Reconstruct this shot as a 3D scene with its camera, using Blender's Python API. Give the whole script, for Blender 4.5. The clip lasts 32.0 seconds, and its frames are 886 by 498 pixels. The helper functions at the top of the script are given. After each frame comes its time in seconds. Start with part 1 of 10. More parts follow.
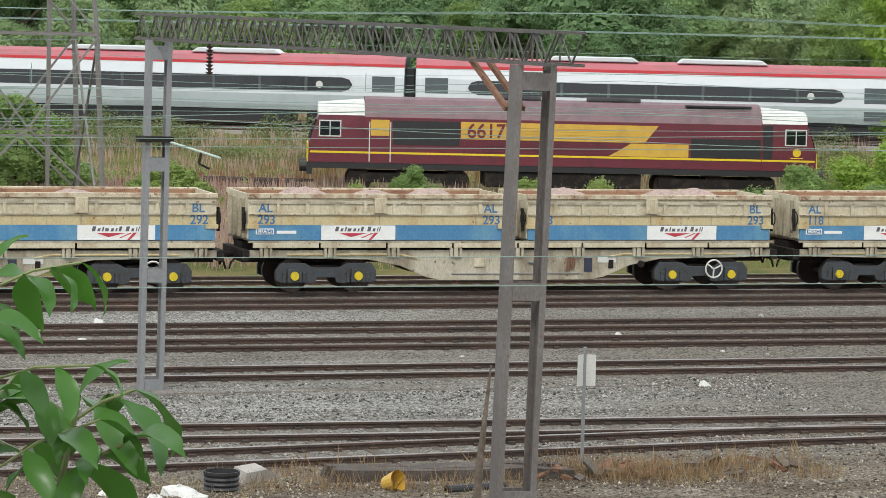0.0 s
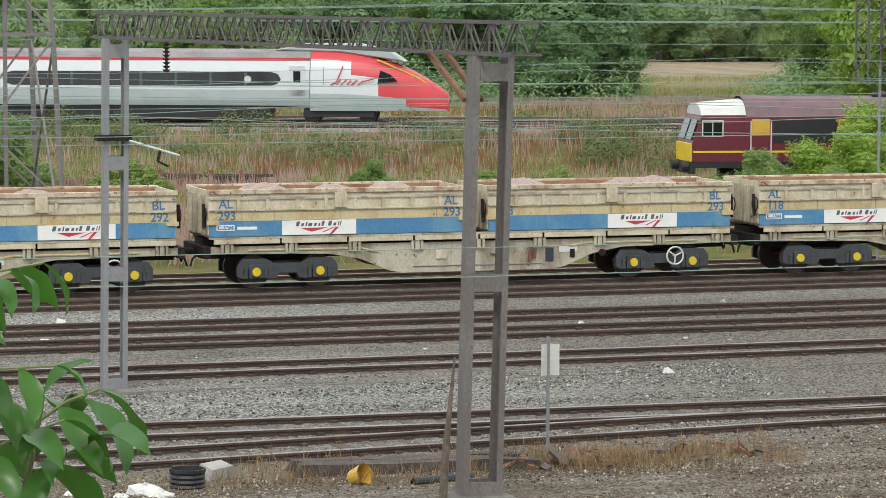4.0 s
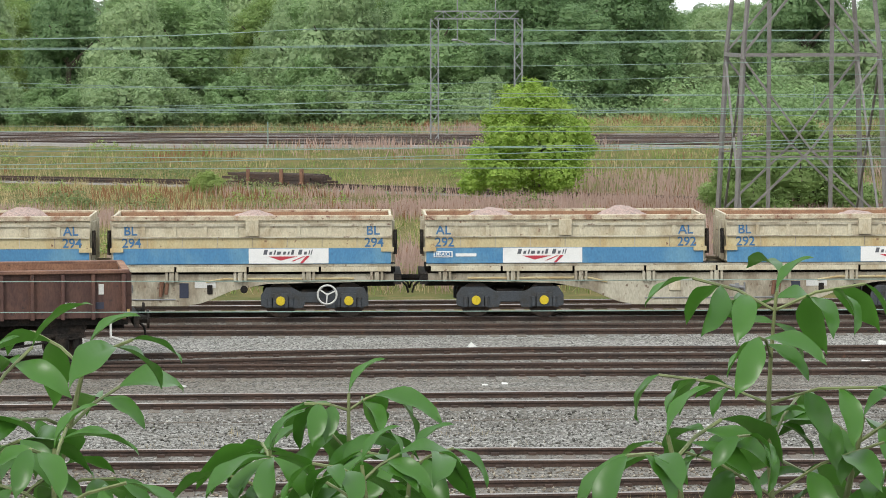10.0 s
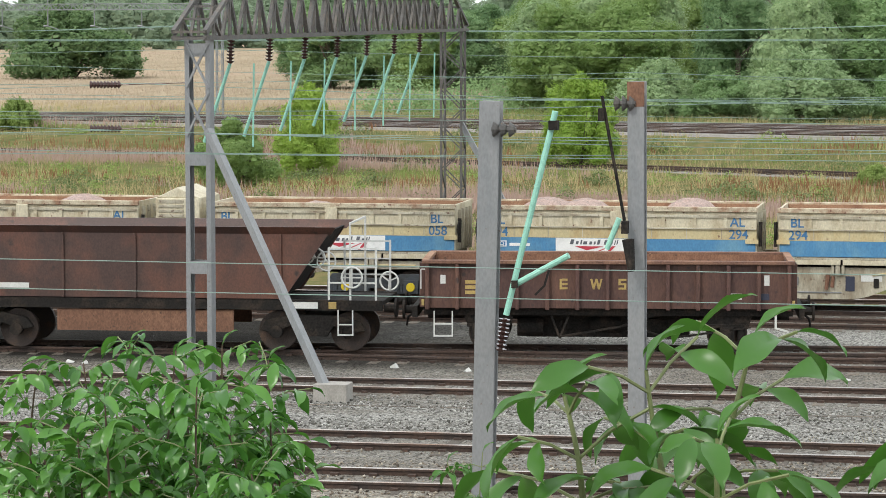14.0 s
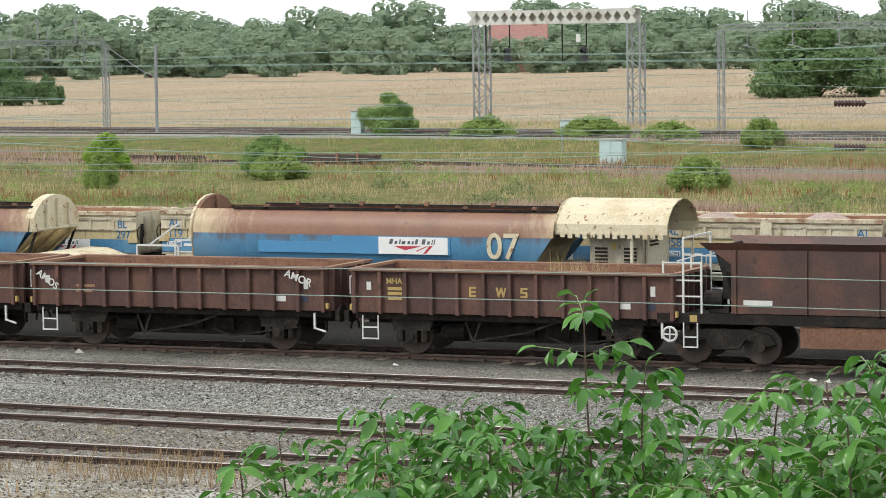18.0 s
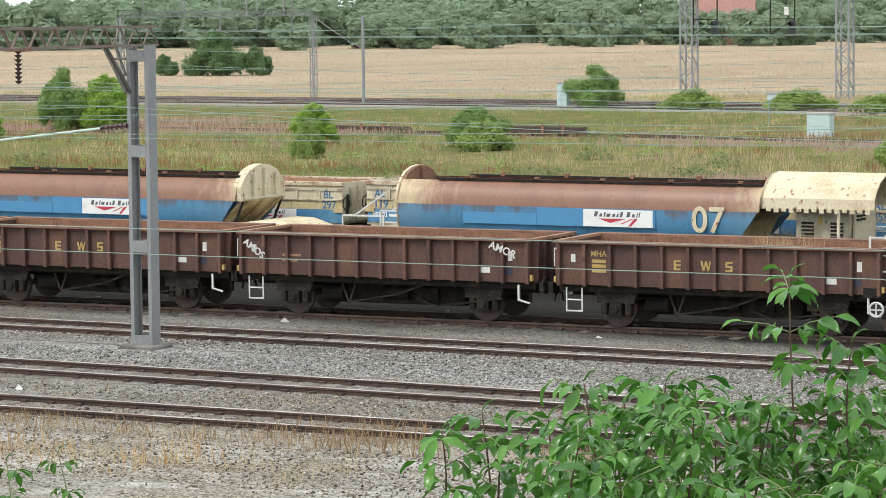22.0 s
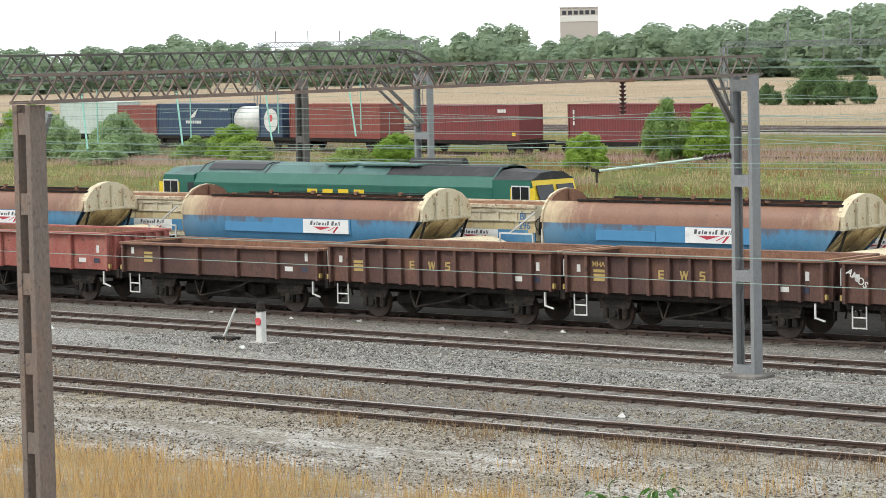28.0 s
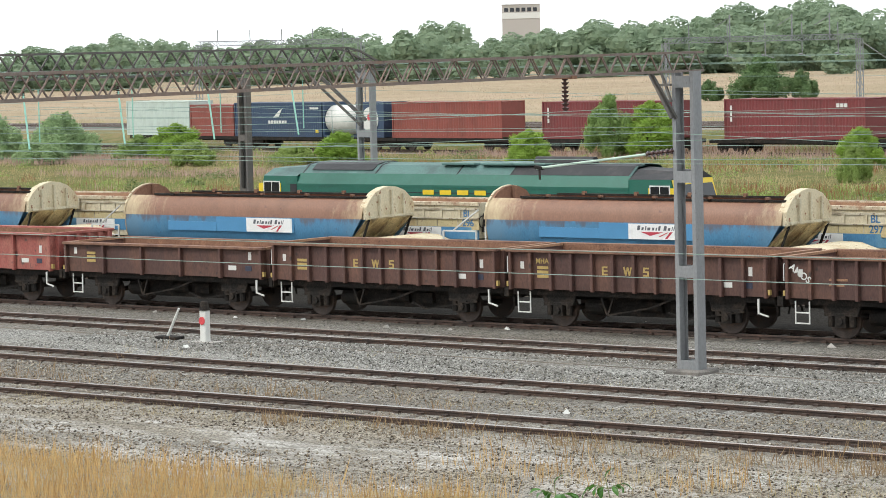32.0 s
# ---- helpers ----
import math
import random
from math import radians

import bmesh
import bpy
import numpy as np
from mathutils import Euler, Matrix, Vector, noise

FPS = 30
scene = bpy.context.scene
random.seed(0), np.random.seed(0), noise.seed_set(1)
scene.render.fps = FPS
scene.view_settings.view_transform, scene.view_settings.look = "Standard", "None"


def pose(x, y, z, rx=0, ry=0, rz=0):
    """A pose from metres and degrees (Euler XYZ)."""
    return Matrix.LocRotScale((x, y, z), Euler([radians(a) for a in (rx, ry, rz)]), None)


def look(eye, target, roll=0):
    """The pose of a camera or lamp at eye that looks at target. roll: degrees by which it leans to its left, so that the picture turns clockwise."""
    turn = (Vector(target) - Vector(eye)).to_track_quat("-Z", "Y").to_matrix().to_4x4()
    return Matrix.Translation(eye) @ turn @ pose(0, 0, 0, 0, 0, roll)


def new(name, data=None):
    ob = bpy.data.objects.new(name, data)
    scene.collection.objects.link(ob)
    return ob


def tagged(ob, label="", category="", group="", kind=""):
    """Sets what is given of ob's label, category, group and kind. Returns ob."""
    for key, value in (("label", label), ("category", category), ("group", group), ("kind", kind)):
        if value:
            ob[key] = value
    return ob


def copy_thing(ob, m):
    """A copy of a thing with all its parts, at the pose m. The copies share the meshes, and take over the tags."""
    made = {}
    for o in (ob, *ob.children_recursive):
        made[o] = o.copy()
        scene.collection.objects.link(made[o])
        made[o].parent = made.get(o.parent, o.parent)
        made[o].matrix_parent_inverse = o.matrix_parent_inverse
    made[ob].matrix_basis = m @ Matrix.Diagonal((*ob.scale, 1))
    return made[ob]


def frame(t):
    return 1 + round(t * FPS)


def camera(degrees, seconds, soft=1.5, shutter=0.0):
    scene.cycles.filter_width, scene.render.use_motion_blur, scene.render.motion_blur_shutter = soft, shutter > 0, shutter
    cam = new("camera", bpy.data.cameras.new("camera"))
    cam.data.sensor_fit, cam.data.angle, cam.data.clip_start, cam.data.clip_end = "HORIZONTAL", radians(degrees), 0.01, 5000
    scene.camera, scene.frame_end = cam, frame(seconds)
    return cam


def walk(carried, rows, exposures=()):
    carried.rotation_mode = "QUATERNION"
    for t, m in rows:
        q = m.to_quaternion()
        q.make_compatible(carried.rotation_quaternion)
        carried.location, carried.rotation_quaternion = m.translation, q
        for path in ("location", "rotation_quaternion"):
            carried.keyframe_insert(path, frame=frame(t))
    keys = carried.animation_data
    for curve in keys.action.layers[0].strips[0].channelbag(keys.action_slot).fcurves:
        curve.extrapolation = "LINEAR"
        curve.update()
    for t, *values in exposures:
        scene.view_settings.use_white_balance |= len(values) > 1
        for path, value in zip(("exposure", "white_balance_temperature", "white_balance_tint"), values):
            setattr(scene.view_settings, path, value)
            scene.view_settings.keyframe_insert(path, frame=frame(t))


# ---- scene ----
EYE = (0.0, 0.0, 7.78)
cam = camera(17.146, 32.0, soft=0.68, shutter=0.0)
PATH = [
    (0.0, 85.359, -1.351, -17.126),
    (0.5, 85.626, -1.278, -17.987),
    (1.0, 85.785, -1.458, -18.948),
    (1.5, 85.743, -1.225, -19.795),
    (2.0, 85.593, -1.223, -20.100),
    (2.5, 85.426, -1.594, -19.794),
    (3.0, 85.402, -1.381, -19.801),
    (3.5, 85.368, -0.511, -18.624),
    (5.5, 84.907, -0.342, -17.041),
    (6.0, 84.914, -0.696, -16.118),
    (6.5, 84.937, -0.864, -13.743),
    (7.0, 85.007, -0.444, -10.285),
    (7.5, 84.977, -0.170, -7.407),
    (8.0, 85.241, -0.127, -5.808),
    (8.5, 85.505, -0.176, -5.095),
    (9.0, 85.590, -0.225, -4.275),
    (9.5, 85.640, -0.338, -3.291),
    (10.0, 85.604, 0.062, -2.005),
    (10.5, 85.642, 0.206, -0.529),
    (11.0, 85.664, 0.369, 0.708),
    (11.5, 85.743, 0.334, 1.727),
    (12.0, 85.766, 0.375, 2.184),
    (12.5, 85.782, 0.276, 2.493),
    (13.0, 85.727, 0.089, 3.280),
    (13.5, 85.649, 0.063, 6.017),
    (14.0, 85.457, 0.075, 10.970),
    (14.5, 85.361, -0.031, 12.504),
    (16.5, 85.671, -0.148, 20.255),
    (17.0, 85.809, 0.264, 22.126),
    (17.5, 85.911, 0.337, 24.009),
    (18.0, 85.934, 0.809, 25.376),
    (18.5, 85.827, 0.716, 25.335),
    (19.0, 85.757, 0.599, 25.513),
    (19.5, 85.727, 0.414, 26.194),
    (20.0, 85.670, 0.530, 27.115),
    (20.5, 85.600, 0.436, 28.116),
    (21.0, 85.537, 0.390, 28.835),
    (21.5, 85.456, 0.506, 29.170),
    (22.0, 85.437, 0.560, 29.393),
    (22.5, 85.344, 0.746, 29.554),
    (23.0, 85.178, 0.912, 30.037),
    (23.5, 85.377, 0.446, 32.351),
    (24.0, 85.934, 0.158, 33.936),
    (24.5, 86.107, 0.575, 35.343),
    (25.0, 86.212, 0.902, 36.574),
    (25.5, 86.264, 0.970, 37.611),
    (26.0, 86.284, 1.082, 38.766),
    (26.5, 86.367, 1.088, 39.879),
    (28.5, 86.179, 1.066, 41.220),
    (29.0, 86.241, 0.720, 41.138),
    (29.5, 86.315, 0.820, 41.016),
    (30.0, 86.300, 1.014, 40.530),
    (30.5, 86.309, 0.810, 40.175),
    (31.0, 86.291, 0.821, 39.911),
    (31.5, 86.258, 1.054, 39.657),
    (32.0, 86.117, 1.469, 39.966),
]
# the clip's camera opens up a little as the pale field comes in
LIGHT = [(0, 0.39), (3, 0.39), (8, 0.45), (14, 0.54), (18, 0.50), (21, 0.61), (23, 0.69), (24, 0.70), (26, 0.62), (29, 0.57), (32, 0.59)]
walk(cam, [(t, pose(*EYE, rx, ry, rz)) for t, rx, ry, rz in PATH], LIGHT)

# ---------------------------------------------------------------- light
SUN_EL, SUN_AZ = 48.0, 205.0   # thin cloud, sun behind the camera's shoulder
world = bpy.data.worlds.new("sky")
scene.world = world
world.use_nodes = True
wn = world.node_tree
sky = wn.nodes.new("ShaderNodeTexSky")
sky.sky_type = "NISHITA"
sky.sun_disc = False
sky.sun_elevation = radians(SUN_EL)
sky.sun_rotation = radians(SUN_AZ)
sky.dust_density = 4.0
sky.air_density = 1.0
# an even cloud sheet over the clear-sky colour
cloud = wn.nodes.new("ShaderNodeMix")
cloud.data_type = "RGBA"
cloud.inputs["Factor"].default_value = 0.88
cloud.inputs["B"].default_value = (6.95, 7.35, 7.55, 1)
wn.links.new(sky.outputs["Color"], cloud.inputs["A"])
wn.links.new(cloud.outputs["Result"], wn.nodes["Background"].inputs["Color"])
wn.nodes["Background"].inputs["Strength"].default_value = 0.15
sun_data = bpy.data.lights.new("sun", "SUN")
sun_data.energy = 1.1
sun_data.angle = radians(12)
sun_data.color = (1.0, 0.97, 0.9)
sun = new("sun", sun_data)
sa, se = radians(SUN_AZ), radians(SUN_EL)
sun.matrix_world = look((0, 0, 60), (-math.sin(sa) * math.cos(se), -math.cos(sa) * math.cos(se), 60 - math.sin(se)))

# ---------------------------------------------------------------- mesh tools
class Geo:
    """Gathers faces for one mesh."""

    def __init__(self):
        self.v, self.f, self.mi = [], [], []

    def add(self, verts, faces, mi=0):
        n = len(self.v)
        self.v += [tuple(q) for q in verts]
        self.f += [tuple(i + n for i in q) for q in faces]
        self.mi += [mi] * len(faces)
        return self

    def box(self, x0, x1, y0, y1, z0, z1, mi=0):
        v = [(x, y, z) for x in (x0, x1) for y in (y0, y1) for z in (z0, z1)]
        return self.add(v, [(0, 1, 3, 2), (4, 6, 7, 5), (0, 4, 5, 1), (2, 3, 7, 6), (0, 2, 6, 4), (1, 5, 7, 3)], mi)

    def beam(self, p, q, w, h=None, mi=0):
        """A square bar from p to q."""
        h = h or w
        p, q = Vector(p), Vector(q)
        d = (q - p).normalized()
        a = d.cross(Vector((0, 0, 1)))
        if a.length < 1e-3:
            a = Vector((1, 0, 0))
        a.normalize()
        b = d.cross(a)
        a, b = a * w / 2, b * h / 2
        v = [p - a - b, p + a - b, p + a + b, p - a + b, q - a - b, q + a - b, q + a + b, q - a + b]
        return self.add(v, [(0, 1, 2, 3), (7, 6, 5, 4), (0, 4, 5, 1), (1, 5, 6, 2), (2, 6, 7, 3), (3, 7, 4, 0)], mi)

    def tube(self, p, q, r, r2=None, n=10, mi=0, cap=True):
        """A round bar or cone from p to q."""
        r2 = r if r2 is None else r2
        p, q = Vector(p), Vector(q)
        d = (q - p).normalized()
        a = d.cross(Vector((0, 0, 1)))
        if a.length < 1e-3:
            a = Vector((1, 0, 0))
        a.normalize()
        b = d.cross(a)
        ring = [(math.cos(2 * math.pi * i / n), math.sin(2 * math.pi * i / n)) for i in range(n)]
        v = [p + (a * c + b * s) * r for c, s in ring] + [q + (a * c + b * s) * r2 for c, s in ring]
        f = [(i, i + n, (i + 1) % n + n, (i + 1) % n) for i in range(n)]
        if cap:
            f += [tuple(range(n)), tuple(range(2 * n - 1, n - 1, -1))]
        return self.add(v, f, mi)

    def path(self, pts, r, n=6, mi=0):
        """One bent round bar through the points."""
        pts = [Vector(p) for p in pts]
        v, f = [], []
        for i, p in enumerate(pts):
            d = (pts[min(i + 1, len(pts) - 1)] - pts[max(i - 1, 0)]).normalized()
            a = d.cross(Vector((0.3, 0.2, 1))).normalized()
            b = d.cross(a)
            v += [p + (a * math.cos(6.2832 * k / n) + b * math.sin(6.2832 * k / n)) * r for k in range(n)]
        for i in range(len(pts) - 1):
            f += [(i * n + k, i * n + (k + 1) % n, (i + 1) * n + (k + 1) % n, (i + 1) * n + k) for k in range(n)]
        f += [tuple(range(n))[::-1], tuple(range(len(v) - n, len(v)))]
        return self.add(v, f, mi)

    def prism(self, prof, y0, y1, axis="y", mi=0):
        """A closed outline carried along one axis; prof holds (x, z) for y and (y, z) for x."""
        n = len(prof)
        if axis == "y":
            v = [(a, y0, b) for a, b in prof] + [(a, y1, b) for a, b in prof]
        elif axis == "x":
            v = [(y0, a, b) for a, b in prof] + [(y1, a, b) for a, b in prof]
        else:
            v = [(a, b, y0) for a, b in prof] + [(a, b, y1) for a, b in prof]
        f = [(i, (i + 1) % n, (i + 1) % n + n, i + n) for i in range(n)]
        f += [tuple(range(n - 1, -1, -1)), tuple(range(n, 2 * n))]
        return self.add(v, f, mi)

    def sheet(self, prof, x0, x1, mi=0):
        """An open outline of (y, z) carried along x."""
        n = len(prof)
        v = [(x0, a, b) for a, b in prof] + [(x1, a, b) for a, b in prof]
        return self.add(v, [(i, i + 1, i + 1 + n, i + n) for i in range(n - 1)], mi)

    def ring(self, c, r, t, axis="y", n=20, mi=0):
        """A torus of square section, for hand wheels."""
        m = 4
        v, f = [], []
        for i in range(n):
            w = 2 * math.pi * i / n
            for k in range(m):
                q = 2 * math.pi * k / m
                rr, off = r + t * math.cos(q), t * math.sin(q)
                e = (rr * math.cos(w), off, rr * math.sin(w)) if axis == "y" else (off, rr * math.cos(w), rr * math.sin(w))
                v.append((c[0] + e[0], c[1] + e[1], c[2] + e[2]))
        for i in range(n):
            for k in range(m):
                f.append((i * m + k, ((i + 1) % n) * m + k, ((i + 1) % n) * m + (k + 1) % m, i * m + (k + 1) % m))
        return self.add(v, f, mi)

    def mesh(self, name, mats, bevel=0.0, smooth=False):
        me = bpy.data.meshes.new(name)
        me.from_pydata(self.v, [], self.f)
        for m in (mats if isinstance(mats, (list, tuple)) else [mats]):
            me.materials.append(m)
        bm = bmesh.new()
        bm.from_mesh(me)
        for face, k in zip(bm.faces, self.mi):
            face.material_index = k
            face.smooth = smooth
        if bevel:
            bmesh.ops.bevel(bm, geom=list(bm.edges), offset=bevel, segments=1, affect="EDGES", clamp_overlap=True)
        bmesh.ops.recalc_face_normals(bm, faces=bm.faces)
        bm.to_mesh(me)
        bm.free()
        return me


def part(name, geo, mats, parent, label="", bevel=0.0, smooth=False):
    """One mesh object under a thing or a part."""
    me = geo if isinstance(geo, bpy.types.Mesh) else geo.mesh(name, mats, bevel, smooth)
    ob = new(name, me)
    ob.parent = parent
    if label:
        tagged(ob, label)
    return ob


def thing(name, label, category, group="", kind="", at=None, geo=None, mats=None):
    ob = new(name, geo.mesh(name, mats) if geo else None)
    if at is not None:
        ob.matrix_basis = at
    return tagged(ob, label, category, group, kind)


LETTER_MESH = {}


def letters(text, size, mat, parent, m, name="lettering", wide=1.0):
    """Raised painted lettering as a mesh."""
    key = (text, size, mat.name)
    if key not in LETTER_MESH:
        cu = bpy.data.curves.new("text", "FONT")
        cu.body, cu.size, cu.extrude, cu.offset = text, size, 0.004, size * 0.014
        cu.align_x, cu.align_y = "CENTER", "CENTER"
        tmp = bpy.data.objects.new("text", cu)
        LETTER_MESH[key] = bpy.data.meshes.new_from_object(tmp)
        bpy.data.objects.remove(tmp)
        bpy.data.curves.remove(cu)
        LETTER_MESH[key].materials.clear()
        LETTER_MESH[key].materials.append(mat)
    ob = new(name, LETTER_MESH[key])
    ob.parent = parent
    ob.matrix_basis = m @ Matrix.Diagonal((wide, 1, 1, 1))
    return ob


def wall_text(x, y, z):
    """A pose for letters on a side that faces -y."""
    return pose(x, y, z, 90)


# ---------------------------------------------------------------- materials
def mat(name, base, rough=0.7, metal=0.0, vary=0.25, scale=3.0, second=None, amount=0.5, fine=40.0, bump=0.2, streak=1.0,
        third=None, amount3=0.3, per=0.0, spec=0.5, gap=None):
    """Paint or raw stuff: a base colour, stains of a second and specks of a third colour, fine grain and relief.
    streak below 1 draws the stains out in height. per: how far alike pieces differ."""
    m = bpy.data.materials.new(name)
    m.use_nodes = True
    nt = m.node_tree
    b = nt.nodes["Principled BSDF"]
    N = nt.nodes.new
    L = nt.links.new
    co = N("ShaderNodeTexCoord")
    mp = N("ShaderNodeMapping")
    mp.inputs["Scale"].default_value = (1, 1, streak)
    L(co.outputs["Object"], mp.inputs["Vector"])
    big = N("ShaderNodeTexNoise")
    big.inputs["Scale"].default_value = scale
    big.inputs["Detail"].default_value = 6
    big.inputs["Roughness"].default_value = 0.65
    L(mp.outputs["Vector"], big.inputs["Vector"])
    small = N("ShaderNodeTexNoise")
    small.inputs["Scale"].default_value = fine
    small.inputs["Detail"].default_value = 3
    L(mp.outputs["Vector"], small.inputs["Vector"])
    col = N("ShaderNodeMix")
    col.data_type = "RGBA"
    col.inputs["A"].default_value = (*base, 1)
    col.inputs["B"].default_value = (*(second or [c * (1 - vary) for c in base]), 1)
    ramp = N("ShaderNodeMapRange")
    ramp.inputs["From Min"].default_value = 0.62 - 0.35 * amount
    ramp.inputs["From Max"].default_value = 0.82 - 0.35 * amount
    L(big.outputs["Fac"], ramp.inputs["Value"])
    L(ramp.outputs["Result"], col.inputs["Factor"])
    out = col.outputs["Result"]
    if third:
        sp = N("ShaderNodeTexNoise")
        sp.inputs["Scale"].default_value = scale * 4.3
        sp.inputs["Detail"].default_value = 4
        L(co.outputs["Object"], sp.inputs["Vector"])
        r3 = N("ShaderNodeMapRange")
        r3.inputs["From Min"].default_value = 0.72 - 0.35 * amount3
        r3.inputs["From Max"].default_value = 0.8 - 0.35 * amount3
        L(sp.outputs["Fac"], r3.inputs["Value"])
        c3 = N("ShaderNodeMix")
        c3.data_type = "RGBA"
        c3.inputs["B"].default_value = (*third, 1)
        L(out, c3.inputs["A"])
        L(r3.outputs["Result"], c3.inputs["Factor"])
        out = c3.outputs["Result"]
    hs = N("ShaderNodeHueSaturation")
    v = N("ShaderNodeMapRange")
    v.inputs["To Min"].default_value = 1 - vary
    v.inputs["To Max"].default_value = 1 + vary
    v.inputs["From Min"].default_value = 0.3
    v.inputs["From Max"].default_value = 0.7
    L(small.outputs["Fac"], v.inputs["Value"])
    val = v.outputs["Result"]
    if per:
        oi = N("ShaderNodeObjectInfo")
        pr = N("ShaderNodeMapRange")
        pr.inputs["To Min"].default_value = 1 - per
        pr.inputs["To Max"].default_value = 1 + per
        L(oi.outputs["Random"], pr.inputs["Value"])
        mu = N("ShaderNodeMath")
        mu.operation = "MULTIPLY"
        L(val, mu.inputs[0])
        L(pr.outputs["Result"], mu.inputs[1])
        val = mu.outputs["Value"]
    L(val, hs.inputs["Value"])
    L(out, hs.inputs["Color"])
    L(hs.outputs["Color"], b.inputs["Base Color"])
    b.inputs["Roughness"].default_value = rough
    b.inputs["Metallic"].default_value = metal
    b.inputs["Specular IOR Level"].default_value = spec
    if bump:
        bp = N("ShaderNodeBump")
        bp.inputs["Strength"].default_value = bump
        bp.inputs["Distance"].default_value = 0.02
        L(small.outputs["Fac"], bp.inputs["Height"])
        L(bp.outputs["Normal"], b.inputs["Normal"])
    return m


def leaf_mat(name, a, b2, gloss=0.45, trans=0.25):
    """Leaves: the colour differs from leaf to leaf, and light passes through."""
    m = bpy.data.materials.new(name)
    m.use_nodes = True
    nt = m.node_tree
    b = nt.nodes["Principled BSDF"]
    N, L = nt.nodes.new, nt.links.new
    g = N("ShaderNodeNewGeometry")
    oi = N("ShaderNodeObjectInfo")
    ad = N("ShaderNodeMath")
    ad.operation = "MULTIPLY_ADD"
    ad.inputs[1].default_value = 0.35
    L(oi.outputs["Random"], ad.inputs[0])
    sc = N("ShaderNodeMath")
    sc.operation = "MULTIPLY"
    sc.inputs[1].default_value = 0.65
    L(g.outputs["Random Per Island"], sc.inputs[0])
    L(sc.outputs["Value"], ad.inputs[2])
    mx = N("ShaderNodeMix")
    mx.data_type = "RGBA"
    mx.inputs["A"].default_value = (*a, 1)
    mx.inputs["B"].default_value = (*b2, 1)
    L(ad.outputs["Value"], mx.inputs["Factor"])
    L(mx.outputs["Result"], b.inputs["Base Color"])
    b.inputs["Roughness"].default_value = gloss
    b.inputs["Specular IOR Level"].default_value = 0.35
    if trans:
        tr = N("ShaderNodeBsdfTranslucent")
        L(mx.outputs["Result"], tr.inputs["Color"])
        ms = N("ShaderNodeMixShader")
        ms.inputs["Fac"].default_value = trans
        L(b.outputs["BSDF"], ms.inputs[1])
        L(tr.outputs["BSDF"], ms.inputs[2])
        L(ms.outputs["Shader"], nt.nodes["Material Output"].inputs["Surface"])
    return m


RUST = (0.16, 0.075, 0.045)
M_CREAM = mat("aged_cream_paint", (0.55, 0.50, 0.37), 0.6, 0, 0.15, 1.6, (0.38, 0.31, 0.20), 0.5, 30, 0.1, 0.5, RUST, 0.15, 0.04)
M_CREAM_DIRTY = mat("grimy_cream_paint", (0.46, 0.425, 0.33), 0.7, 0, 0.15, 1.2, (0.24, 0.20, 0.14), 0.5, 30, 0.15, 0.4, (0.14, 0.09, 0.06), 0.25, 0.06)
M_YELLOWED = mat("yellowed_cream_paint", (0.50, 0.425, 0.245), 0.6, 0, 0.12, 1.5, (0.42, 0.30, 0.14), 0.4, 30, 0.1, 0.6, RUST, 0.2, 0.04)
M_CREAMEDGE = mat("rust_edged_cream", (0.50, 0.44, 0.32), 0.65, 0, 0.18, 2.2, (0.26, 0.15, 0.09), 0.5, 30, 0.15, 1, (0.15, 0.07, 0.045), 0.3, 0.04)
M_BLUE = mat("faded_blue_paint", (0.062, 0.20, 0.365), 0.55, 0, 0.12, 1.3, (0.12, 0.27, 0.39), 0.4, 30, 0.08, 0.5, (0.05, 0.13, 0.25), 0.2, 0.04)
M_WHITE = mat("white_panel_paint", (0.75, 0.75, 0.73), 0.5, 0, 0.05, 2, (0.62, 0.62, 0.6), 0.2)
M_RED = mat("red_mark_paint", (0.45, 0.04, 0.06), 0.5, 0, 0.1)
M_NAVY = mat("dark_letter_paint", (0.03, 0.035, 0.06), 0.5, 0, 0.1)
M_NAMEGREY = mat("grey_letter_paint", (0.10, 0.105, 0.12), 0.5, 0, 0.1)
M_LETTER_BLUE = mat("blue_letter_paint", (0.05, 0.16, 0.32), 0.6, 0, 0.15)
M_BOGIE = mat("blue_grey_bogie_paint", (0.045, 0.052, 0.06), 0.55, 0, 0.3, 2.5, (0.035, 0.033, 0.03), 0.4, 25, 0.2, 1, (0.08, 0.06, 0.045), 0.2)
M_YELLOW = mat("yellow_axle_cap_paint", (0.62, 0.47, 0.02), 0.5, 0, 0.15, 6)
M_WHEEL = mat("brown_wheel_steel", (0.06, 0.045, 0.038), 0.6, 0.3, 0.3, 4, (0.10, 0.06, 0.04), 0.4)
M_EWS = mat("weathered_maroon_steel", (0.078, 0.037, 0.030), 0.65, 0, 0.22, 1.3, (0.13, 0.062, 0.042), 0.45, 30, 0.15, 0.35, (0.05, 0.03, 0.026), 0.25, 0.12)
M_BROWNBOX = mat("dull_brown_hopper_paint", (0.060, 0.033, 0.027), 0.5, 0, 0.2, 0.55, (0.135, 0.056, 0.036), 0.5, 30, 0.12, 0.7, (0.035, 0.024, 0.021), 0.2)
M_RUST = mat("brown_rust", (0.17, 0.085, 0.052), 0.85, 0, 0.25, 2.0, (0.24, 0.125, 0.075), 0.45, 30, 0.3, 0.6, (0.09, 0.05, 0.035), 0.25, 0.08)
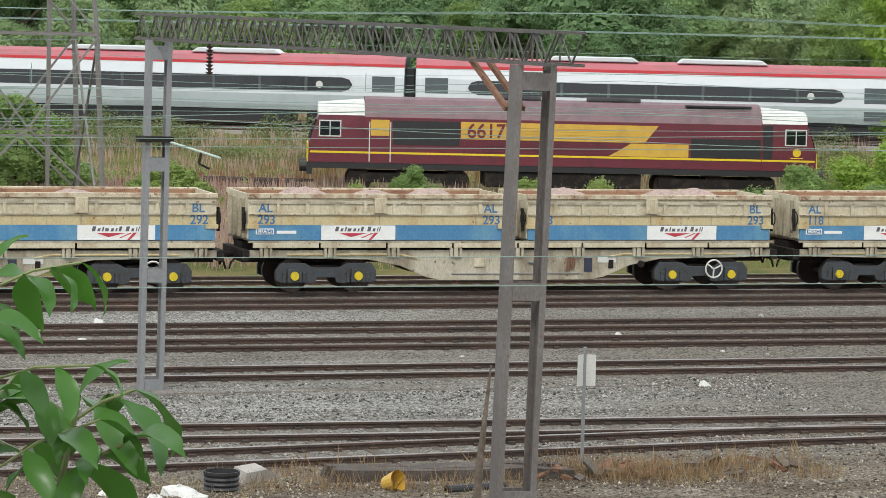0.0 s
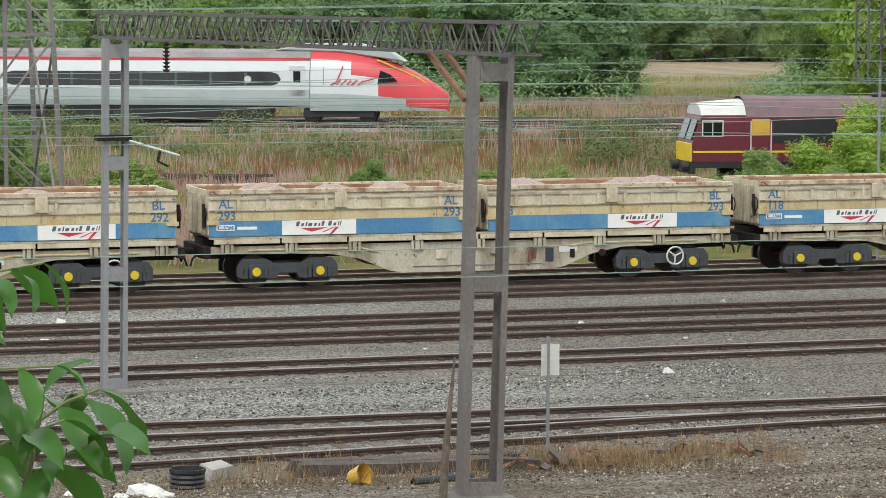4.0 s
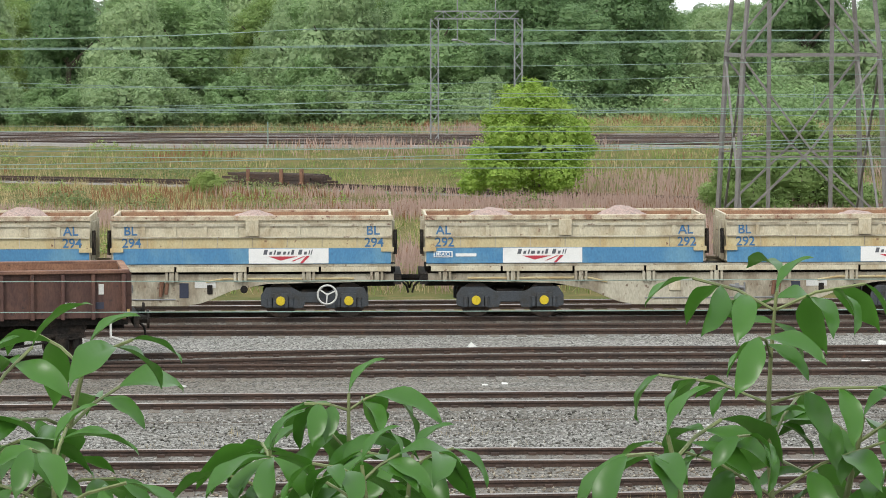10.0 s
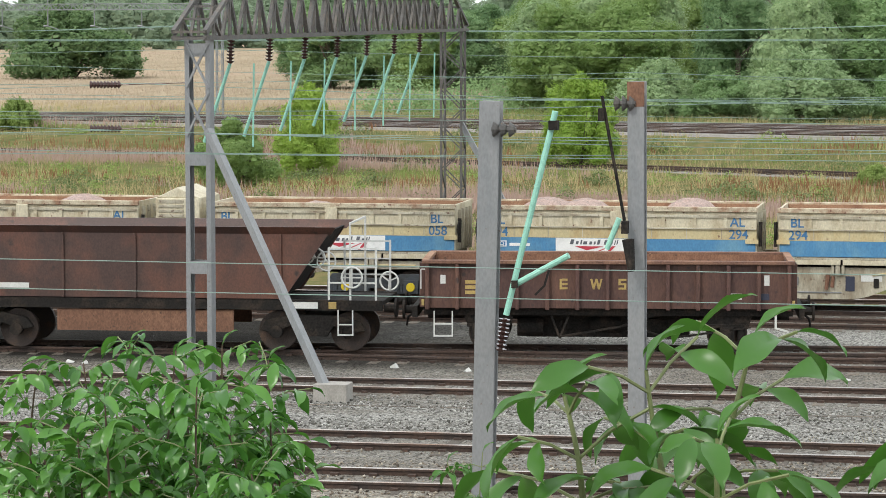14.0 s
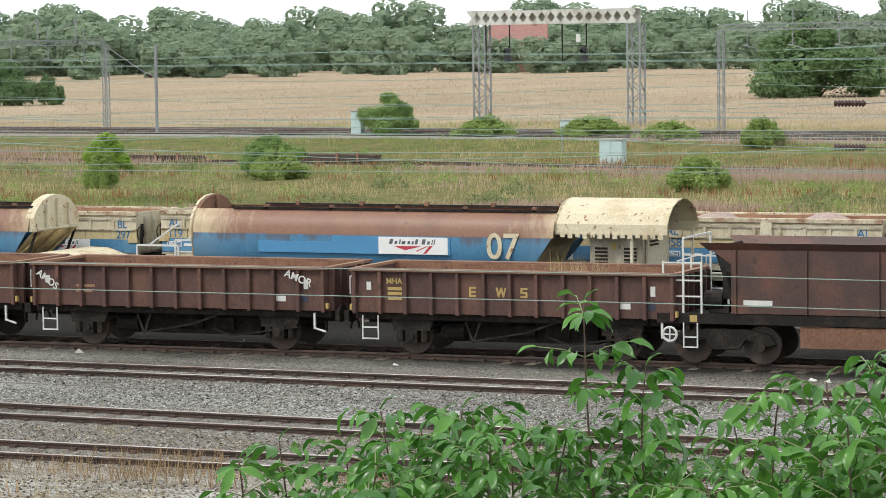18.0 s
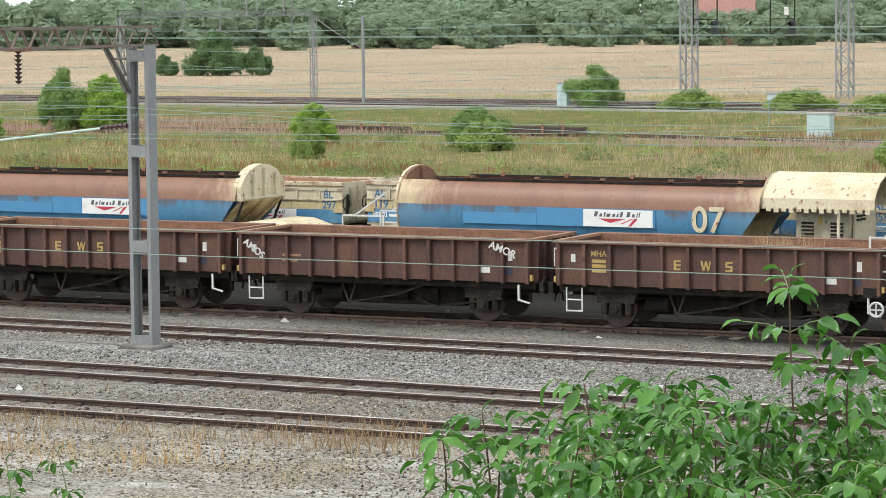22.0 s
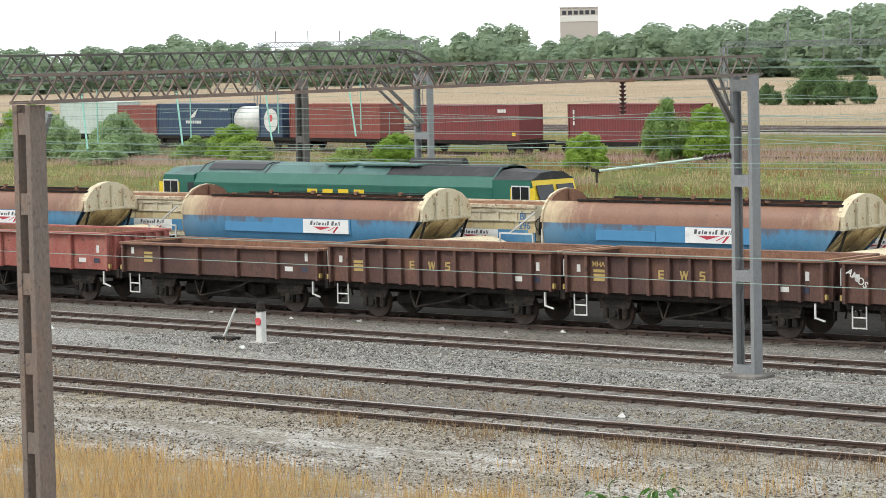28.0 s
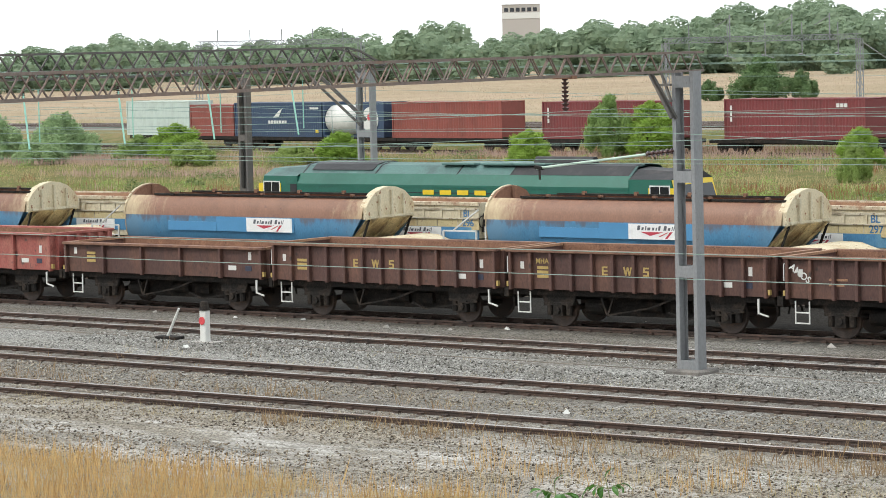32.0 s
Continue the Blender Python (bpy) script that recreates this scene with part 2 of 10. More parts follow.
M_RUSTLIGHT = mat("pale_rust", (0.30, 0.17, 0.10), 0.85, 0, 0.25, 2.0, (0.20, 0.10, 0.06), 0.45, 30, 0.3)
M_RIM = mat("worn_rusty_rim", (0.20, 0.105, 0.068), 0.8, 0, 0.25, 2.0, (0.12, 0.06, 0.043), 0.5, 30, 0.3, 1, (0.34, 0.21, 0.14), 0.12)
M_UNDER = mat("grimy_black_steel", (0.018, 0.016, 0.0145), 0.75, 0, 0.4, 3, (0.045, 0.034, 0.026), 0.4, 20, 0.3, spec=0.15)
M_GOLD = mat("faded_gold_letter_paint", (0.42, 0.30, 0.10), 0.6, 0, 0.15)
M_OFFWHITE = mat("chalky_white_paint", (0.6, 0.6, 0.57), 0.6, 0, 0.1)
M_GALV = mat("galvanised_steel", (0.24, 0.245, 0.25), 0.6, 0.2, 0.1, 2.5, (0.20, 0.21, 0.22), 0.4, 30, 0.08, 0.4, (0.16, 0.13, 0.11), 0.1, 0.05)
M_DARKSTEEL = mat("dark_weathered_steel", (0.10, 0.095, 0.09), 0.65, 0.2, 0.2, 2.5, (0.14, 0.12, 0.10), 0.4, 30, 0.15, 0.5, (0.15, 0.09, 0.06), 0.2)
M_MINT = mat("mint_green_tube", (0.27, 0.55, 0.44), 0.5, 0, 0.12, 3)
M_INSUL = mat("brown_glazed_insulator", (0.07, 0.035, 0.03), 0.2, 0, 0.15)
M_WIRE = mat("green_copper_wire", (0.20, 0.29, 0.25), 0.6, 0, 0.1)
M_WIREDARK = mat("dark_wire", (0.05, 0.05, 0.05), 0.6, 0, 0.1)
M_RAILTOP = mat("polished_rail_head", (0.30, 0.285, 0.275), 0.42, 0.8, 0.15, 0.8, (0.17, 0.12, 0.095), 0.5)
M_RAILRUST = mat("rusty_rail", (0.066, 0.039, 0.028), 0.75, 0, 0.3, 1.2, (0.040, 0.028, 0.023), 0.5, 20, 0.3, 1, (0.12, 0.06, 0.035), 0.12)
M_SLEEPER = mat("old_oiled_timber", (0.11, 0.092, 0.074), 0.9, 0, 0.3, 5, (0.15, 0.125, 0.10), 0.4, 40, 0.5, 1, None, 0.3, 0.3)
M_CONC = mat("stained_concrete", (0.36, 0.34, 0.31), 0.9, 0, 0.15, 1.5, (0.24, 0.225, 0.20), 0.45, 40, 0.3, 0.5)
M_FOOT = mat("oil_stained_concrete", (0.12, 0.11, 0.10), 0.9, 0, 0.2, 1.5, (0.22, 0.20, 0.18), 0.35, 40, 0.4, 0.6)
M_GIRDER = mat("weathered_pale_girder_paint", (0.50, 0.49, 0.45), 0.7, 0, 0.12, 1.2, (0.34, 0.32, 0.28), 0.45, 30, 0.1, 0.5)
M_ARMPALE = mat("pale_green_arm_tube", (0.42, 0.54, 0.46), 0.5, 0, 0.12, 3)
M_TOWER = mat("weathered_tower_steel", (0.185, 0.175, 0.165), 0.65, 0.1, 0.15, 2.0, (0.14, 0.125, 0.115), 0.45)
M_BAULK = mat("dark_split_timber", (0.062, 0.05, 0.042), 0.9, 0, 0.35, 4, (0.12, 0.10, 0.085), 0.4, 40, 0.6)
M_MAROON66 = mat("maroon_loco_paint", (0.13, 0.022, 0.035), 0.35, 0, 0.12, 1.5, (0.095, 0.022, 0.03), 0.4, 30, 0.05)
M_GOLD66 = mat("gold_loco_paint", (0.58, 0.36, 0.055), 0.4, 0, 0.1, 1.5, (0.48, 0.29, 0.06), 0.4, 30, 0.05)
M_ROOF66 = mat("sooty_maroon_roof", (0.17, 0.10, 0.11), 0.6, 0, 0.2, 1.5, (0.12, 0.075, 0.085), 0.5)
M_GREEN66 = mat("dark_green_loco_paint", (0.010, 0.105, 0.072), 0.4, 0, 0.15, 1.2, (0.02, 0.12, 0.09), 0.4, 30, 0.05)
M_GREENROOF = mat("dusty_green_roof", (0.075, 0.155, 0.14), 0.6, 0, 0.2, 1.0, (0.05, 0.09, 0.085), 0.45, 20, 0.1)
M_SOOT = mat("sooty_black_roof", (0.022, 0.022, 0.024), 0.7, 0, 0.3, 1.5, (0.05, 0.045, 0.045), 0.35)
M_YEL66 = mat("warning_yellow_paint", (0.70, 0.50, 0.02), 0.45, 0, 0.08, 2)
M_BLACK = mat("black_paint", (0.018, 0.018, 0.02), 0.5, 0, 0.2)
M_GLASS = mat("dark_window_glass", (0.012, 0.014, 0.017), 0.08, 0, 0.05, 2, bump=0)
M_SILVER = mat("silver_train_paint", (0.56, 0.59, 0.61), 0.35, 0, 0.04, 0.8, (0.50, 0.53, 0.55), 0.3, 30, 0.02)
M_SILVERLOW = mat("grey_green_train_paint", (0.36, 0.41, 0.41), 0.4, 0, 0.06, 0.8, (0.30, 0.35, 0.35), 0.4, 30, 0.02)
M_TRAINRED = mat("red_train_paint", (0.55, 0.045, 0.055), 0.4, 0, 0.06, 1)
M_TRAINROOF = mat("dull_red_train_roof", (0.42, 0.12, 0.14), 0.6, 0, 0.1, 1, (0.33, 0.12, 0.13), 0.4)
M_GREYROOF = mat("dusty_grey_train_roof", (0.27, 0.25, 0.25), 0.7, 0, 0.12, 1, (0.20, 0.18, 0.18), 0.45)
M_TRAINGREY = mat("dark_grey_door_paint", (0.075, 0.09, 0.095), 0.4, 0, 0.1)
M_BOXRED = mat("dark_red_container_paint", (0.165, 0.03, 0.032), 0.55, 0, 0.12, 0.8, (0.13, 0.03, 0.03), 0.4, 20, 0.05, 0.4)
M_BOXBROWN = mat("brick_red_container_paint", (0.22, 0.055, 0.042), 0.6, 0, 0.14, 0.8, (0.17, 0.045, 0.035), 0.4, 20, 0.05, 0.4)
M_BOXBLUE = mat("navy_container_paint", (0.025, 0.05, 0.10), 0.5, 0, 0.12, 0.8, (0.03, 0.045, 0.08), 0.4)
M_BOXGREY = mat("pale_green_container_paint", (0.45, 0.52, 0.48), 0.6, 0, 0.08, 0.8, (0.38, 0.43, 0.40), 0.4)
M_STONELOAD = mat("pinkish_ballast_load", (0.40, 0.29, 0.25), 0.95, 0, 0.35, 6, (0.28, 0.22, 0.20), 0.5, 25, 0.9)
M_REDWAGON = mat("faded_red_wagon_paint", (0.27, 0.075, 0.06), 0.7, 0, 0.2, 1.2, (0.33, 0.13, 0.10), 0.45, 30, 0.1, 0.5, (0.12, 0.06, 0.05), 0.25)
M_LAMPRED = mat("red_disc_paint", (0.6, 0.06, 0.07), 0.5)
M_BRICK = mat("far_brick", (0.27, 0.17, 0.13), 0.9)
M_CABINET = mat("pale_blue_cabinet_paint", (0.42, 0.52, 0.52), 0.6, 0, 0.08)
M_BARK = mat("grey_brown_bark", (0.11, 0.085, 0.065), 0.9, 0, 0.3, 4, (0.16, 0.13, 0.10), 0.4, 30, 0.5)
M_STEM = mat("pale_green_stem", (0.17, 0.20, 0.08), 0.6, 0, 0.2, 10)

# ---------------------------------------------------------------- the lie of the land
def along(table, x):
    """A smooth curve through (x, value) pairs that fall in x."""
    if x >= table[0][0]:
        a, b = table[0], table[1]
        return a[1] + (x - a[0]) * (a[1] - b[1]) / (a[0] - b[0])
    for a, b in zip(table, table[1:]):
        if x >= b[0]:
            k = (x - b[0]) / (a[0] - b[0])
            return b[1] + (a[1] - b[1]) * k
    a, b = table[-2], table[-1]
    return b[1] + (x - b[0]) * (a[1] - b[1]) / (a[0] - b[0])


def smooth_along(table, x, w=8.0):
    return sum(along(table, x + d * w) for d in (-1, -0.5, 0, 0.5, 1)) / 5


LINE_C = [(120, 98), (70, 108.5), (39, 113.4), (20, 120), (0, 135), (-8, 140), (-40, 154), (-79, 164.5), (-110, 168.3), (-135, 170.5), (-160, 174), (-200, 182), (-240, 188), (-300, 191)]
LINE_W = [(140, 105), (80, 125.5), (64, 131), (42, 138), (10, 152), (-9, 163), (-60, 184), (-111, 195), (-180, 200), (-400, 205)]
LEVEL_W = [(200, 2.0), (20, 2.0), (-9, 1.5), (-60, 1.3), (-111, 1.2), (-500, 1.2)]
YARD_DIP = [(100, 0.0), (-42, 0.0), (-56, -0.08), (-71, -0.17), (-140, -0.18)]
LEVEL_C = [(200, 0.05), (52, 0.1), (36, 0.4), (20, 0.4), (-60, 0.3), (-120, 0.1), (-500, 0.1)]


def mix(a, b, k):
    k = min(1, max(0, k))
    k = k * k * (3 - 2 * k)
    return a + (b - a) * k


def ground_z(x, y):
    """Height of the bare ground."""
    bed = -0.135 + along(YARD_DIP, x) * mix(0, 1, (y - 72.0) / 2.0)
    if y < 31:
        return mix(6.0, bed, (y - 2.0) / 29.0)
    dip = 0.46 * mix(0, 1, (y - 80.5) / 2.0) * mix(1, 0, (y - 89.5) / 3.0)
    if y < 84:
        return bed - dip
    yc, yw = smooth_along(LINE_C, x), smooth_along(LINE_W, x)
    zc, zw = along(LEVEL_C, x) - 0.2, along(LEVEL_W, x) - 0.2
    if y < yc - 4:
        return mix(bed, zc, (y - 84) / max(6.0, yc - 4 - 84)) - dip
    if y < yc + 3.5:
        return zc
    edge = max(yc + 6, yw - 8)
    if y < edge:
        return mix(zc, zw, (y - yc - 3.5) / max(2.0, edge - yc - 3.5))
    z = zw
    if y > yw + 10:
        far = y - yw - 10
        hill = mix(0, 1, (x + 30) / 90.0)
        z += hill * mix(0, 0.8, far / 330.0) + (1 - hill) * mix(0, 1.0, far / 400)
        z += mix(0, 1, far / 60) * 0.12 * noise.noise((x * 0.013, y * 0.013, 0.3))
    return z


def steps(*spans):
    out = []
    for a, b, s in spans:
        n = max(1, round((b - a) / s))
        out += [a + (b - a) * i / n for i in range(n)]
    return out + [spans[-1][1]]


def ground_mat():
    """Grey ballast near the rails, cinders and soil, then rough straw and green grass and the far pasture."""
    m = bpy.data.materials.new("yard_ground")
    m.use_nodes = True
    nt = m.node_tree
    b = nt.nodes["Principled BSDF"]
    N, L = nt.nodes.new, nt.links.new
    co = N("ShaderNodeTexCoord")
    P = co.outputs["Object"]

    def noise_tex(scale, detail=5, rough=0.6, stretch=(1, 1, 1)):
        mp = N("ShaderNodeMapping")
        mp.inputs["Scale"].default_value = stretch
        L(P, mp.inputs["Vector"])
        t = N("ShaderNodeTexNoise")
        t.inputs["Scale"].default_value, t.inputs["Detail"].default_value, t.inputs["Roughness"].default_value = scale, detail, rough
        L(mp.outputs["Vector"], t.inputs["Vector"])
        return t.outputs["Fac"]

    def rng(v, a, c, lo=0.0, hi=1.0):
        r = N("ShaderNodeMapRange")
        r.inputs["From Min"].default_value, r.inputs["From Max"].default_value = a, c
        r.inputs["To Min"].default_value, r.inputs["To Max"].default_value = lo, hi
        L(v, r.inputs["Value"])
        return r.outputs["Result"]

    def blend(fac, a, c):
        x = N("ShaderNodeMix")
        x.data_type = "RGBA"
        for k, q in (("A", a), ("B", c)):
            if isinstance(q, tuple):
                x.inputs[k].default_value = (*q, 1)
            else:
                L(q, x.inputs[k])
        L(fac, x.inputs["Factor"])
        return x.outputs["Result"]

    def times(a, c):
        x = N("ShaderNodeMath")
        x.operation = "MULTIPLY"
        L(a, x.inputs[0])
        L(c, x.inputs[1])
        return x.outputs["Value"]

    stone = N("ShaderNodeTexVoronoi")
    stone.inputs["Scale"].default_value = 23.0
    L(P, stone.inputs["Vector"])
    sep = N("ShaderNodeSeparateColor")
    L(stone.outputs["Color"], sep.inputs["Color"])
    pale = blend(rng(sep.outputs["Red"], 0, 1), (0.032, 0.031, 0.029), (0.47, 0.46, 0.425))
    dark = blend(rng(sep.outputs["Green"], 0, 1), (0.016, 0.014, 0.012), (0.27, 0.24, 0.20))
    sand = blend(rng(sep.outputs["Blue"], 0, 1), (0.048, 0.04, 0.032), (0.44, 0.395, 0.32))
    xyz = N("ShaderNodeSeparateXYZ")
    L(P, xyz.inputs["Vector"])
    Y = xyz.outputs["Y"]
    # dark oily cinders between the running rails, paler stone on the strips between the tracks
    wob = N("ShaderNodeMath")
    wob.operation = "MULTIPLY_ADD"
    wob.inputs[1].default_value = 2.6
    L(noise_tex(0.35, 4), wob.inputs[0])
    L(Y, wob.inputs[2])
    yy = wob.outputs["Value"]
    strip = N("ShaderNodeValToRGB")
    L(rng(yy, 40.0, 90.0), strip.inputs["Fac"])
    els = strip.color_ramp.elements
    els[0].position, els[0].color = 0.0, (0.75, 0.75, 0.75, 1)
    els[1].position, els[1].color = 1.0, (0.2, 0.2, 0.2, 1)
    for q, c in ((0.14, 0.75), (0.2, 0.5), (0.29, 0.5), (0.32, 0.95), (0.37, 0.9), (0.40, 0.5), (0.50, 0.35), (0.58, 0.4), (0.63, 0.55), (0.655, 0.95), (0.70, 0.9), (0.73, 0.4)):
        e = els.new(q)
        e.color = (c, c, c, 1)
    patch = rng(noise_tex(0.5, 7, 0.75, (0.3, 1.4, 1)), 0.35, 0.65, -0.4, 0.35)
    ad = N("ShaderNodeMath")
    ad.operation = "ADD"
    ad.use_clamp = True
    L(strip.outputs["Color"], ad.inputs[0])
    L(patch, ad.inputs[1])
    bed = blend(ad.outputs["Value"], dark, pale)
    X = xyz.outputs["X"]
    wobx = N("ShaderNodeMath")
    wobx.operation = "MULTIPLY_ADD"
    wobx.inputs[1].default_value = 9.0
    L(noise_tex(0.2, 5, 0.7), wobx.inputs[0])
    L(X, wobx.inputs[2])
    # shade painted into the ground under the parked rows, brown cinders towards the junction
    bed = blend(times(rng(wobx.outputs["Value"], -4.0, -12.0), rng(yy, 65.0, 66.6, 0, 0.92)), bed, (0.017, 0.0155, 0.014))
    bed = blend(times(rng(wobx.outputs["Value"], 22.0, 30.0), rng(yy, 77.0, 73.5, 0, 0.75)), bed, dark)
    near = times(rng(yy, 50.5, 46.5), rng(noise_tex(0.3, 5, 0.65, (0.3, 1.3, 1)), 0.3, 0.55))
    bed = blend(near, bed, sand)
    # damp soil and chalky stone in patches over the whole yard
    bed = blend(times(rng(yy, 62.0, 58.0), rng(noise_tex(0.42, 8, 0.78, (0.45, 1.2, 1)), 0.50, 0.66, 0, 0.75)), bed, dark)
    chalk = blend(rng(sep.outputs["Red"], 0, 1), (0.20, 0.19, 0.17), (0.62, 0.60, 0.56))
    bed = blend(times(times(rng(yy, 48.5, 46.0), rng(X, -14.0, -26.0)), rng(noise_tex(0.6, 8, 0.8, (0.35, 1.0, 1)), 0.48, 0.60, 0, 0.9)), bed, chalk)
    soil = blend(rng(sep.outputs["Blue"], 0, 1), (0.035, 0.027, 0.02), (0.17, 0.13, 0.095))
    bed = blend(times(times(rng(yy, 50.5, 48.6), rng(X, -6.0, 0.0)), rng(noise_tex(0.4, 7, 0.75, (0.6, 1.2, 1)), 0.36, 0.56, 0.1, 0.9)), bed, soil)
    # verge
    straw = blend(rng(noise_tex(0.8, 6, 0.7), 0.35, 0.65), (0.20, 0.16, 0.075), (0.09, 0.115, 0.04))
    verge = rng(yy, 84.5, 88.0)
    bed = blend(verge, bed, straw)
    hay = blend(rng(noise_tex(0.05, 7, 0.7, (0.6, 0.25, 1)), 0.35, 0.65), (0.46, 0.375, 0.265), (0.35, 0.285, 0.195))
    hay = blend(rng(noise_tex(0.9, 7, 0.85, (0.6, 0.05, 1)), 0.42, 0.66), hay, (0.27, 0.215, 0.14))
    hay = blend(rng(noise_tex(0.35, 9, 0.9, (1.0, 0.05, 1)), 0.47, 0.60, 0, 0.75), hay, (0.24, 0.185, 0.125))
    hay = blend(rng(noise_tex(0.021, 6, 0.75, (0.35, 1.0, 1)), 0.48, 0.62, 0, 0.5), hay, (0.43, 0.31, 0.235))
    hay = blend(rng(noise_tex(0.03, 4, 0.6, (0.4, 0.8, 1)), 0.5, 0.64, 0, 0.3), hay, (0.43, 0.36, 0.25))
    bed = blend(rng(yy, 185.0, 215.0), bed, hay)
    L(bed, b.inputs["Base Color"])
    b.inputs["Roughness"].default_value = 0.95
    b.inputs["Specular IOR Level"].default_value = 0.03
    bp = N("ShaderNodeBump")
    bp.inputs["Strength"].default_value = 0.8
    bp.inputs["Distance"].default_value = 0.04
    L(stone.outputs["Distance"], bp.inputs["Height"])
    L(bp.outputs["Normal"], b.inputs["Normal"])
    return m


M_GROUND = ground_mat()
gx = steps((-4000, -900, 300), (-900, -260, 40), (-260, 160, 4), (160, 700, 40), (700, 4000, 300))
gy = steps((-400, -20, 60), (-20, 40, 4), (40, 66, 2), (66, 84, 1), (84, 240, 3), (240, 640, 25), (640, 4600, 250))
geo = Geo()
geo.v = [(x, y, ground_z(x, y)) for y in gy for x in gx]
nx = len(gx)
geo.f = [(j * nx + i, j * nx + i + 1, (j + 1) * nx + i + 1, (j + 1) * nx + i) for j in range(len(gy) - 1) for i in range(nx - 1)]
geo.mi = [0] * len(geo.f)
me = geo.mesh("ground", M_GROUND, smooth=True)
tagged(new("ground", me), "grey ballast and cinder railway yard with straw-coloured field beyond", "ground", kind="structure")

# ---------------------------------------------------------------- tracks
SLEEPER_MESH = Geo().box(-0.125, 0.125, -1.28, 1.28, -0.13, 0.0).mesh("sleeper", M_SLEEPER, bevel=0.015)


def rail_profile(y):
    """A flat-bottom rail; head at z = 0."""
    return ([(y - 0.036, -0.05), (y - 0.036, -0.011), (y - 0.028, 0.0), (y + 0.028, 0.0), (y + 0.036, -0.011), (y + 0.036, -0.05), (y + 0.01, -0.06),
             (y + 0.01, -0.14), (y + 0.07, -0.158), (y - 0.07, -0.158), (y - 0.01, -0.14), (y - 0.01, -0.06)])


def track(name, table, x0, x1, label, polished=True, gap=0.68, z=0.0, pieces=True, zt=None, tie=None):
    """A railway track along x whose centre line follows table."""
    root = tagged(new(name), label, "railway track", kind="structure")
    xs = steps((x0, x1, 3.0))
    pts = [Vector((x, smooth_along(table, x, 3.0), along(zt, x) if zt else z)) for x in xs]
    for side, nm in ((-0.7525, "rail"), (0.7525, "rail")):
        g = Geo()
        prof = rail_profile(0)
        n = len(prof)
        for i, p in enumerate(pts):
            d = (pts[min(i + 1, len(pts) - 1)] - pts[max(i - 1, 0)]).normalized()
            nrm = Vector((-d.y, d.x, 0))
            g.v += [tuple(p + nrm * (side + a) + Vector((0, 0, b))) for a, b in prof]
        for i in range(len(pts) - 1):
            for k in range(n):
                g.f.append((i * n + k, i * n + (k + 1) % n, (i + 1) * n + (k + 1) % n, (i + 1) * n + k))
                g.mi.append(1 if k in (1, 2, 3) else 0)
        part("rail", g, [M_RAILRUST, M_RAILTOP if polished else M_RAILRUST], root, "polished steel rail" if polished else "rusty steel rail")
    n = int((x1 - x0) / gap)
    ch = Geo()
    rest = Geo()
    rnd = random.Random(int(abs(table[0][1]) * 10))
    for i in range(n):
        x = x0 + (i + 0.5) * gap
        y = smooth_along(table, x, 3.0)
        slope = (smooth_along(table, x + 1, 3.0) - smooth_along(table, x - 1, 3.0)) / 2
        zz = along(zt, x) if zt else z
        if pieces and n <= 300:
            s = new("sleeper", SLEEPER_MESH)
            s.parent = root
            s.matrix_basis = pose(x + rnd.uniform(-0.04, 0.04), y + rnd.uniform(-0.04, 0.04), zz - 0.13 + rnd.uniform(-0.012, 0.012), 0, 0, math.degrees(slope) + rnd.uniform(-1, 1))
        else:
            rest.box(x - 0.125, x + 0.125, y - 1.28, y + 1.28, zz - 0.3, zz - 0.128)
        if pieces:
            for e in (-0.7525, 0.7525):
                for k in (-0.1, 0.1):
                    ch.box(x - 0.07, x + 0.07, y + e + k - 0.055, y + e + k + 0.055, zz - 0.14, zz - 0.085)
    if rest.f:
        tagged(part("sleepers", rest, tie or M_SLEEPER, root), kind="stuff")
    if ch.f:
        tagged(part("rail_chairs", ch, M_RAILRUST, root), kind="stuff")
    return root


T1, T2 = [(100, 78.5), (-120, 78.5)], [(100, 75.1), (-120, 75.1)]
T3 = [(100, 69.5), (3, 69.6), (-6, 68.4), (-18, 66.9), (-33, 66.2), (-55, 65.2), (-90, 64.7), (-140, 64.2)]
T4 = [(100, 66.0), (28, 66.0), (3, 66.3), (-8, 66.2), (-18, 66.5)]
T5 = [(100, 60.8), (30, 61.1), (3, 61.0), (-47, 60.3), (-120, 59.6)]
T6 = [(100, 51.4), (28, 51.9), (3, 52.8), (-40, 52.9), (-120, 53.0)]
T7 = [(100, 50.8), (27, 50.9), (21, 50.5), (10, 49.3), (-10, 48.4), (-38, 47.65), (-120, 46.6)]
T8 = [(100, 86.5), (-140, 86.5)]
track("track_green_engine", T8, -125, 60, "railway track with rusty rails behind the ballast wagons", True, pieces=False, z=-0.45)
track("track_ballast_wagons", T1, -110, 60, "railway track under the cream and blue wagons", True, pieces=False, zt=YARD_DIP)
track("track_hoppers", T2, -110, 60, "disused railway track with brown rusty rails", False, pieces=False, zt=YARD_DIP)
track("track_maroon_wagons", T3, -110, 60, "timber-sleepered siding under the maroon wagons", False)
track("track_siding", T4, -16, 60, "rusty timber-sleepered siding in dark ballast", False)
track("track_middle", T5, -100, 60, "railway track with one bright and one rusty rail", True)
track("track_near", T6, -90, 50, "railway track with polished rails in grey ballast", True)
track("track_nearest", T7, -75, 50, "railway track with dark rails among dry weeds", True)
track("track_upper_siding", LINE_C, -230, 75, "weed-grown railway line on the bank", False, pieces=False, zt=LEVEL_C)
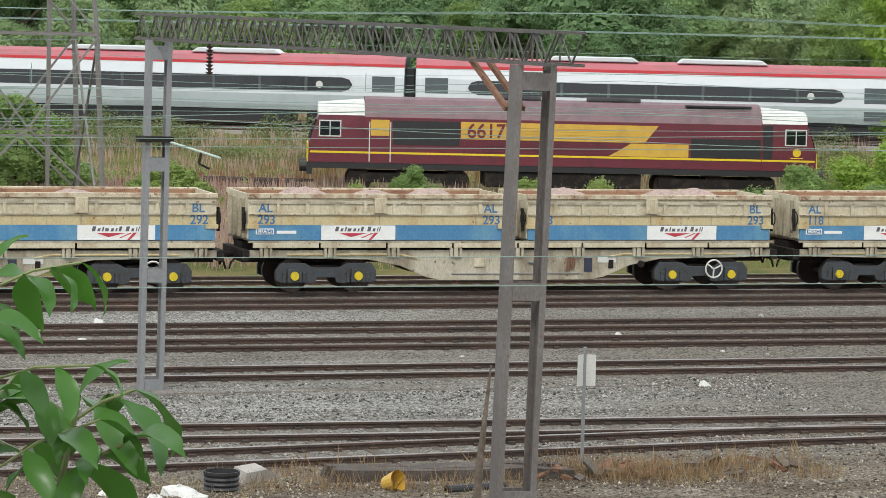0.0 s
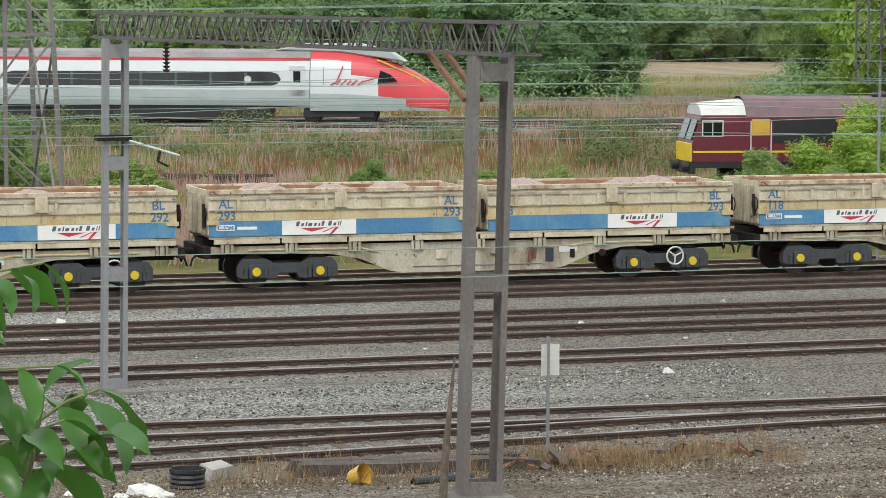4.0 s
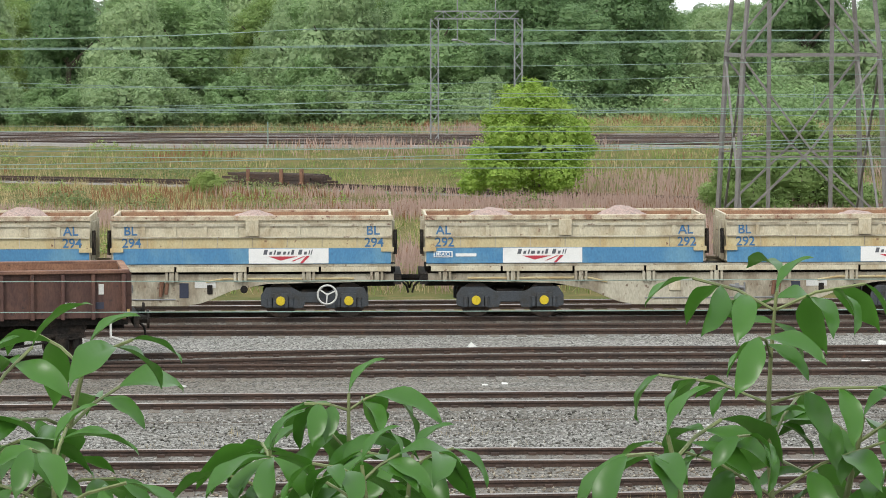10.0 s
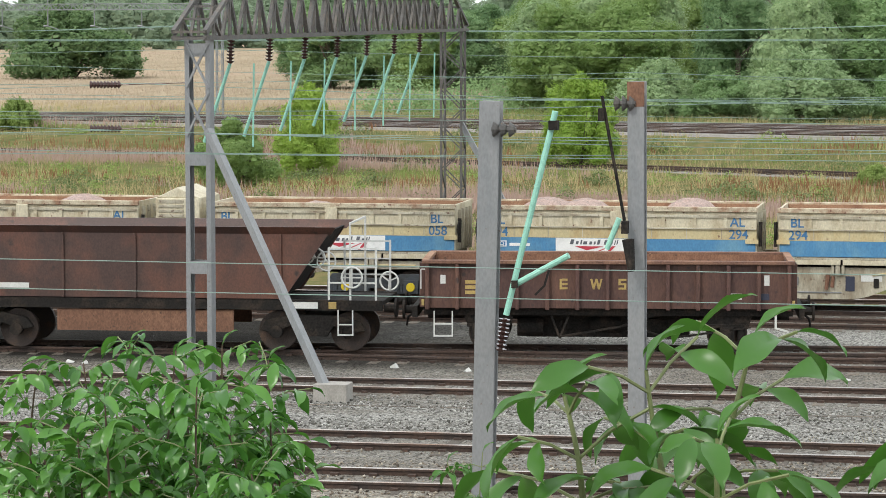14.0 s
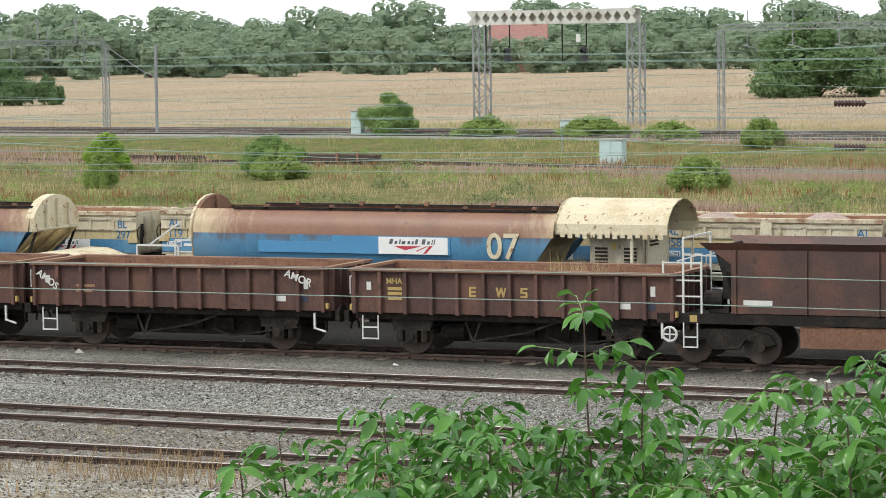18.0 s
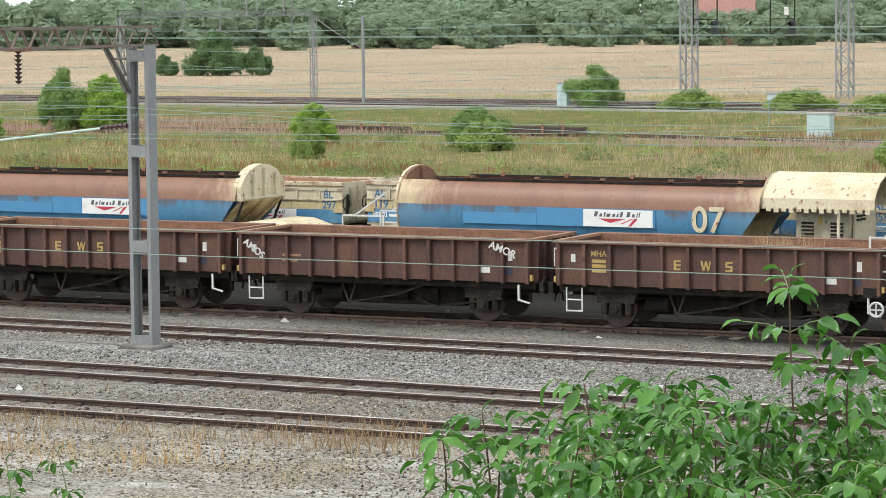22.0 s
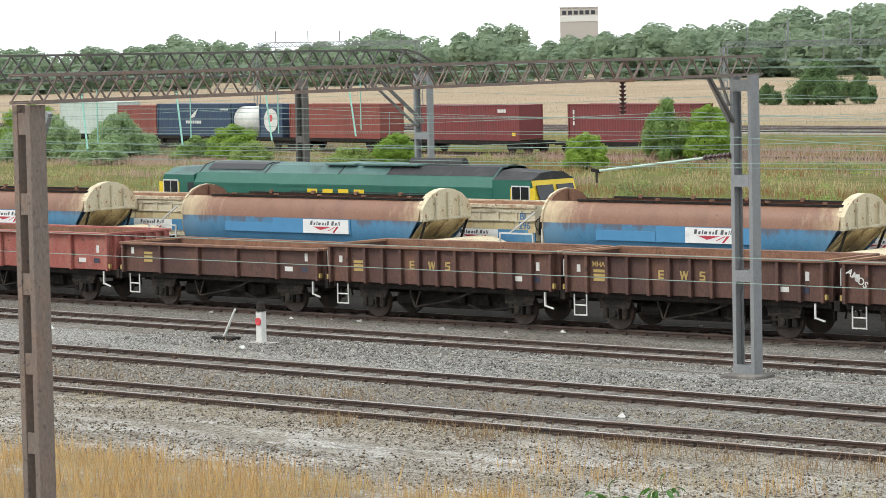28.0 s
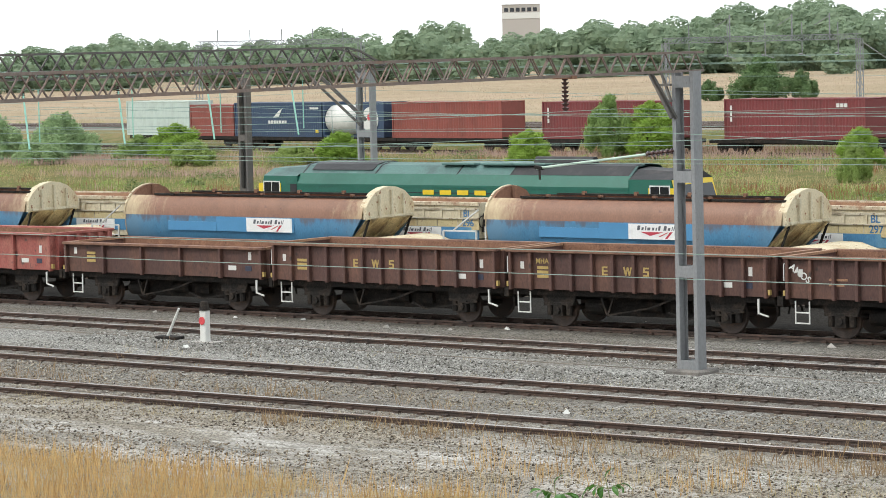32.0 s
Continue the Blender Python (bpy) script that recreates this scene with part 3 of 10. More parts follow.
for k, off in enumerate((-5.6, -2.2, 2.2, 5.6)):
    track("track_main_line", [(x, y + off) for x, y in LINE_W], -420, 110, "main line railway track crossing the field edge", True, pieces=False, zt=LEVEL_W, gap=0.8, tie=M_FOOT)
# main line ballast shoulder
geo = Geo()
xs = steps((-420, 110, 6))
for a, b in zip(xs, xs[1:]):
    ya, yb = smooth_along(LINE_W, a), smooth_along(LINE_W, b)
    za, zb = along(LEVEL_W, a), along(LEVEL_W, b)
    geo.add([(a, ya - 8.6, za - 0.6), (b, yb - 8.6, zb - 0.6), (b, yb - 7.6, zb - 0.10), (a, ya - 7.6, za - 0.10), (a, ya + 7.6, za - 0.10), (b, yb + 7.6, zb - 0.10), (b, yb + 8.6, zb - 0.6), (a, ya + 8.6, za - 0.6)],
            [(0, 1, 2, 3), (3, 2, 5, 4), (4, 5, 6, 7)])
M_BALLASTFAR = mat("grey_ballast", (0.22, 0.205, 0.185), 0.95, 0, 0.35, 1.5, (0.20, 0.18, 0.155), 0.45, 12, 0.6)
tagged(new("ballast_bed", geo.mesh("ballast_bed", M_BALLASTFAR)), "grey stone ballast bed under the main line", "ballast", kind="structure")
geo = Geo()
for a, b in zip(xs, xs[1:]):
    if b > 80:
        continue
    ya, yb = smooth_along(LINE_C, a), smooth_along(LINE_C, b)
    za, zb = along(LEVEL_C, a), along(LEVEL_C, b)
    geo.add([(a, ya - 2.6, za - 0.5), (b, yb - 2.6, zb - 0.5), (b, yb - 1.9, zb - 0.17), (a, ya - 1.9, za - 0.17), (a, ya + 1.9, za - 0.17), (b, yb + 1.9, zb - 0.17), (b, yb + 2.6, zb - 0.5), (a, ya + 2.6, za - 0.5)],
            [(0, 1, 2, 3), (3, 2, 5, 4), (4, 5, 6, 7)])
tagged(new("ballast_bed", geo.mesh("ballast_bed", M_BALLASTFAR)), "dark weedy ballast bed of the upper siding", "ballast", kind="structure")



# ---------------------------------------------------------------- loose stones of the near ballast
def stone_mat(name, tones):
    m = bpy.data.materials.new(name)
    m.use_nodes = True
    nt = m.node_tree
    g = nt.nodes.new("ShaderNodeNewGeometry")
    r = nt.nodes.new("ShaderNodeValToRGB")
    nt.links.new(g.outputs["Random Per Island"], r.inputs["Fac"])
    els = r.color_ramp.elements
    els[0].color, els[1].color = (*tones[0], 1), (*tones[-1], 1)
    for k, c in enumerate(tones[1:-1]):
        els.new((k + 1) / (len(tones) - 1)).color = (*c, 1)
    b = nt.nodes["Principled BSDF"]
    nt.links.new(r.outputs["Color"], b.inputs["Base Color"])
    b.inputs["Roughness"].default_value = 0.9
    b.inputs["Specular IOR Level"].default_value = 0.25
    return m


def loose_stones(name, label, count, seed, x0, x1, y0, y1, size, material, patchy=0.0):
    """Angular eight-sided stones lying in the ballast, none on a rail."""
    rs = np.random.RandomState(seed)
    x, y = rs.uniform(x0, x1, count), rs.uniform(y0, y1, count)
    keep = np.ones(count, bool)
    if patchy:
        keep &= np.sin(x * 0.23 + 2.1 * np.sin(y * 0.9)) + np.sin(y * 2.2 + x * 0.07) + rs.normal(0, 0.5, count) > patchy - 1
    for table in (T5, T6, T7):
        tx, ty = np.array(table[::-1]).T
        c = np.interp(x, tx, ty)
        keep &= np.abs(np.abs(y - c) - 0.7525) > 0.17
    x, y = x[keep], y[keep]
    n = len(x)
    s = size * (0.45 + 0.9 * rs.rand(n) ** 2)
    base = np.array([(1, 0, 0), (0, 1, 0), (-1, 0, 0), (0, -1, 0), (0, 0, 1), (0, 0, -1)], float)
    w = rs.rand(n) * 6.28
    v = base[None] * (0.7 + 0.6 * rs.rand(n, 6, 1)) * np.stack([np.ones(n), 0.6 + 0.4 * rs.rand(n), 0.45 + 0.4 * rs.rand(n)], 1)[:, None] * s[:, None, None]
    v += rs.normal(0, 0.12, v.shape) * s[:, None, None]
    cw, sw = np.cos(w)[:, None], np.sin(w)[:, None]
    v = np.stack([v[..., 0] * cw - v[..., 1] * sw, v[..., 0] * sw + v[..., 1] * cw, v[..., 2]], -1)
    v += np.stack([x, y, -0.13 + 0.15 * s], 1)[:, None]
    f = np.array([(0, 1, 4), (1, 2, 4), (2, 3, 4), (3, 0, 4), (1, 0, 5), (2, 1, 5), (3, 2, 5), (0, 3, 5)])
    f = (f[None] + 6 * np.arange(n)[:, None, None]).reshape(-1)
    me = bpy.data.meshes.new(name)
    me.vertices.add(6 * n)
    me.vertices.foreach_set("co", v.reshape(-1).astype(np.float32))
    me.loops.add(len(f))
    me.loops.foreach_set("vertex_index", f.astype(np.int32))
    me.polygons.add(8 * n)
    me.polygons.foreach_set("loop_start", np.arange(0, 24 * n, 3, dtype=np.int32))
    me.update(calc_edges=True)
    me.materials.append(material)
    tagged(new(name, me), label, "ballast", kind="stuff")


M_GREYSTONE = stone_mat("grey_limestone_chips", [(0.04, 0.037, 0.032), (0.15, 0.143, 0.125), (0.21, 0.205, 0.19), (0.30, 0.29, 0.27), (0.48, 0.47, 0.44)])
M_BROWNSTONE = stone_mat("brown_gravel_chips", [(0.04, 0.032, 0.026), (0.13, 0.105, 0.08), (0.20, 0.16, 0.12), (0.30, 0.26, 0.20), (0.46, 0.42, 0.35)])
loose_stones("grey_ballast_stones", "loose pale grey ballast stones beside the rails", 50000, 5, -62, 26, 54.2, 59.6, 0.036, M_GREYSTONE, 0.1)
loose_stones("brown_ballast_stones", "loose brown and grey gravel beside the rails", 90000, 6, -60, 34, 39.5, 52.0, 0.033, M_BROWNSTONE, 0.1)
# ---------------------------------------------------------------- cream and blue side-tipping wagons
def stripes_panel(parent, x, y, z, w=1.95, h=0.36, small=1.0):
    """White name panel; the name is a dark bar and the emblem plain red strokes."""
    p = part("name_panel", Geo().box(x - w / 2, x + w / 2, y - 0.012, y, z - h / 2, z + h / 2), M_WHITE, parent, "white name panel with dark lettering bars and red strokes")
    g = Geo()
    bx = x - 0.62 * small
    for wd, hi in ((0.12, 1.0), (0.09, 0.62), (0.05, 0.9), (0.13, 0.62), (0.09, 0.62), (0.06, 0.62), (0.09, 1.0), (0.0, 0), (0.12, 1.0), (0.09, 0.62), (0.035, 0.9), (0.035, 1.0)):
        if wd:
            # one slanted bar to a letter
            a, b, c = bx, z + 0.035 * small, wd * 0.72 * small
            g.prism([(a, b), (a + c, b), (a + c + 0.03 * hi * small, b + 0.12 * hi * small), (a + 0.03 * hi * small, b + 0.12 * hi * small)], y - 0.018, y - 0.013)
        bx += (wd + 0.022) * small if wd else 0.06 * small
    tagged(part("name_bar", g, M_NAMEGREY, p), kind="stuff")
    g = Geo()
    x0 = x - 0.5 * small
    zz = z - 0.01
    g.prism([(x0, zz), (x0 + 0.72 * small, zz), (x0 + 0.3 * small, zz - 0.1 * small)], y - 0.018, y - 0.013)
    g.prism([(x0 + 0.62 * small, zz - 0.12 * small), (x0 + 0.9 * small, zz), (x0 + 0.84 * small, zz), (x0 + 0.56 * small, zz - 0.12 * small)], y - 0.018, y - 0.013)
    g.prism([(x0 + 0.84 * small, zz - 0.17 * small), (x0 + 1.02 * small, zz + 0.01), (x0 + 0.93 * small, zz + 0.01), (x0 + 0.77 * small, zz - 0.17 * small)], y - 0.018, y - 0.013)
    part("emblem", g, M_RED, p)
    return p


def bogie_parts(root, cx, wheel_hand=False, yn=-1.02):
    """A two-axle bogie with side frames, wheels, yellow axle caps and springs."""
    bg = part("bogie", Geo().box(cx - 0.35, cx + 0.35, -0.95, 0.95, 0.45, 0.75), M_UNDER, root, "blue-grey cast steel bogie")
    for s in (-1, 1):
        y0, y1 = (yn - 0.1, yn + 0.02) if s < 0 else (-yn - 0.02, -yn + 0.1)
        g = Geo()
        prof = [(-1.42, 0.34), (-1.42, 0.62), (-1.28, 0.82), (-0.6, 0.82), (-0.38, 0.7), (0.38, 0.7), (0.6, 0.82), (1.28, 0.82), (1.42, 0.62), (1.42, 0.34),
                (1.22, 0.26), (1.14, 0.5), (0.66, 0.5), (0.58, 0.26), (0.3, 0.28), (0.25, 0.42), (-0.25, 0.42), (-0.3, 0.28), (-0.58, 0.26), (-0.66, 0.5), (-1.14, 0.5), (-1.22, 0.26)]
        g.prism([(cx + a, b) for a, b in prof], y0, y1)
        part("side_frame", g, M_BOGIE, bg, bevel=0.012)
        for ax in (-0.9, 0.9):
            g = Geo().box(cx + ax - 0.2, cx + ax + 0.2, y0 - 0.06 if s < 0 else y0, y1 if s < 0 else y1 + 0.06, 0.3, 0.66)
            for e in (-0.28, 0.28):
                g.tube((cx + ax + e, (y0 + y1) / 2 + s * 0.05, 0.3), (cx + ax + e, (y0 + y1) / 2 + s * 0.05, 0.56), 0.075, n=8)
            part("axle_box", g, M_BOGIE, bg)
            yo = y0 - 0.06 if s < 0 else y1 + 0.06
            part("axle_cap", Geo().tube((cx + ax, yo, 0.47), (cx + ax, yo + s * 0.05, 0.47), 0.125, 0.115, 12), M_YELLOW, bg, "yellow axle end cap")
    for ax in (-0.9, 0.9):
        g = Geo()
        for s in (-1, 1):
            g.tube((cx + ax, s * 0.70, 0.46), (cx + ax, s * 0.83, 0.46), 0.46, n=24)
        g.tube((cx + ax, -0.95, 0.46), (cx + ax, 0.95, 0.46), 0.08, n=8)
        part("wheelset", g, M_WHEEL, bg)
    if wheel_hand:
        yy = yn - 0.24
        g = Geo().ring((cx + 0.33, yy, 0.64), 0.25, 0.026, "y", 20)
        for k in range(3):
            w = radians(25 + 120 * k)
            g.beam((cx + 0.33, yy, 0.64), (cx + 0.33 + 0.25 * math.cos(w), yy, 0.64 + 0.25 * math.sin(w)), 0.035)
        g.tube((cx + 0.33, yy, 0.64), (cx + 0.33, yn - 0.08, 0.64), 0.03, n=6)
        part("hand_wheel", g, M_OFFWHITE, bg, "white three-spoked hand brake wheel")
    return bg


def tipping_body(root, x0, x1, codes, load, panel_at, boards):
    """One side-tipping body from x0 to x1."""
    w = 1.25
    L = x1 - x0
    body = part("tipping_body", Geo().box(x0 + 0.06, x1 - 0.06, -w + 0.1, w - 0.1, 1.42, 1.6), M_CREAM_DIRTY, root, "cream tipping body with blue band")
    for s in (-1, 1):
        y = s * w
        yi = s * (w - 0.05)
        a, b = min(y, yi), max(y, yi)
        part("upper_side", Geo().box(x0, x1, a, b, 2.165, 2.634), M_CREAM, body, bevel=0.006)
        part("middle_side", Geo().box(x0, x1, a, b, 1.875, 2.161), M_YELLOWED, body, "yellowed cream side plate")
        part("blue_side", Geo().box(x0 + 0.03, x1 - 0.03, a, b, 1.46, 1.871), M_BLUE, body, "faded blue lower band")
        g = Geo()
        g.box(x0 - 0.03, x1 + 0.03, y - 0.06, y + 0.06, 2.601, 2.735)
        part("top_rail", g, M_CREAMEDGE, body, "cream top rail with rusty edge", bevel=0.015)
        g = Geo().box(x0 + 0.02, x1 - 0.02, y - (0.05 if s < 0 else 0), y + (0.05 if s > 0 else 0), 2.147, 2.182)
        g.box(x0 + 0.02, x1 - 0.02, y - (0.04 if s < 0 else 0), y + (0.04 if s > 0 else 0), 2.456, 2.523)
        part("side_rail", g, M_CREAM_DIRTY, body)
        n = 9
        for i in range(1, n):
            x = x0 + L * i / n
            g = Geo().box(x - 0.045, x + 0.045, y - (0.05 if s < 0 else 0), y + (0.05 if s > 0 else 0), 2.187, 2.456)
            part("stake", g, M_CREAM, body)
        for i in range(1, 8):
            x = x0 + L * i / 8
            part("rib", Geo().box(x - 0.01, x + 0.01, y - (0.02 if s < 0 else 0), y + (0.02 if s > 0 else 0), 1.896, 2.144), M_CREAM_DIRTY, body)
        xm = (x0 + x1) / 2
        part("catch_plate", Geo().box(xm - 0.17, xm + 0.17, y - (0.1 if s < 0 else -0.002), y + (0.1 if s > 0 else -0.002), 2.199, 2.612), M_CREAM, body, "rust-stained catch plate", bevel=0.01)
        for xe in (x0 + 0.12, x1 - 0.12):
            part("hinge_block", Geo().box(xe - 0.17, xe + 0.17, y - (0.045 if s < 0 else -0.002), y + (0.045 if s > 0 else -0.002), 1.78, 1.896), M_YELLOWED, body)
    for xe, d in ((x0, 1), (x1, -1)):
        part("end_wall", Geo().box(min(xe, xe + d * 0.06), max(xe, xe + d * 0.06), -w + 0.052, w - 0.052, 1.5, 2.713), M_CREAM, body)
        g = Geo()
        for yy in (-0.8, -0.3, 0.3, 0.8):
            g.box(min(xe, xe - d * 0.08), max(xe, xe - d * 0.08), yy - 0.05, yy + 0.05, 1.5, 2.567)
        part("end_ribs", g, M_CREAM_DIRTY, body)
        part("hydraulic_ram", Geo().tube((xe - d * 0.09, -1.12, 1.7), (xe - d * 0.09, -1.05, 2.344), 0.05, n=8).ring((xe - d * 0.09, -1.15, 2.066), 0.2, 0.02, "x", 12), M_UNDER, body, "dark hydraulic hose and ram")
    part("floor_plate", Geo().box(x0 + 0.07, x1 - 0.07, -w + 0.06, w - 0.06, 1.853, 1.896), M_RUST, body)
    for s in (-1, 1):
        part("inner_side", Geo().box(x0 + 0.07, x1 - 0.07, s * (w - 0.07) - 0.015, s * (w - 0.07) + 0.015, 1.903, 2.679), M_RUSTLIGHT, body, "rusty inner side plate")
    # heaps of stone
    if load:
        rnd = random.Random(int(x0 * 31 + root.location.x * 7))
        g = Geo()
        nx2, ny2 = 44, 12
        humps = [(x0 + L * q, hh) for q, hh in load]
        for j in range(ny2 + 1):
            for i in range(nx2 + 1):
                x = x0 + 0.1 + (L - 0.2) * i / nx2
                y = -w + 0.1 + (2 * w - 0.2) * j / ny2
                z = 2.101
                for hx, hh in humps:
                    z = max(z, 1.995 + hh * max(0, 1 - ((x - hx) / 1.25) ** 2 - 0.35 * (y / w) ** 2))
                g.v.append((x, y, z + rnd.uniform(-0.03, 0.03)))
        for j in range(ny2):
            for i in range(nx2):
                k = j * (nx2 + 1) + i
                g.f.append((k, k + 1, k + nx2 + 2, k + nx2 + 1))
                g.mi.append(0)
        part("stone_load", g, M_STONELOAD, body, "heaped pinkish crushed stone")
    stripes_panel(body, panel_at + 0.13, -w - 0.002, 1.668, 2.1, 0.395, 1.08)
    for xe, side in ((x0 + 0.48, 0), (x1 - 0.5, 1)):
        letters(codes[0], 0.34, M_LETTER_BLUE, body, wall_text(xe, -w - 0.008, 2.33))
        letters(codes[1], 0.34, M_LETTER_BLUE, body, wall_text(xe + 0.03, -w - 0.008, 2.01))
    if boards:
        part("data_panel", Geo().box(x0 + 0.22, x0 + 0.72, -w - 0.012, -w + 0.03, 1.62, 1.78), M_WHITE, body)
        part("data_bar", Geo().box(x0 + 0.25, x0 + 0.69, -w - 0.018, -w - 0.013, 1.645, 1.755), M_LETTER_BLUE, body)
        letters("MRA(C)", 0.13, M_WHITE, body, wall_text(x0 + 0.47, -w - 0.022, 1.7), "wagon_code", 0.85)
        part("data_panel", Geo().box(x0 + 0.8, x0 + 1.35, -w - 0.012, -w + 0.03, 1.64, 1.72), M_WHITE, body)
    return body


def ballast_wagon(cx, number, loads, generator=False):
    """Two tipping bodies on one fish-bellied frame with two bogies."""
    root = thing("side_tipping_wagon", "cream side-tipping ballast wagon with blue band", "railway wagon", "rake of cream ballast wagons", at=pose(cx, 78.5, along(YARD_DIP, cx)))
    g = Geo()
    prof = [(-7.75, 0.98), (-7.75, 1.18), (7.75, 1.18), (7.75, 0.98), (4.3, 0.92), (3.4, 0.75), (2.6, 0.42), (2.2, 0.34), (-2.2, 0.34), (-2.6, 0.42), (-3.4, 0.75), (-4.3, 0.92)]
    for s in (-1, 1):
        g2 = Geo().prism(prof, s * 1.12 - 0.03, s * 1.12 + 0.03)
        part("side_sill", g2, M_CREAM_DIRTY, root, "grimy cream fish-bellied sill", bevel=0.008)
        for x in [-7.2 + 1.8 * i for i in range(9)]:
            part("bracket", Geo().box(x - 0.06, x + 0.06, s * 1.2 - 0.05, s * 1.2 + 0.05, 0.98, 1.24).box(x - 0.17, x - 0.1, s * 1.2 - 0.05, s * 1.2 + 0.05, 1.0, 1.24).box(x + 0.1, x + 0.17, s * 1.2 - 0.05, s * 1.2 + 0.05, 1.0, 1.24), M_CREAM_DIRTY, root)
        for i in range(8):
            x = -7.6 + 1.9 * i
            part("lower_flap", Geo().box(x + 0.03, x + 1.87, s * 1.24 - 0.03, s * 1.24 + 0.03, 1.25, 1.38), M_CREAM, root, bevel=0.006)
        part("flap_bar", Geo().box(-7.7, 7.7, s * 1.22 - 0.04, s * 1.22 + 0.04, 1.386, 1.44), M_CREAM_DIRTY, root)
        part("yellow_pipe", Geo().path([(-6.6, s * 1.17, 1.06), (-3.4, s * 1.17, 1.06), (-2.9, s * 1.17, 0.95)], 0.03), M_YELLOWED, root, "dull yellow pipe run")
        part("yellow_pipe", Geo().path([(6.6, s * 1.17, 1.06), (3.2, s * 1.17, 1.06), (2.7, s * 1.17, 0.98)], 0.03), M_YELLOWED, root, "dull yellow pipe run")
        part("steel_bar", Geo().tube((-1.9, s * 1.165, 0.52), (1.9, s * 1.165, 0.52), 0.018, n=6), M_GALV, root)
    part("centre_frame", Geo().box(-7.7, 7.7, -0.5, 0.5, 0.8, 1.36), M_UNDER, root)
    part("cross_frame", Geo().box(-2.3, 2.3, -1.08, 1.08, 0.45, 1.0), M_CREAM_DIRTY, root)
    for x, w2, z, m2 in ((-1.1, 0.3, 0.83, M_CREAM), (3.0 - 0.2, 0.14, 0.78, M_UNDER)):
        part("side_box", Geo().box(x - w2 / 2, x + w2 / 2, -1.19, -1.14, z - 0.12, z + 0.12), m2, root, bevel=0.008)
    part("notice_plate", Geo().box(2.0, 2.24, -1.162, -1.152, 0.56, 0.95), M_NAVY, root)
    part("label_plate", Geo().box(2.4, 2.95, -1.162, -1.152, 0.82, 0.98), M_OFFWHITE, root)
    part("valve", Geo().tube((0.35, -1.2, 0.85), (0.75, -1.2, 0.78), 0.04, n=8).tube((0.75, -1.2, 0.7), (0.75, -1.2, 0.92), 0.025, n=6).box(0.5, 0.6, -1.24, -1.14, 0.78, 0.9), M_GALV, root, "white brake release valve")
    part("hose", Geo().tube((1.55, -1.2, 1.0), (1.5, -1.2, 0.6), 0.06, 0.05, 8), M_RUST, root)
    part("hose", Geo().tube((1.68, -1.2, 0.95), (1.65, -1.2, 0.66), 0.05, n=8), M_RUST, root)
    part("brake_cock", Geo().tube((3.7, -1.2, 0.78), (3.7, -1.13, 0.78), 0.1, n=12), M_UNDER, root)
    for s in (-1, 1):
        g = Geo().box(s * 7.75 - 0.1, s * 7.75 + 0.1, -1.2, 1.2, 0.9, 1.18)
        part("headstock", g, M_UNDER, root)
        part("drawbar", Geo().tube((s * 7.8, 0, 0.98), (s * 8.12, 0, 0.98), 0.09, n=8), M_UNDER, root)
        part("air_hose", Geo().path([(s * 7.85, -0.5, 0.95), (s * 8.0, -0.5, 0.8), (s * 8.05, -0.5, 0.62)], 0.03), M_UNDER, root)
        part("air_hose", Geo().path([(s * 7.85, 0.4, 0.95), (s * 8.05, 0.4, 0.82), (s * 8.1, 0.4, 0.66)], 0.03), M_UNDER, root)
    bogie_parts(root, -5.47)
    bogie_parts(root, 5.56, True)
    if generator:
        tipping_body(root, -7.72, -1.15, ("AL", number), loads[0], -4.4, True)
        tipping_body(root, 0.9, 7.7, ("BL", number), loads[1], 4.6, False)
        g = Geo().box(-0.7, 0.55, -1.05, 1.05, 1.4, 2.8).prism([(-0.72, 2.8), (-0.1, 3.1), (0.57, 2.8)], -1.0, 1.0)
        en = part("generator_housing", g, M_CREAM, root, "cream generator housing with louvres", bevel=0.02)
        part("louvres", sum_boxes([(-0.6 + 0.0, 0.1, -1.075, -1.04, 1.9 + 0.13 * i, 1.97 + 0.13 * i) for i in range(7)]), M_CREAM_DIRTY, en)
    else:
        tipping_body(root, -7.72, -0.33, ("AL", number), loads[0], -4.75, True)
        tipping_body(root, 0.25, 7.6, ("BL", number), loads[1], 4.75, False)
    return root


def sum_boxes(rows):
    g = Geo()
    for r in rows:
        g.box(*r)
    return g


LOADS = {
    "118": ([(0.5, 0.62)], [(0.4, 0.6)]), "293": ([(0.25, 0.85), (0.52, 0.75), (0.75, 0.8)], [(0.2, 0.85), (0.4, 0.6), (0.62, 0.8), (0.75, 0.85)]),
    "292": ([(0.24, 0.86), (0.72, 0.9)], [(0.5, 0.75), (0.2, 0.6)]), "294": ([(0.22, 0.9), (0.36, 0.85), (0.75, 0.9)], [(0.5, 0.8)]),
    "058": ([(0.2, 0.8), (0.7, 0.82)], [(0.4, 0.7)]), "119": ([(0.3, 0.6)], [(0.6, 0.6)]), "297": ([(0.3, 0.6)], [(0.6, 0.6)]), "296": ([(0.3, 0.6)], [(0.6, 0.6)]), "295": ([(0.3, 0.6)], [(0.6, 0.6)]),
}
for k, num in enumerate(("118", "293", "292", "294", "058", "119", "297", "296", "295")):
    ballast_wagon(42.35 - 16.2 * k + (0.1 if k > 3 else 0), num, LOADS[num], num == "058")


# ---------------------------------------------------------------- maroon open box wagons
def spoked_wheel(g, x, y, z, r):
    g.tube((x, y - 0.06, z), (x, y + 0.06, z), r, n=24)


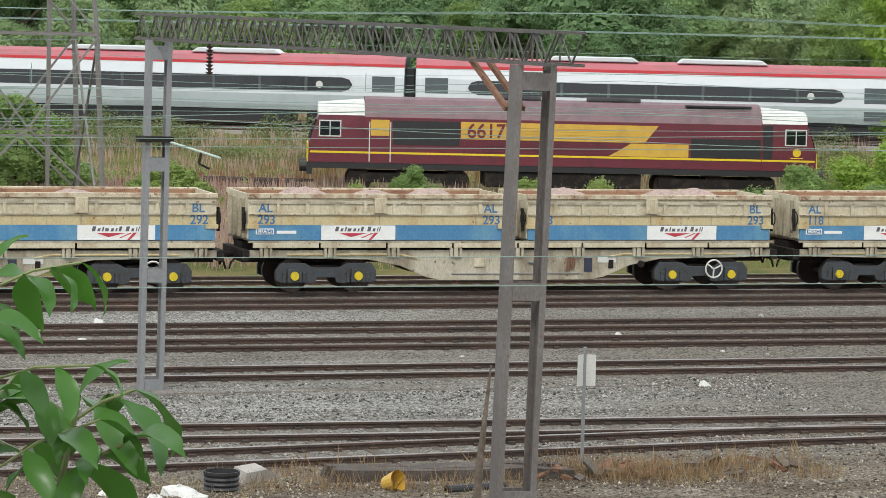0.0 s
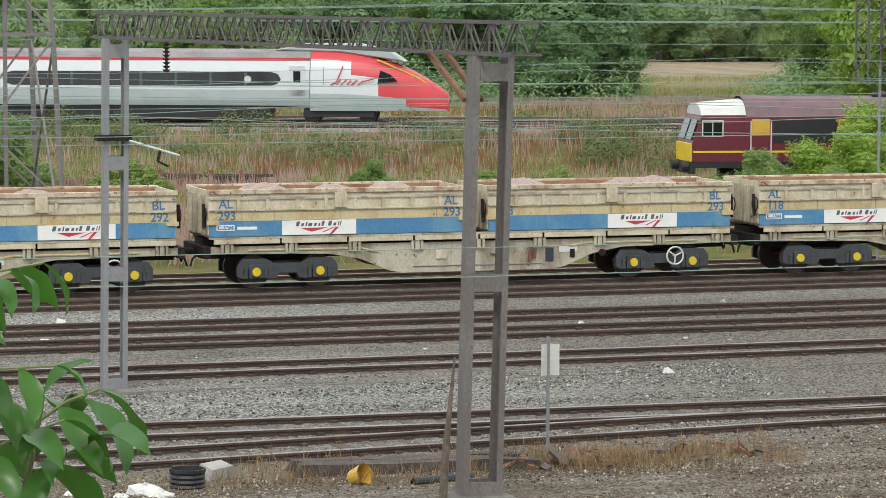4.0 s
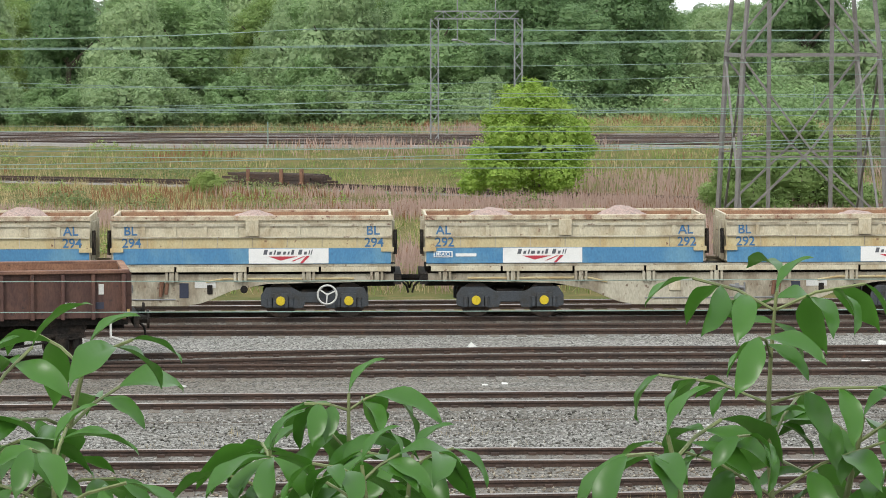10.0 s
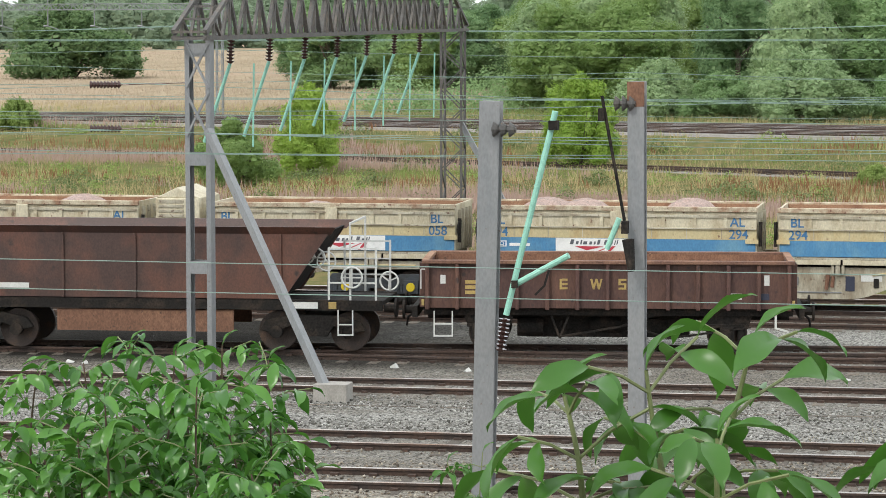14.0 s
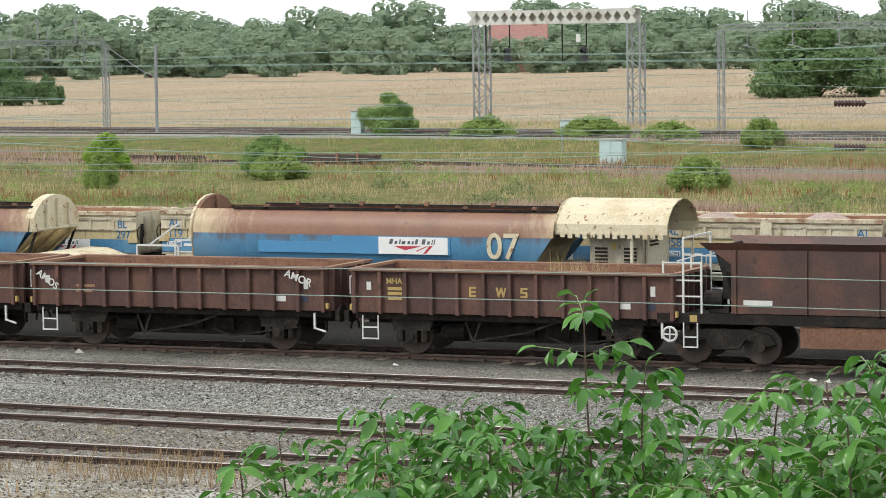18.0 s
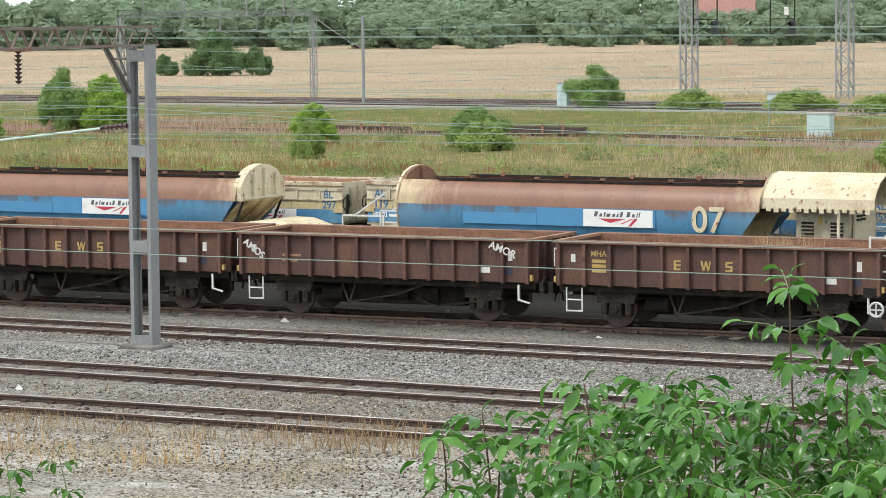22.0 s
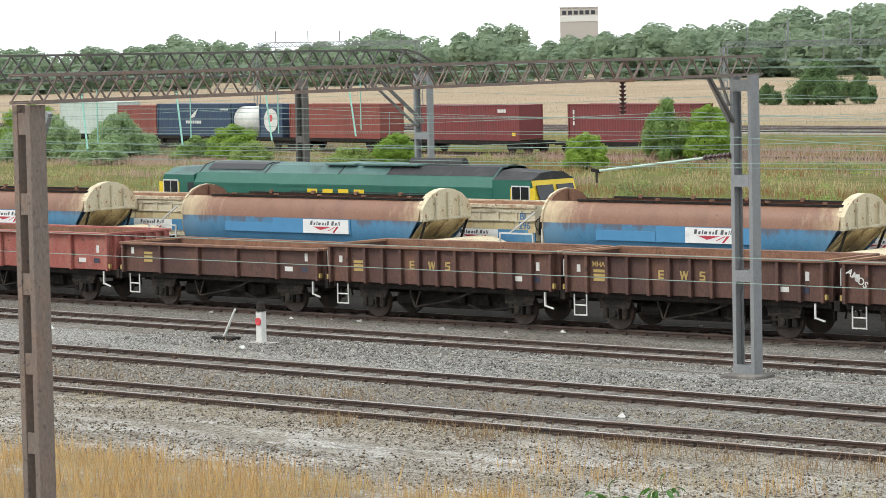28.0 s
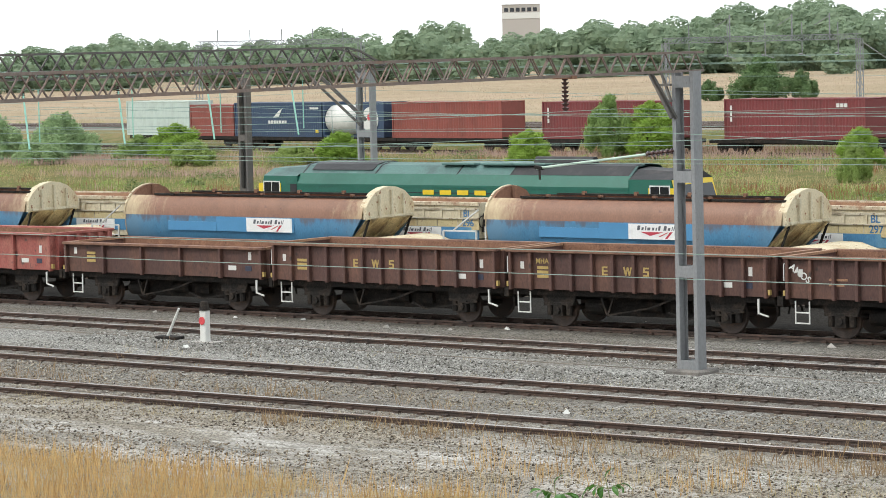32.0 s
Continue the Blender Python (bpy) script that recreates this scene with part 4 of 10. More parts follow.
def suspension(root, x, s):
    """Axle guard, spring box and wheel at one corner."""
    y = s * 0.98
    g = Geo().box(x - 0.16, x + 0.16, y - 0.12, y + 0.12, 0.3, 0.62)
    for e in (-0.32, 0.32):
        g.tube((x + e, y, 0.32), (x + e, y, 0.62), 0.1, n=8)
    g.prism([(x - 0.6, 0.95), (x + 0.6, 0.95), (x + 0.5, 0.66), (x - 0.5, 0.66)], y - 0.05, y + 0.05)
    g.box(x - 0.5, x + 0.5, y - 0.08, y + 0.08, 0.6, 0.68)
    part("axle_box", g, M_UNDER, root, bevel=0.01)
    part("axle_cover", Geo().tube((x, y + s * 0.12, 0.47), (x, y + s * 0.17, 0.47), 0.1, n=12), M_UNDER, root)


def box_wagon(cx, cy, yaw, half=4.25, low=False, letters_on=True, red=False, top=2.17, ribs=12):
    kind = "faded red open box wagon" if red else ("low-sided maroon open wagon" if low else "weathered maroon open box wagon with ribbed sides")
    M = M_REDWAGON if red else M_EWS
    root = thing("open_box_wagon", kind, "railway wagon", "row of maroon wagons", at=pose(cx, cy, 0, 0, 0, yaw))
    w, zb = 1.28, 1.06
    part("solebar", Geo().box(-half - 0.05, half + 0.05, -1.1, -0.98, 0.88, 1.06).box(-half - 0.05, half + 0.05, 0.98, 1.1, 0.88, 1.06), M_UNDER, root)
    part("underframe", Geo().box(-half, half, -0.4, 0.4, 0.72, 1.0).box(-half, half, -0.96, 0.96, 0.96, 1.04), M_UNDER, root)
    part("wagon_floor", Geo().box(-half + 0.03, half - 0.03, -w + 0.03, w - 0.03, 1.07, 1.12), M_RUST, root)
    for s in (-1, 1):
        y = s * w
        side = part("box_side", Geo().box(-half, half, min(y, y - s * 0.05), max(y, y - s * 0.05), zb, top - 0.08), M, root)
        for i in range(ribs + 1):
            x = -half + 0.05 + (2 * half - 0.1) * i / ribs
            part("side_rib", Geo().box(x - 0.045, x + 0.045, y - (0.13 if s < 0 else -0.002), y + (0.13 if s > 0 else -0.002), zb - 0.03, top - 0.09), M, side, bevel=0.012)
        part("inner_lining", Geo().box(-half + 0.05, half - 0.05, s * (w - 0.065) - 0.008, s * (w - 0.065) + 0.008, 1.13, top - 0.06), M_RUST, root)
        part("top_rim", Geo().box(-half - 0.07, half + 0.07, y - (0.15 if s < 0 else 0.06), y + (0.15 if s > 0 else 0.06), top - 0.085, top), M_RIM if not red else M, root, "worn rusty top rim", bevel=0.015)
    for xe, d in ((-half, 1), (half, -1)):
        e = part("box_end", Geo().box(min(xe, xe + d * 0.05), max(xe, xe + d * 0.05), -w + 0.06, w - 0.06, zb, top - 0.08), M, root)
        for yy in (-1.1, -0.7, -0.25, 0.25, 0.7, 1.1):
            part("end_rib", Geo().box(min(xe, xe - d * 0.14), max(xe, xe - d * 0.14), yy - 0.05, yy + 0.05, zb, top - 0.08), M, e)
        part("end_rim", Geo().box(xe - 0.08, xe + 0.08, -w + 0.082, w - 0.082, top - 0.073, top - 0.002), M_RUSTLIGHT if not red else M, root)
        part("headstock", Geo().box(xe - d * 0.25 - 0.06, xe - d * 0.25 + 0.06, -1.2, 1.2, 0.82, 1.08), M_UNDER, root)
        for yy in (-0.87, 0.87):
            part("buffer", Geo().tube((xe - d * 0.25, yy, 0.98), (xe - d * 0.52, yy, 0.98), 0.09, n=10).tube((xe - d * 0.5, yy, 0.98), (xe - d * 0.55, yy, 0.98), 0.22, n=14), M_UNDER, root)
        part("coupling", Geo().tube((xe - d * 0.3, 0, 0.98), (xe - d * 0.55, 0, 0.9), 0.06, n=8), M_UNDER, root)
        part("brake_hose", Geo().path([(xe - d * 0.3, -0.4, 0.9), (xe - d * 0.46, -0.4, 0.75), (xe - d * 0.5, -0.4, 0.55)], 0.03), M_UNDER, root)
        part("lamp_bracket", Geo().box(xe - d * 0.05 - 0.03, xe - d * 0.05 + 0.03, -w - 0.1, -w + 0.0, 1.12, 1.26), M_GOLD, root)
    for x in (-2.75, 2.75):
        g = Geo()
        for s in (-1, 1):
            spoked_wheel(g, x, s * 0.76, 0.47, 0.47)
        g.tube((x, -0.95, 0.47), (x, 0.95, 0.47), 0.08, n=8)
        part("wheelset", g, M_WHEEL, root, "dark brown steel wheelset")
        for s in (-1, 1):
            suspension(root, x, s)
    # brake rigging
    for s in (-1, 1):
        g = Geo()
        g.beam((-1.3, s * 1.05, 0.86), (-1.1, s * 1.05, 0.35), 0.05).beam((-0.9, s * 1.05, 0.86), (-1.1, s * 1.05, 0.35), 0.05)
        g.beam((-1.1, s * 1.05, 0.38), (0.3, s * 1.05, 0.62), 0.09, 0.04).beam((0.3, s * 1.05, 0.62), (1.1, s * 1.05, 0.9), 0.05)
        g.beam((1.4, s * 1.05, 0.35), (3.3, s * 1.05, 0.62), 0.1, 0.04).beam((0.9, s * 1.05, 0.52), (1.4, s * 1.05, 0.35), 0.09, 0.04)
        part("brake_lever", g, M_UNDER, root)
    part("brake_drum", Geo().tube((-2.1, -0.5, 0.55), (-1.5, -0.5, 0.55), 0.22, n=12), M_UNDER, root)
    part("cross_member", Geo().box(-1.9, 1.9, -0.35, 0.35, 0.3, 0.74), M_UNDER, root)
    part("brake_cylinder", Geo().tube((-0.4, -0.3, 0.6), (0.3, -0.3, 0.6), 0.2, n=12).box(0.6, 1.2, -0.5, 0.1, 0.45, 0.75), M_UNDER, root)
    # steps and handles in white
    g = Geo()
    xl = -half + 0.2
    for e in (0, 0.42):
        g.beam((xl + e, -1.22, 0.98), (xl + e, -1.22, 0.38), 0.03)
    for z in (0.4, 0.68):
        g.beam((xl, -1.22, z), (xl + 0.42, -1.22, z), 0.035)
    part("step_ladder", g, M_OFFWHITE, root, "white side step ladder")
    part("brake_handle", Geo().beam((half - 0.35, -1.24, 1.0), (half - 0.35, -1.24, 0.6), 0.05).beam((half - 0.35, -1.24, 0.62), (half - 0.05, -1.24, 0.54), 0.04), M_OFFWHITE, root, "white brake handle")
    part("grab_rail", Geo().beam((-half - 0.1, -w, 1.5), (-half - 0.1, -w, 1.95), 0.025).beam((-half - 0.1, -w, 1.95), (-half + 0.0, -w, 1.95), 0.025), M_OFFWHITE, root)
    if letters_on and not low and not red:
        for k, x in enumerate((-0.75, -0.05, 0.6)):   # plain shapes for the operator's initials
            x += -0.35
            g = Geo()
            if k == 0:
                g.box(x, x + 0.05, -w - 0.012, -w - 0.002, 1.5, 1.74)
                for z in (1.5, 1.6, 1.7):
                    g.box(x + 0.05, x + 0.18, -w - 0.012, -w - 0.002, z, z + 0.045)
            elif k == 1:
                for a in (0, 0.12):
                    g.prism([(x + a, 1.74), (x + a + 0.05, 1.74), (x + a + 0.11, 1.5), (x + a + 0.06, 1.5)], -w - 0.012, -w - 0.002)
                    g.prism([(x + a + 0.12, 1.74), (x + a + 0.16, 1.74), (x + a + 0.1, 1.5), (x + a + 0.06, 1.5)], -w - 0.012, -w - 0.002)
            else:
                for z in (1.5, 1.6, 1.7):
                    g.box(x, x + 0.18, -w - 0.012, -w - 0.002, z, z + 0.045)
                g.box(x, x + 0.05, -w - 0.012, -w - 0.002, 1.645, 1.7).box(x + 0.13, x + 0.18, -w - 0.012, -w - 0.002, 1.545, 1.6)
            part("side_mark", g, M_GOLD, root, "faded gold painted mark")
    for i in range(3 if letters_on else 0):
        part("code_bar", Geo().box(-half + 0.92, -half + 1.3, -w - 0.01, -w - 0.002, 1.62 - 0.12 * i, 1.7 - 0.12 * i), M_GOLD, root)
    part("notice", Geo().box(-half + 0.35, -half + 0.47, -w - 0.01, -w - 0.002, 1.62, 1.82), M_OFFWHITE, root)
    part("notice", Geo().box(half - 0.62, half - 0.5, -w - 0.01, -w - 0.002, 1.6, 1.84), M_OFFWHITE, root)
    part("data_label", Geo().box(half - 1.45, half - 1.13, -w - 0.01, -w - 0.002, 1.28, 1.42), M_OFFWHITE, root)
    part("data_label", Geo().box(half - 0.75, half - 0.5, -w - 0.01, -w - 0.002, 1.27, 1.42), M_NAVY, root)
    return root


def yaw_at(x):
    return math.degrees(math.atan((smooth_along(T3, x + 2, 3) - smooth_along(T3, x - 2, 3)) / 4))


def on_t3(x):
    return (x, smooth_along(T3, x, 3), yaw_at(x))


# the row of open wagons on the siding
for x, kw in ((-9.25, {}), (-29.2, {}), (-38.35, {"letters_on": False}), (-47.3, {}), (-56.1, {})):
    w = box_wagon(*on_t3(x), half=4.2, **kw)
    if x == -38.35:
        letters("AMOR", 0.27, M_OFFWHITE, w, wall_text(3.5, -1.44, 1.88) @ Matrix.Rotation(-0.35, 4, "Z"), "graffiti")
        letters("AMOS", 0.26, M_OFFWHITE, w, wall_text(-3.72, -1.44, 1.72) @ Matrix.Rotation(-0.6, 4, "Z"), "graffiti")
        part("faded_code", Geo().box(-2.95, -2.5, -1.292, -1.282, 1.4, 1.46).box(-2.95, -2.4, -1.292, -1.282, 1.54, 1.6), M_RUSTLIGHT, w)
    if x in (-29.2, -47.3):
        letters("MHA", 0.2, M_GOLD, w, wall_text(-3.1, -1.292, 1.84), "wagon_code")
    if x == -29.2:
        tuft = np.array([(0.5 + 1.5 * ((i * 0.618) % 1), -0.9 + 1.5 * ((i * 0.377) % 1), 1.1) for i in range(60)])
        WAGON_GRASS = (w, tuft)
box_wagon(*on_t3(-65.0), half=4.25, low=True, top=2.0, ribs=5)
box_wagon(*on_t3(-74.2), half=4.3, red=True, top=2.25, ribs=5)
box_wagon(*on_t3(-83.5), half=4.3, red=True, top=2.25, ribs=5)


# ---------------------------------------------------------------- brown bogie hopper with end platforms
def brown_hopper(cx, cy, yaw):
    root = thing("bogie_hopper_wagon", "rusty brown bogie hopper wagon with white railed platforms", "railway wagon", "row of maroon wagons", at=pose(cx, cy, 0, 0, 0, yaw))
    part("solebar", Geo().box(-5.6, 5.6, -1.2, -1.05, 0.98, 1.22).box(-5.6, 5.6, 1.05, 1.2, 0.98, 1.22), M_UNDER, root)
    part("deck", Geo().box(-5.6, 5.6, -1.04, 1.04, 1.1, 1.2), M_UNDER, root)
    hop = part("hopper_body", Geo().prism([(-3.75, 1.24), (3.3, 1.24), (4.35, 2.75), (-4.25, 2.75), (-3.75, 2.4)], -1.22, -1.17), M_BROWNBOX, root, "rusty brown hopper side")
    part("hopper_side", Geo().prism([(-3.75, 1.24), (3.3, 1.24), (4.35, 2.75), (-4.25, 2.75), (-3.75, 2.4)], 1.17, 1.22), M_BROWNBOX, root)
    for xa, xb, x2 in ((-3.7, -3.62, -4.2), (3.2, 3.28, 4.3)):
        part("hopper_end", Geo().add([(xa, -1.16, 1.3), (xa, 1.16, 1.3), (x2, 1.16, 2.8), (x2, -1.16, 2.8), (xb, -1.16, 1.3), (xb, 1.16, 1.3), (x2 + 0.06, 1.16, 2.8), (x2 + 0.06, -1.16, 2.8)],
                                     [(0, 1, 2, 3), (4, 7, 6, 5), (0, 3, 7, 4), (1, 5, 6, 2), (0, 4, 5, 1), (3, 2, 6, 7)]), M_UNDER, root)
    for s in (-1, 1):
        part("top_flare", Geo().add([(-4.3, s * 1.2, 2.72), (4.4, s * 1.2, 2.72), (4.55, s * 1.36, 2.92), (-4.5, s * 1.36, 2.92), (-4.3, s * 1.14, 2.72), (4.4, s * 1.14, 2.72), (4.55, s * 1.3, 2.92), (-4.5, s * 1.3, 2.92)],
                                    [(0, 1, 2, 3), (4, 7, 6, 5), (3, 2, 6, 7), (0, 4, 5, 1), (0, 3, 7, 4), (1, 5, 6, 2)]), M_BROWNBOX, root)
    for i in range(5):
        x = -3.65 + i * 1.72
        part("side_rib", Geo().box(x - 0.03, x + 0.03, -1.275, -1.222, 1.24, 2.74), M_BROWNBOX, hop)
    part("hopper_inside", Geo().box(-3.6, 3.1, -1.1, 1.1, 2.0, 2.06), M_RUST, root)
    part("chute_plate", Geo().box(-2.1, 2.1, -1.15, -1.08, 0.45, 0.95).box(-2.1, 2.1, 1.08, 1.15, 0.45, 0.95), M_RUST, root, "orange rusty discharge chute plate")
    for bx in (-3.95, 3.95):
        bg = part("bogie", Geo().box(bx - 0.3, bx + 0.3, -0.9, 0.9, 0.5, 0.8), M_UNDER, root)
        for s in (-1, 1):
            g = Geo().prism([(bx + a, b) for a, b in ((-1.25, 0.5), (-1.1, 0.72), (-0.5, 0.86), (0.5, 0.86), (1.1, 0.72), (1.25, 0.5), (0.95, 0.42), (0.5, 0.6), (0.35, 0.36), (-0.35, 0.36), (-0.5, 0.6), (-0.95, 0.42))], s * 1.02 - 0.07, s * 1.02 + 0.07)
            part("side_frame", g, M_UNDER, bg, bevel=0.015)
            for ax in (-0.85, 0.85):
                part("axle_box", Geo().tube((bx + ax, s * 0.95, 0.46), (bx + ax, s * 1.17, 0.46), 0.15, n=12), M_UNDER, bg)
        for ax in (-0.85, 0.85):
            g = Geo()
            for s in (-1, 1):
                g.tube((bx + ax, s * 0.7, 0.46), (bx + ax, s * 0.83, 0.46), 0.46, n=24)
            g.tube((bx + ax, -0.95, 0.46), (bx + ax, 0.95, 0.46), 0.08, n=8)
            part("wheelset", g, M_WHEEL, bg)
    # white railings on the platforms
    for xs2 in ((-5.45, -4.95, -4.5), (4.35, 4.85, 5.45)):
        for y in (-1.15, 1.15):
            for x in xs2:
                part("railing_post", Geo().beam((x, y, 1.22), (x, y, 2.45 if x != xs2[1] else 3.0), 0.045), M_OFFWHITE, root)
            g = Geo()
            for z in (1.62, 2.0, 2.42):
                g.beam((xs2[0], y, z), (xs2[2], y, z), 0.035)
            part("railing_bar", g, M_OFFWHITE, root, "white painted platform railing")
        part("railing_hoop", Geo().beam((xs2[1], -1.15, 3.0), (xs2[1], 1.15, 3.0), 0.04), M_OFFWHITE, root)
    for x in (3.75, 4.0, 4.25):
        g = Geo().ring((x, -0.9, 2.25 - (x - 3.75) * 0.3), 0.22, 0.02, "y", 16)
        g.beam((x - 0.2, -0.9, 2.25 - (x - 3.75) * 0.3), (x + 0.2, -0.9, 2.25 - (x - 3.75) * 0.3), 0.025)
        part("control_wheel", g, M_OFFWHITE, root, "white control hand wheel")
        part("control_rod", Geo().beam((x, -0.88, 2.25 - (x - 3.75) * 0.3), (x - 0.5, -0.6, 2.85), 0.03), M_OFFWHITE, root)
    g = Geo().ring((4.9, -1.22, 1.75), 0.24, 0.025, "y", 16).beam((4.66, -1.22, 1.75), (5.14, -1.22, 1.75), 0.03).beam((4.9, -1.22, 1.51), (4.9, -1.22, 1.99), 0.03)
    part("brake_wheel", g, M_OFFWHITE, root)
    g = Geo().ring((-5.25, -1.3, 0.72), 0.17, 0.03, "y", 14).beam((-5.42, -1.3, 0.72), (-5.08, -1.3, 0.72), 0.03).beam((-5.25, -1.3, 0.55), (-5.25, -1.3, 0.89), 0.03)
    part("brake_wheel", g, M_OFFWHITE, root, "white hand brake wheel")
    for x in (-4.75, 4.75):
        g = Geo().beam((x - 0.17, -1.25, 1.0), (x - 0.17, -1.25, 0.4), 0.03).beam((x + 0.17, -1.25, 1.0), (x + 0.17, -1.25, 0.4), 0.03)
        for z in (0.42, 0.66):
            g.beam((x - 0.17, -1.25, z), (x + 0.17, -1.25, z), 0.03)
        part("step_ladder", g, M_OFFWHITE, root)
    part("motor_housing", Geo().tube((-4.5, -0.75, 1.5), (-4.05, -0.75, 1.5), 0.24, n=14).box(-4.4, -3.9, -0.9, -0.6, 1.22, 1.4).box(-4.05, -3.8, -0.9, -0.55, 1.55, 2.2), M_UNDER, root)
    part("number_panel", Geo().box(-3.45, -2.75, -1.235, -1.223, 1.44, 1.56), M_OFFWHITE, root)
    part("data_label", Geo().box(3.3, 4.1, -1.215, -1.202, 1.02, 1.17), M_OFFWHITE, root)
    part("warning_label", Geo().box(-4.78, -4.6, -1.215, -1.202, 1.02, 1.18).box(4.35, 4.53, -1.215, -1.202, 1.02, 1.18), M_GOLD, root)
    for xe in (-5.6, 5.6):
        d = 1 if xe > 0 else -1
        for yy in (-0.87, 0.87):
            part("buffer", Geo().tube((xe, yy, 1.02), (xe + d * 0.28, yy, 1.02), 0.09, n=10).tube((xe + d * 0.26, yy, 1.02), (xe + d * 0.31, yy, 1.02), 0.22, n=14), M_UNDER, root)
    return root


brown_hopper(*on_t3(-19.9))


# ---------------------------------------------------------------- blue and rust bogie ballast hoppers
def fading_mat(name, base, end, stain, z0, z1, zs):
    """Old paint along a hopper: pale and bare towards the dome end, brown wash running down from above."""
    m = mat(name, base, 0.42, 0, 0.14, 1.0, tuple(c * 0.8 for c in base), 0.4, 25, 0.1, 0.5, stain, 0.12)
    nt = m.node_tree
    N, L = nt.nodes.new, nt.links.new
    b = nt.nodes["Principled BSDF"]
    src = b.inputs["Base Color"].links[0].from_socket
    co = N("ShaderNodeTexCoord")
    xyz = N("ShaderNodeSeparateXYZ")
    L(co.outputs["Object"], xyz.inputs["Vector"])
    nz = N("ShaderNodeTexNoise")
    nz.inputs["Scale"].default_value, nz.inputs["Detail"].default_value, nz.inputs["Roughness"].default_value = 1.4, 8, 0.72
    mp = N("ShaderNodeMapping")
    mp.inputs["Scale"].default_value = (1.6, 1, 0.55)
    L(co.outputs["Object"], mp.inputs["Vector"])
    L(mp.outputs["Vector"], nz.inputs["Vector"])
    for axis, lo, hi, amp, tint in (("ENDS", z0, z1, 5.0, end), ("Z", zs, zs + 0.22, 1.3, stain)):
        ad = N("ShaderNodeMath")
        ad.operation = "MULTIPLY_ADD"
        ad.inputs[1].default_value = amp
        L(nz.outputs["Fac"], ad.inputs[0])
        if axis == "ENDS":
            ab = N("ShaderNodeMath")
            ab.operation = "ABSOLUTE"
            L(xyz.outputs["X"], ab.inputs[0])
            ng = N("ShaderNodeMath")
            ng.operation = "MULTIPLY"
            ng.inputs[1].default_value = -1.0
            L(ab.outputs["Value"], ng.inputs[0])
            L(ng.outputs["Value"], ad.inputs[2])
        else:
            L(xyz.outputs[axis], ad.inputs[2])
        r = N("ShaderNodeMapRange")
        r.inputs["From Min"].default_value, r.inputs["From Max"].default_value = lo + amp / 2, hi + amp / 2
        r.inputs["To Max"].default_value = 0.85
        L(ad.outputs["Value"], r.inputs["Value"])
        mx = N("ShaderNodeMix")
        mx.data_type = "RGBA"
        L(src, mx.inputs["A"])
        mx.inputs["B"].default_value = (*tint, 1)
        L(r.outputs["Result"], mx.inputs["Factor"])
        src = mx.outputs["Result"]
    L(src, b.inputs["Base Color"])
    return m


M_RUSTTOP = fading_mat("rust_streaked_cream", (0.21, 0.10, 0.06), (0.52, 0.42, 0.25), (0.12, 0.06, 0.045), -4.4, -6.3, 2.95)
M_CREAMRUST = mat("rust_bitten_cream", (0.58, 0.51, 0.36), 0.7, 0, 0.15, 1.2, (0.46, 0.36, 0.22), 0.4, 25, 0.1, 0.5, (0.24, 0.11, 0.06), 0.3)
M_BLUEDEEP = fading_mat("faded_mid_blue_paint", (0.075, 0.215, 0.36), (0.13, 0.24, 0.34), (0.11, 0.10, 0.11), -4.0, -5.8, 2.12)
M_SLOPE = mat("oily_yellow_plate", (0.62, 0.50, 0.28), 0.4, 0, 0.2, 1.6, (0.24, 0.165, 0.085), 0.5, 25, 0.1, 0.6, (0.08, 0.055, 0.04), 0.15)
M_BLUEPATCH = mat("fresh_blue_patch_paint", (0.075, 0.245, 0.44), 0.4, 0, 0.08, 0.8)


def tapered(prof, x0, x1, cut, s):
    """A side sheet with a second skin behind it; its right end is cut back towards the foot."""
    g = Geo()
    n = len(prof)
    for off in (0.0, s * 0.04):
        v = [(x0, y - off, z) for y, z in prof] + [(x1 - c, y - off, z) for (y, z), c in zip(prof, cut)]
        g.add(v, [(i, i + 1, i + 1 + n, i + n) for i in range(n - 1)])
    return g


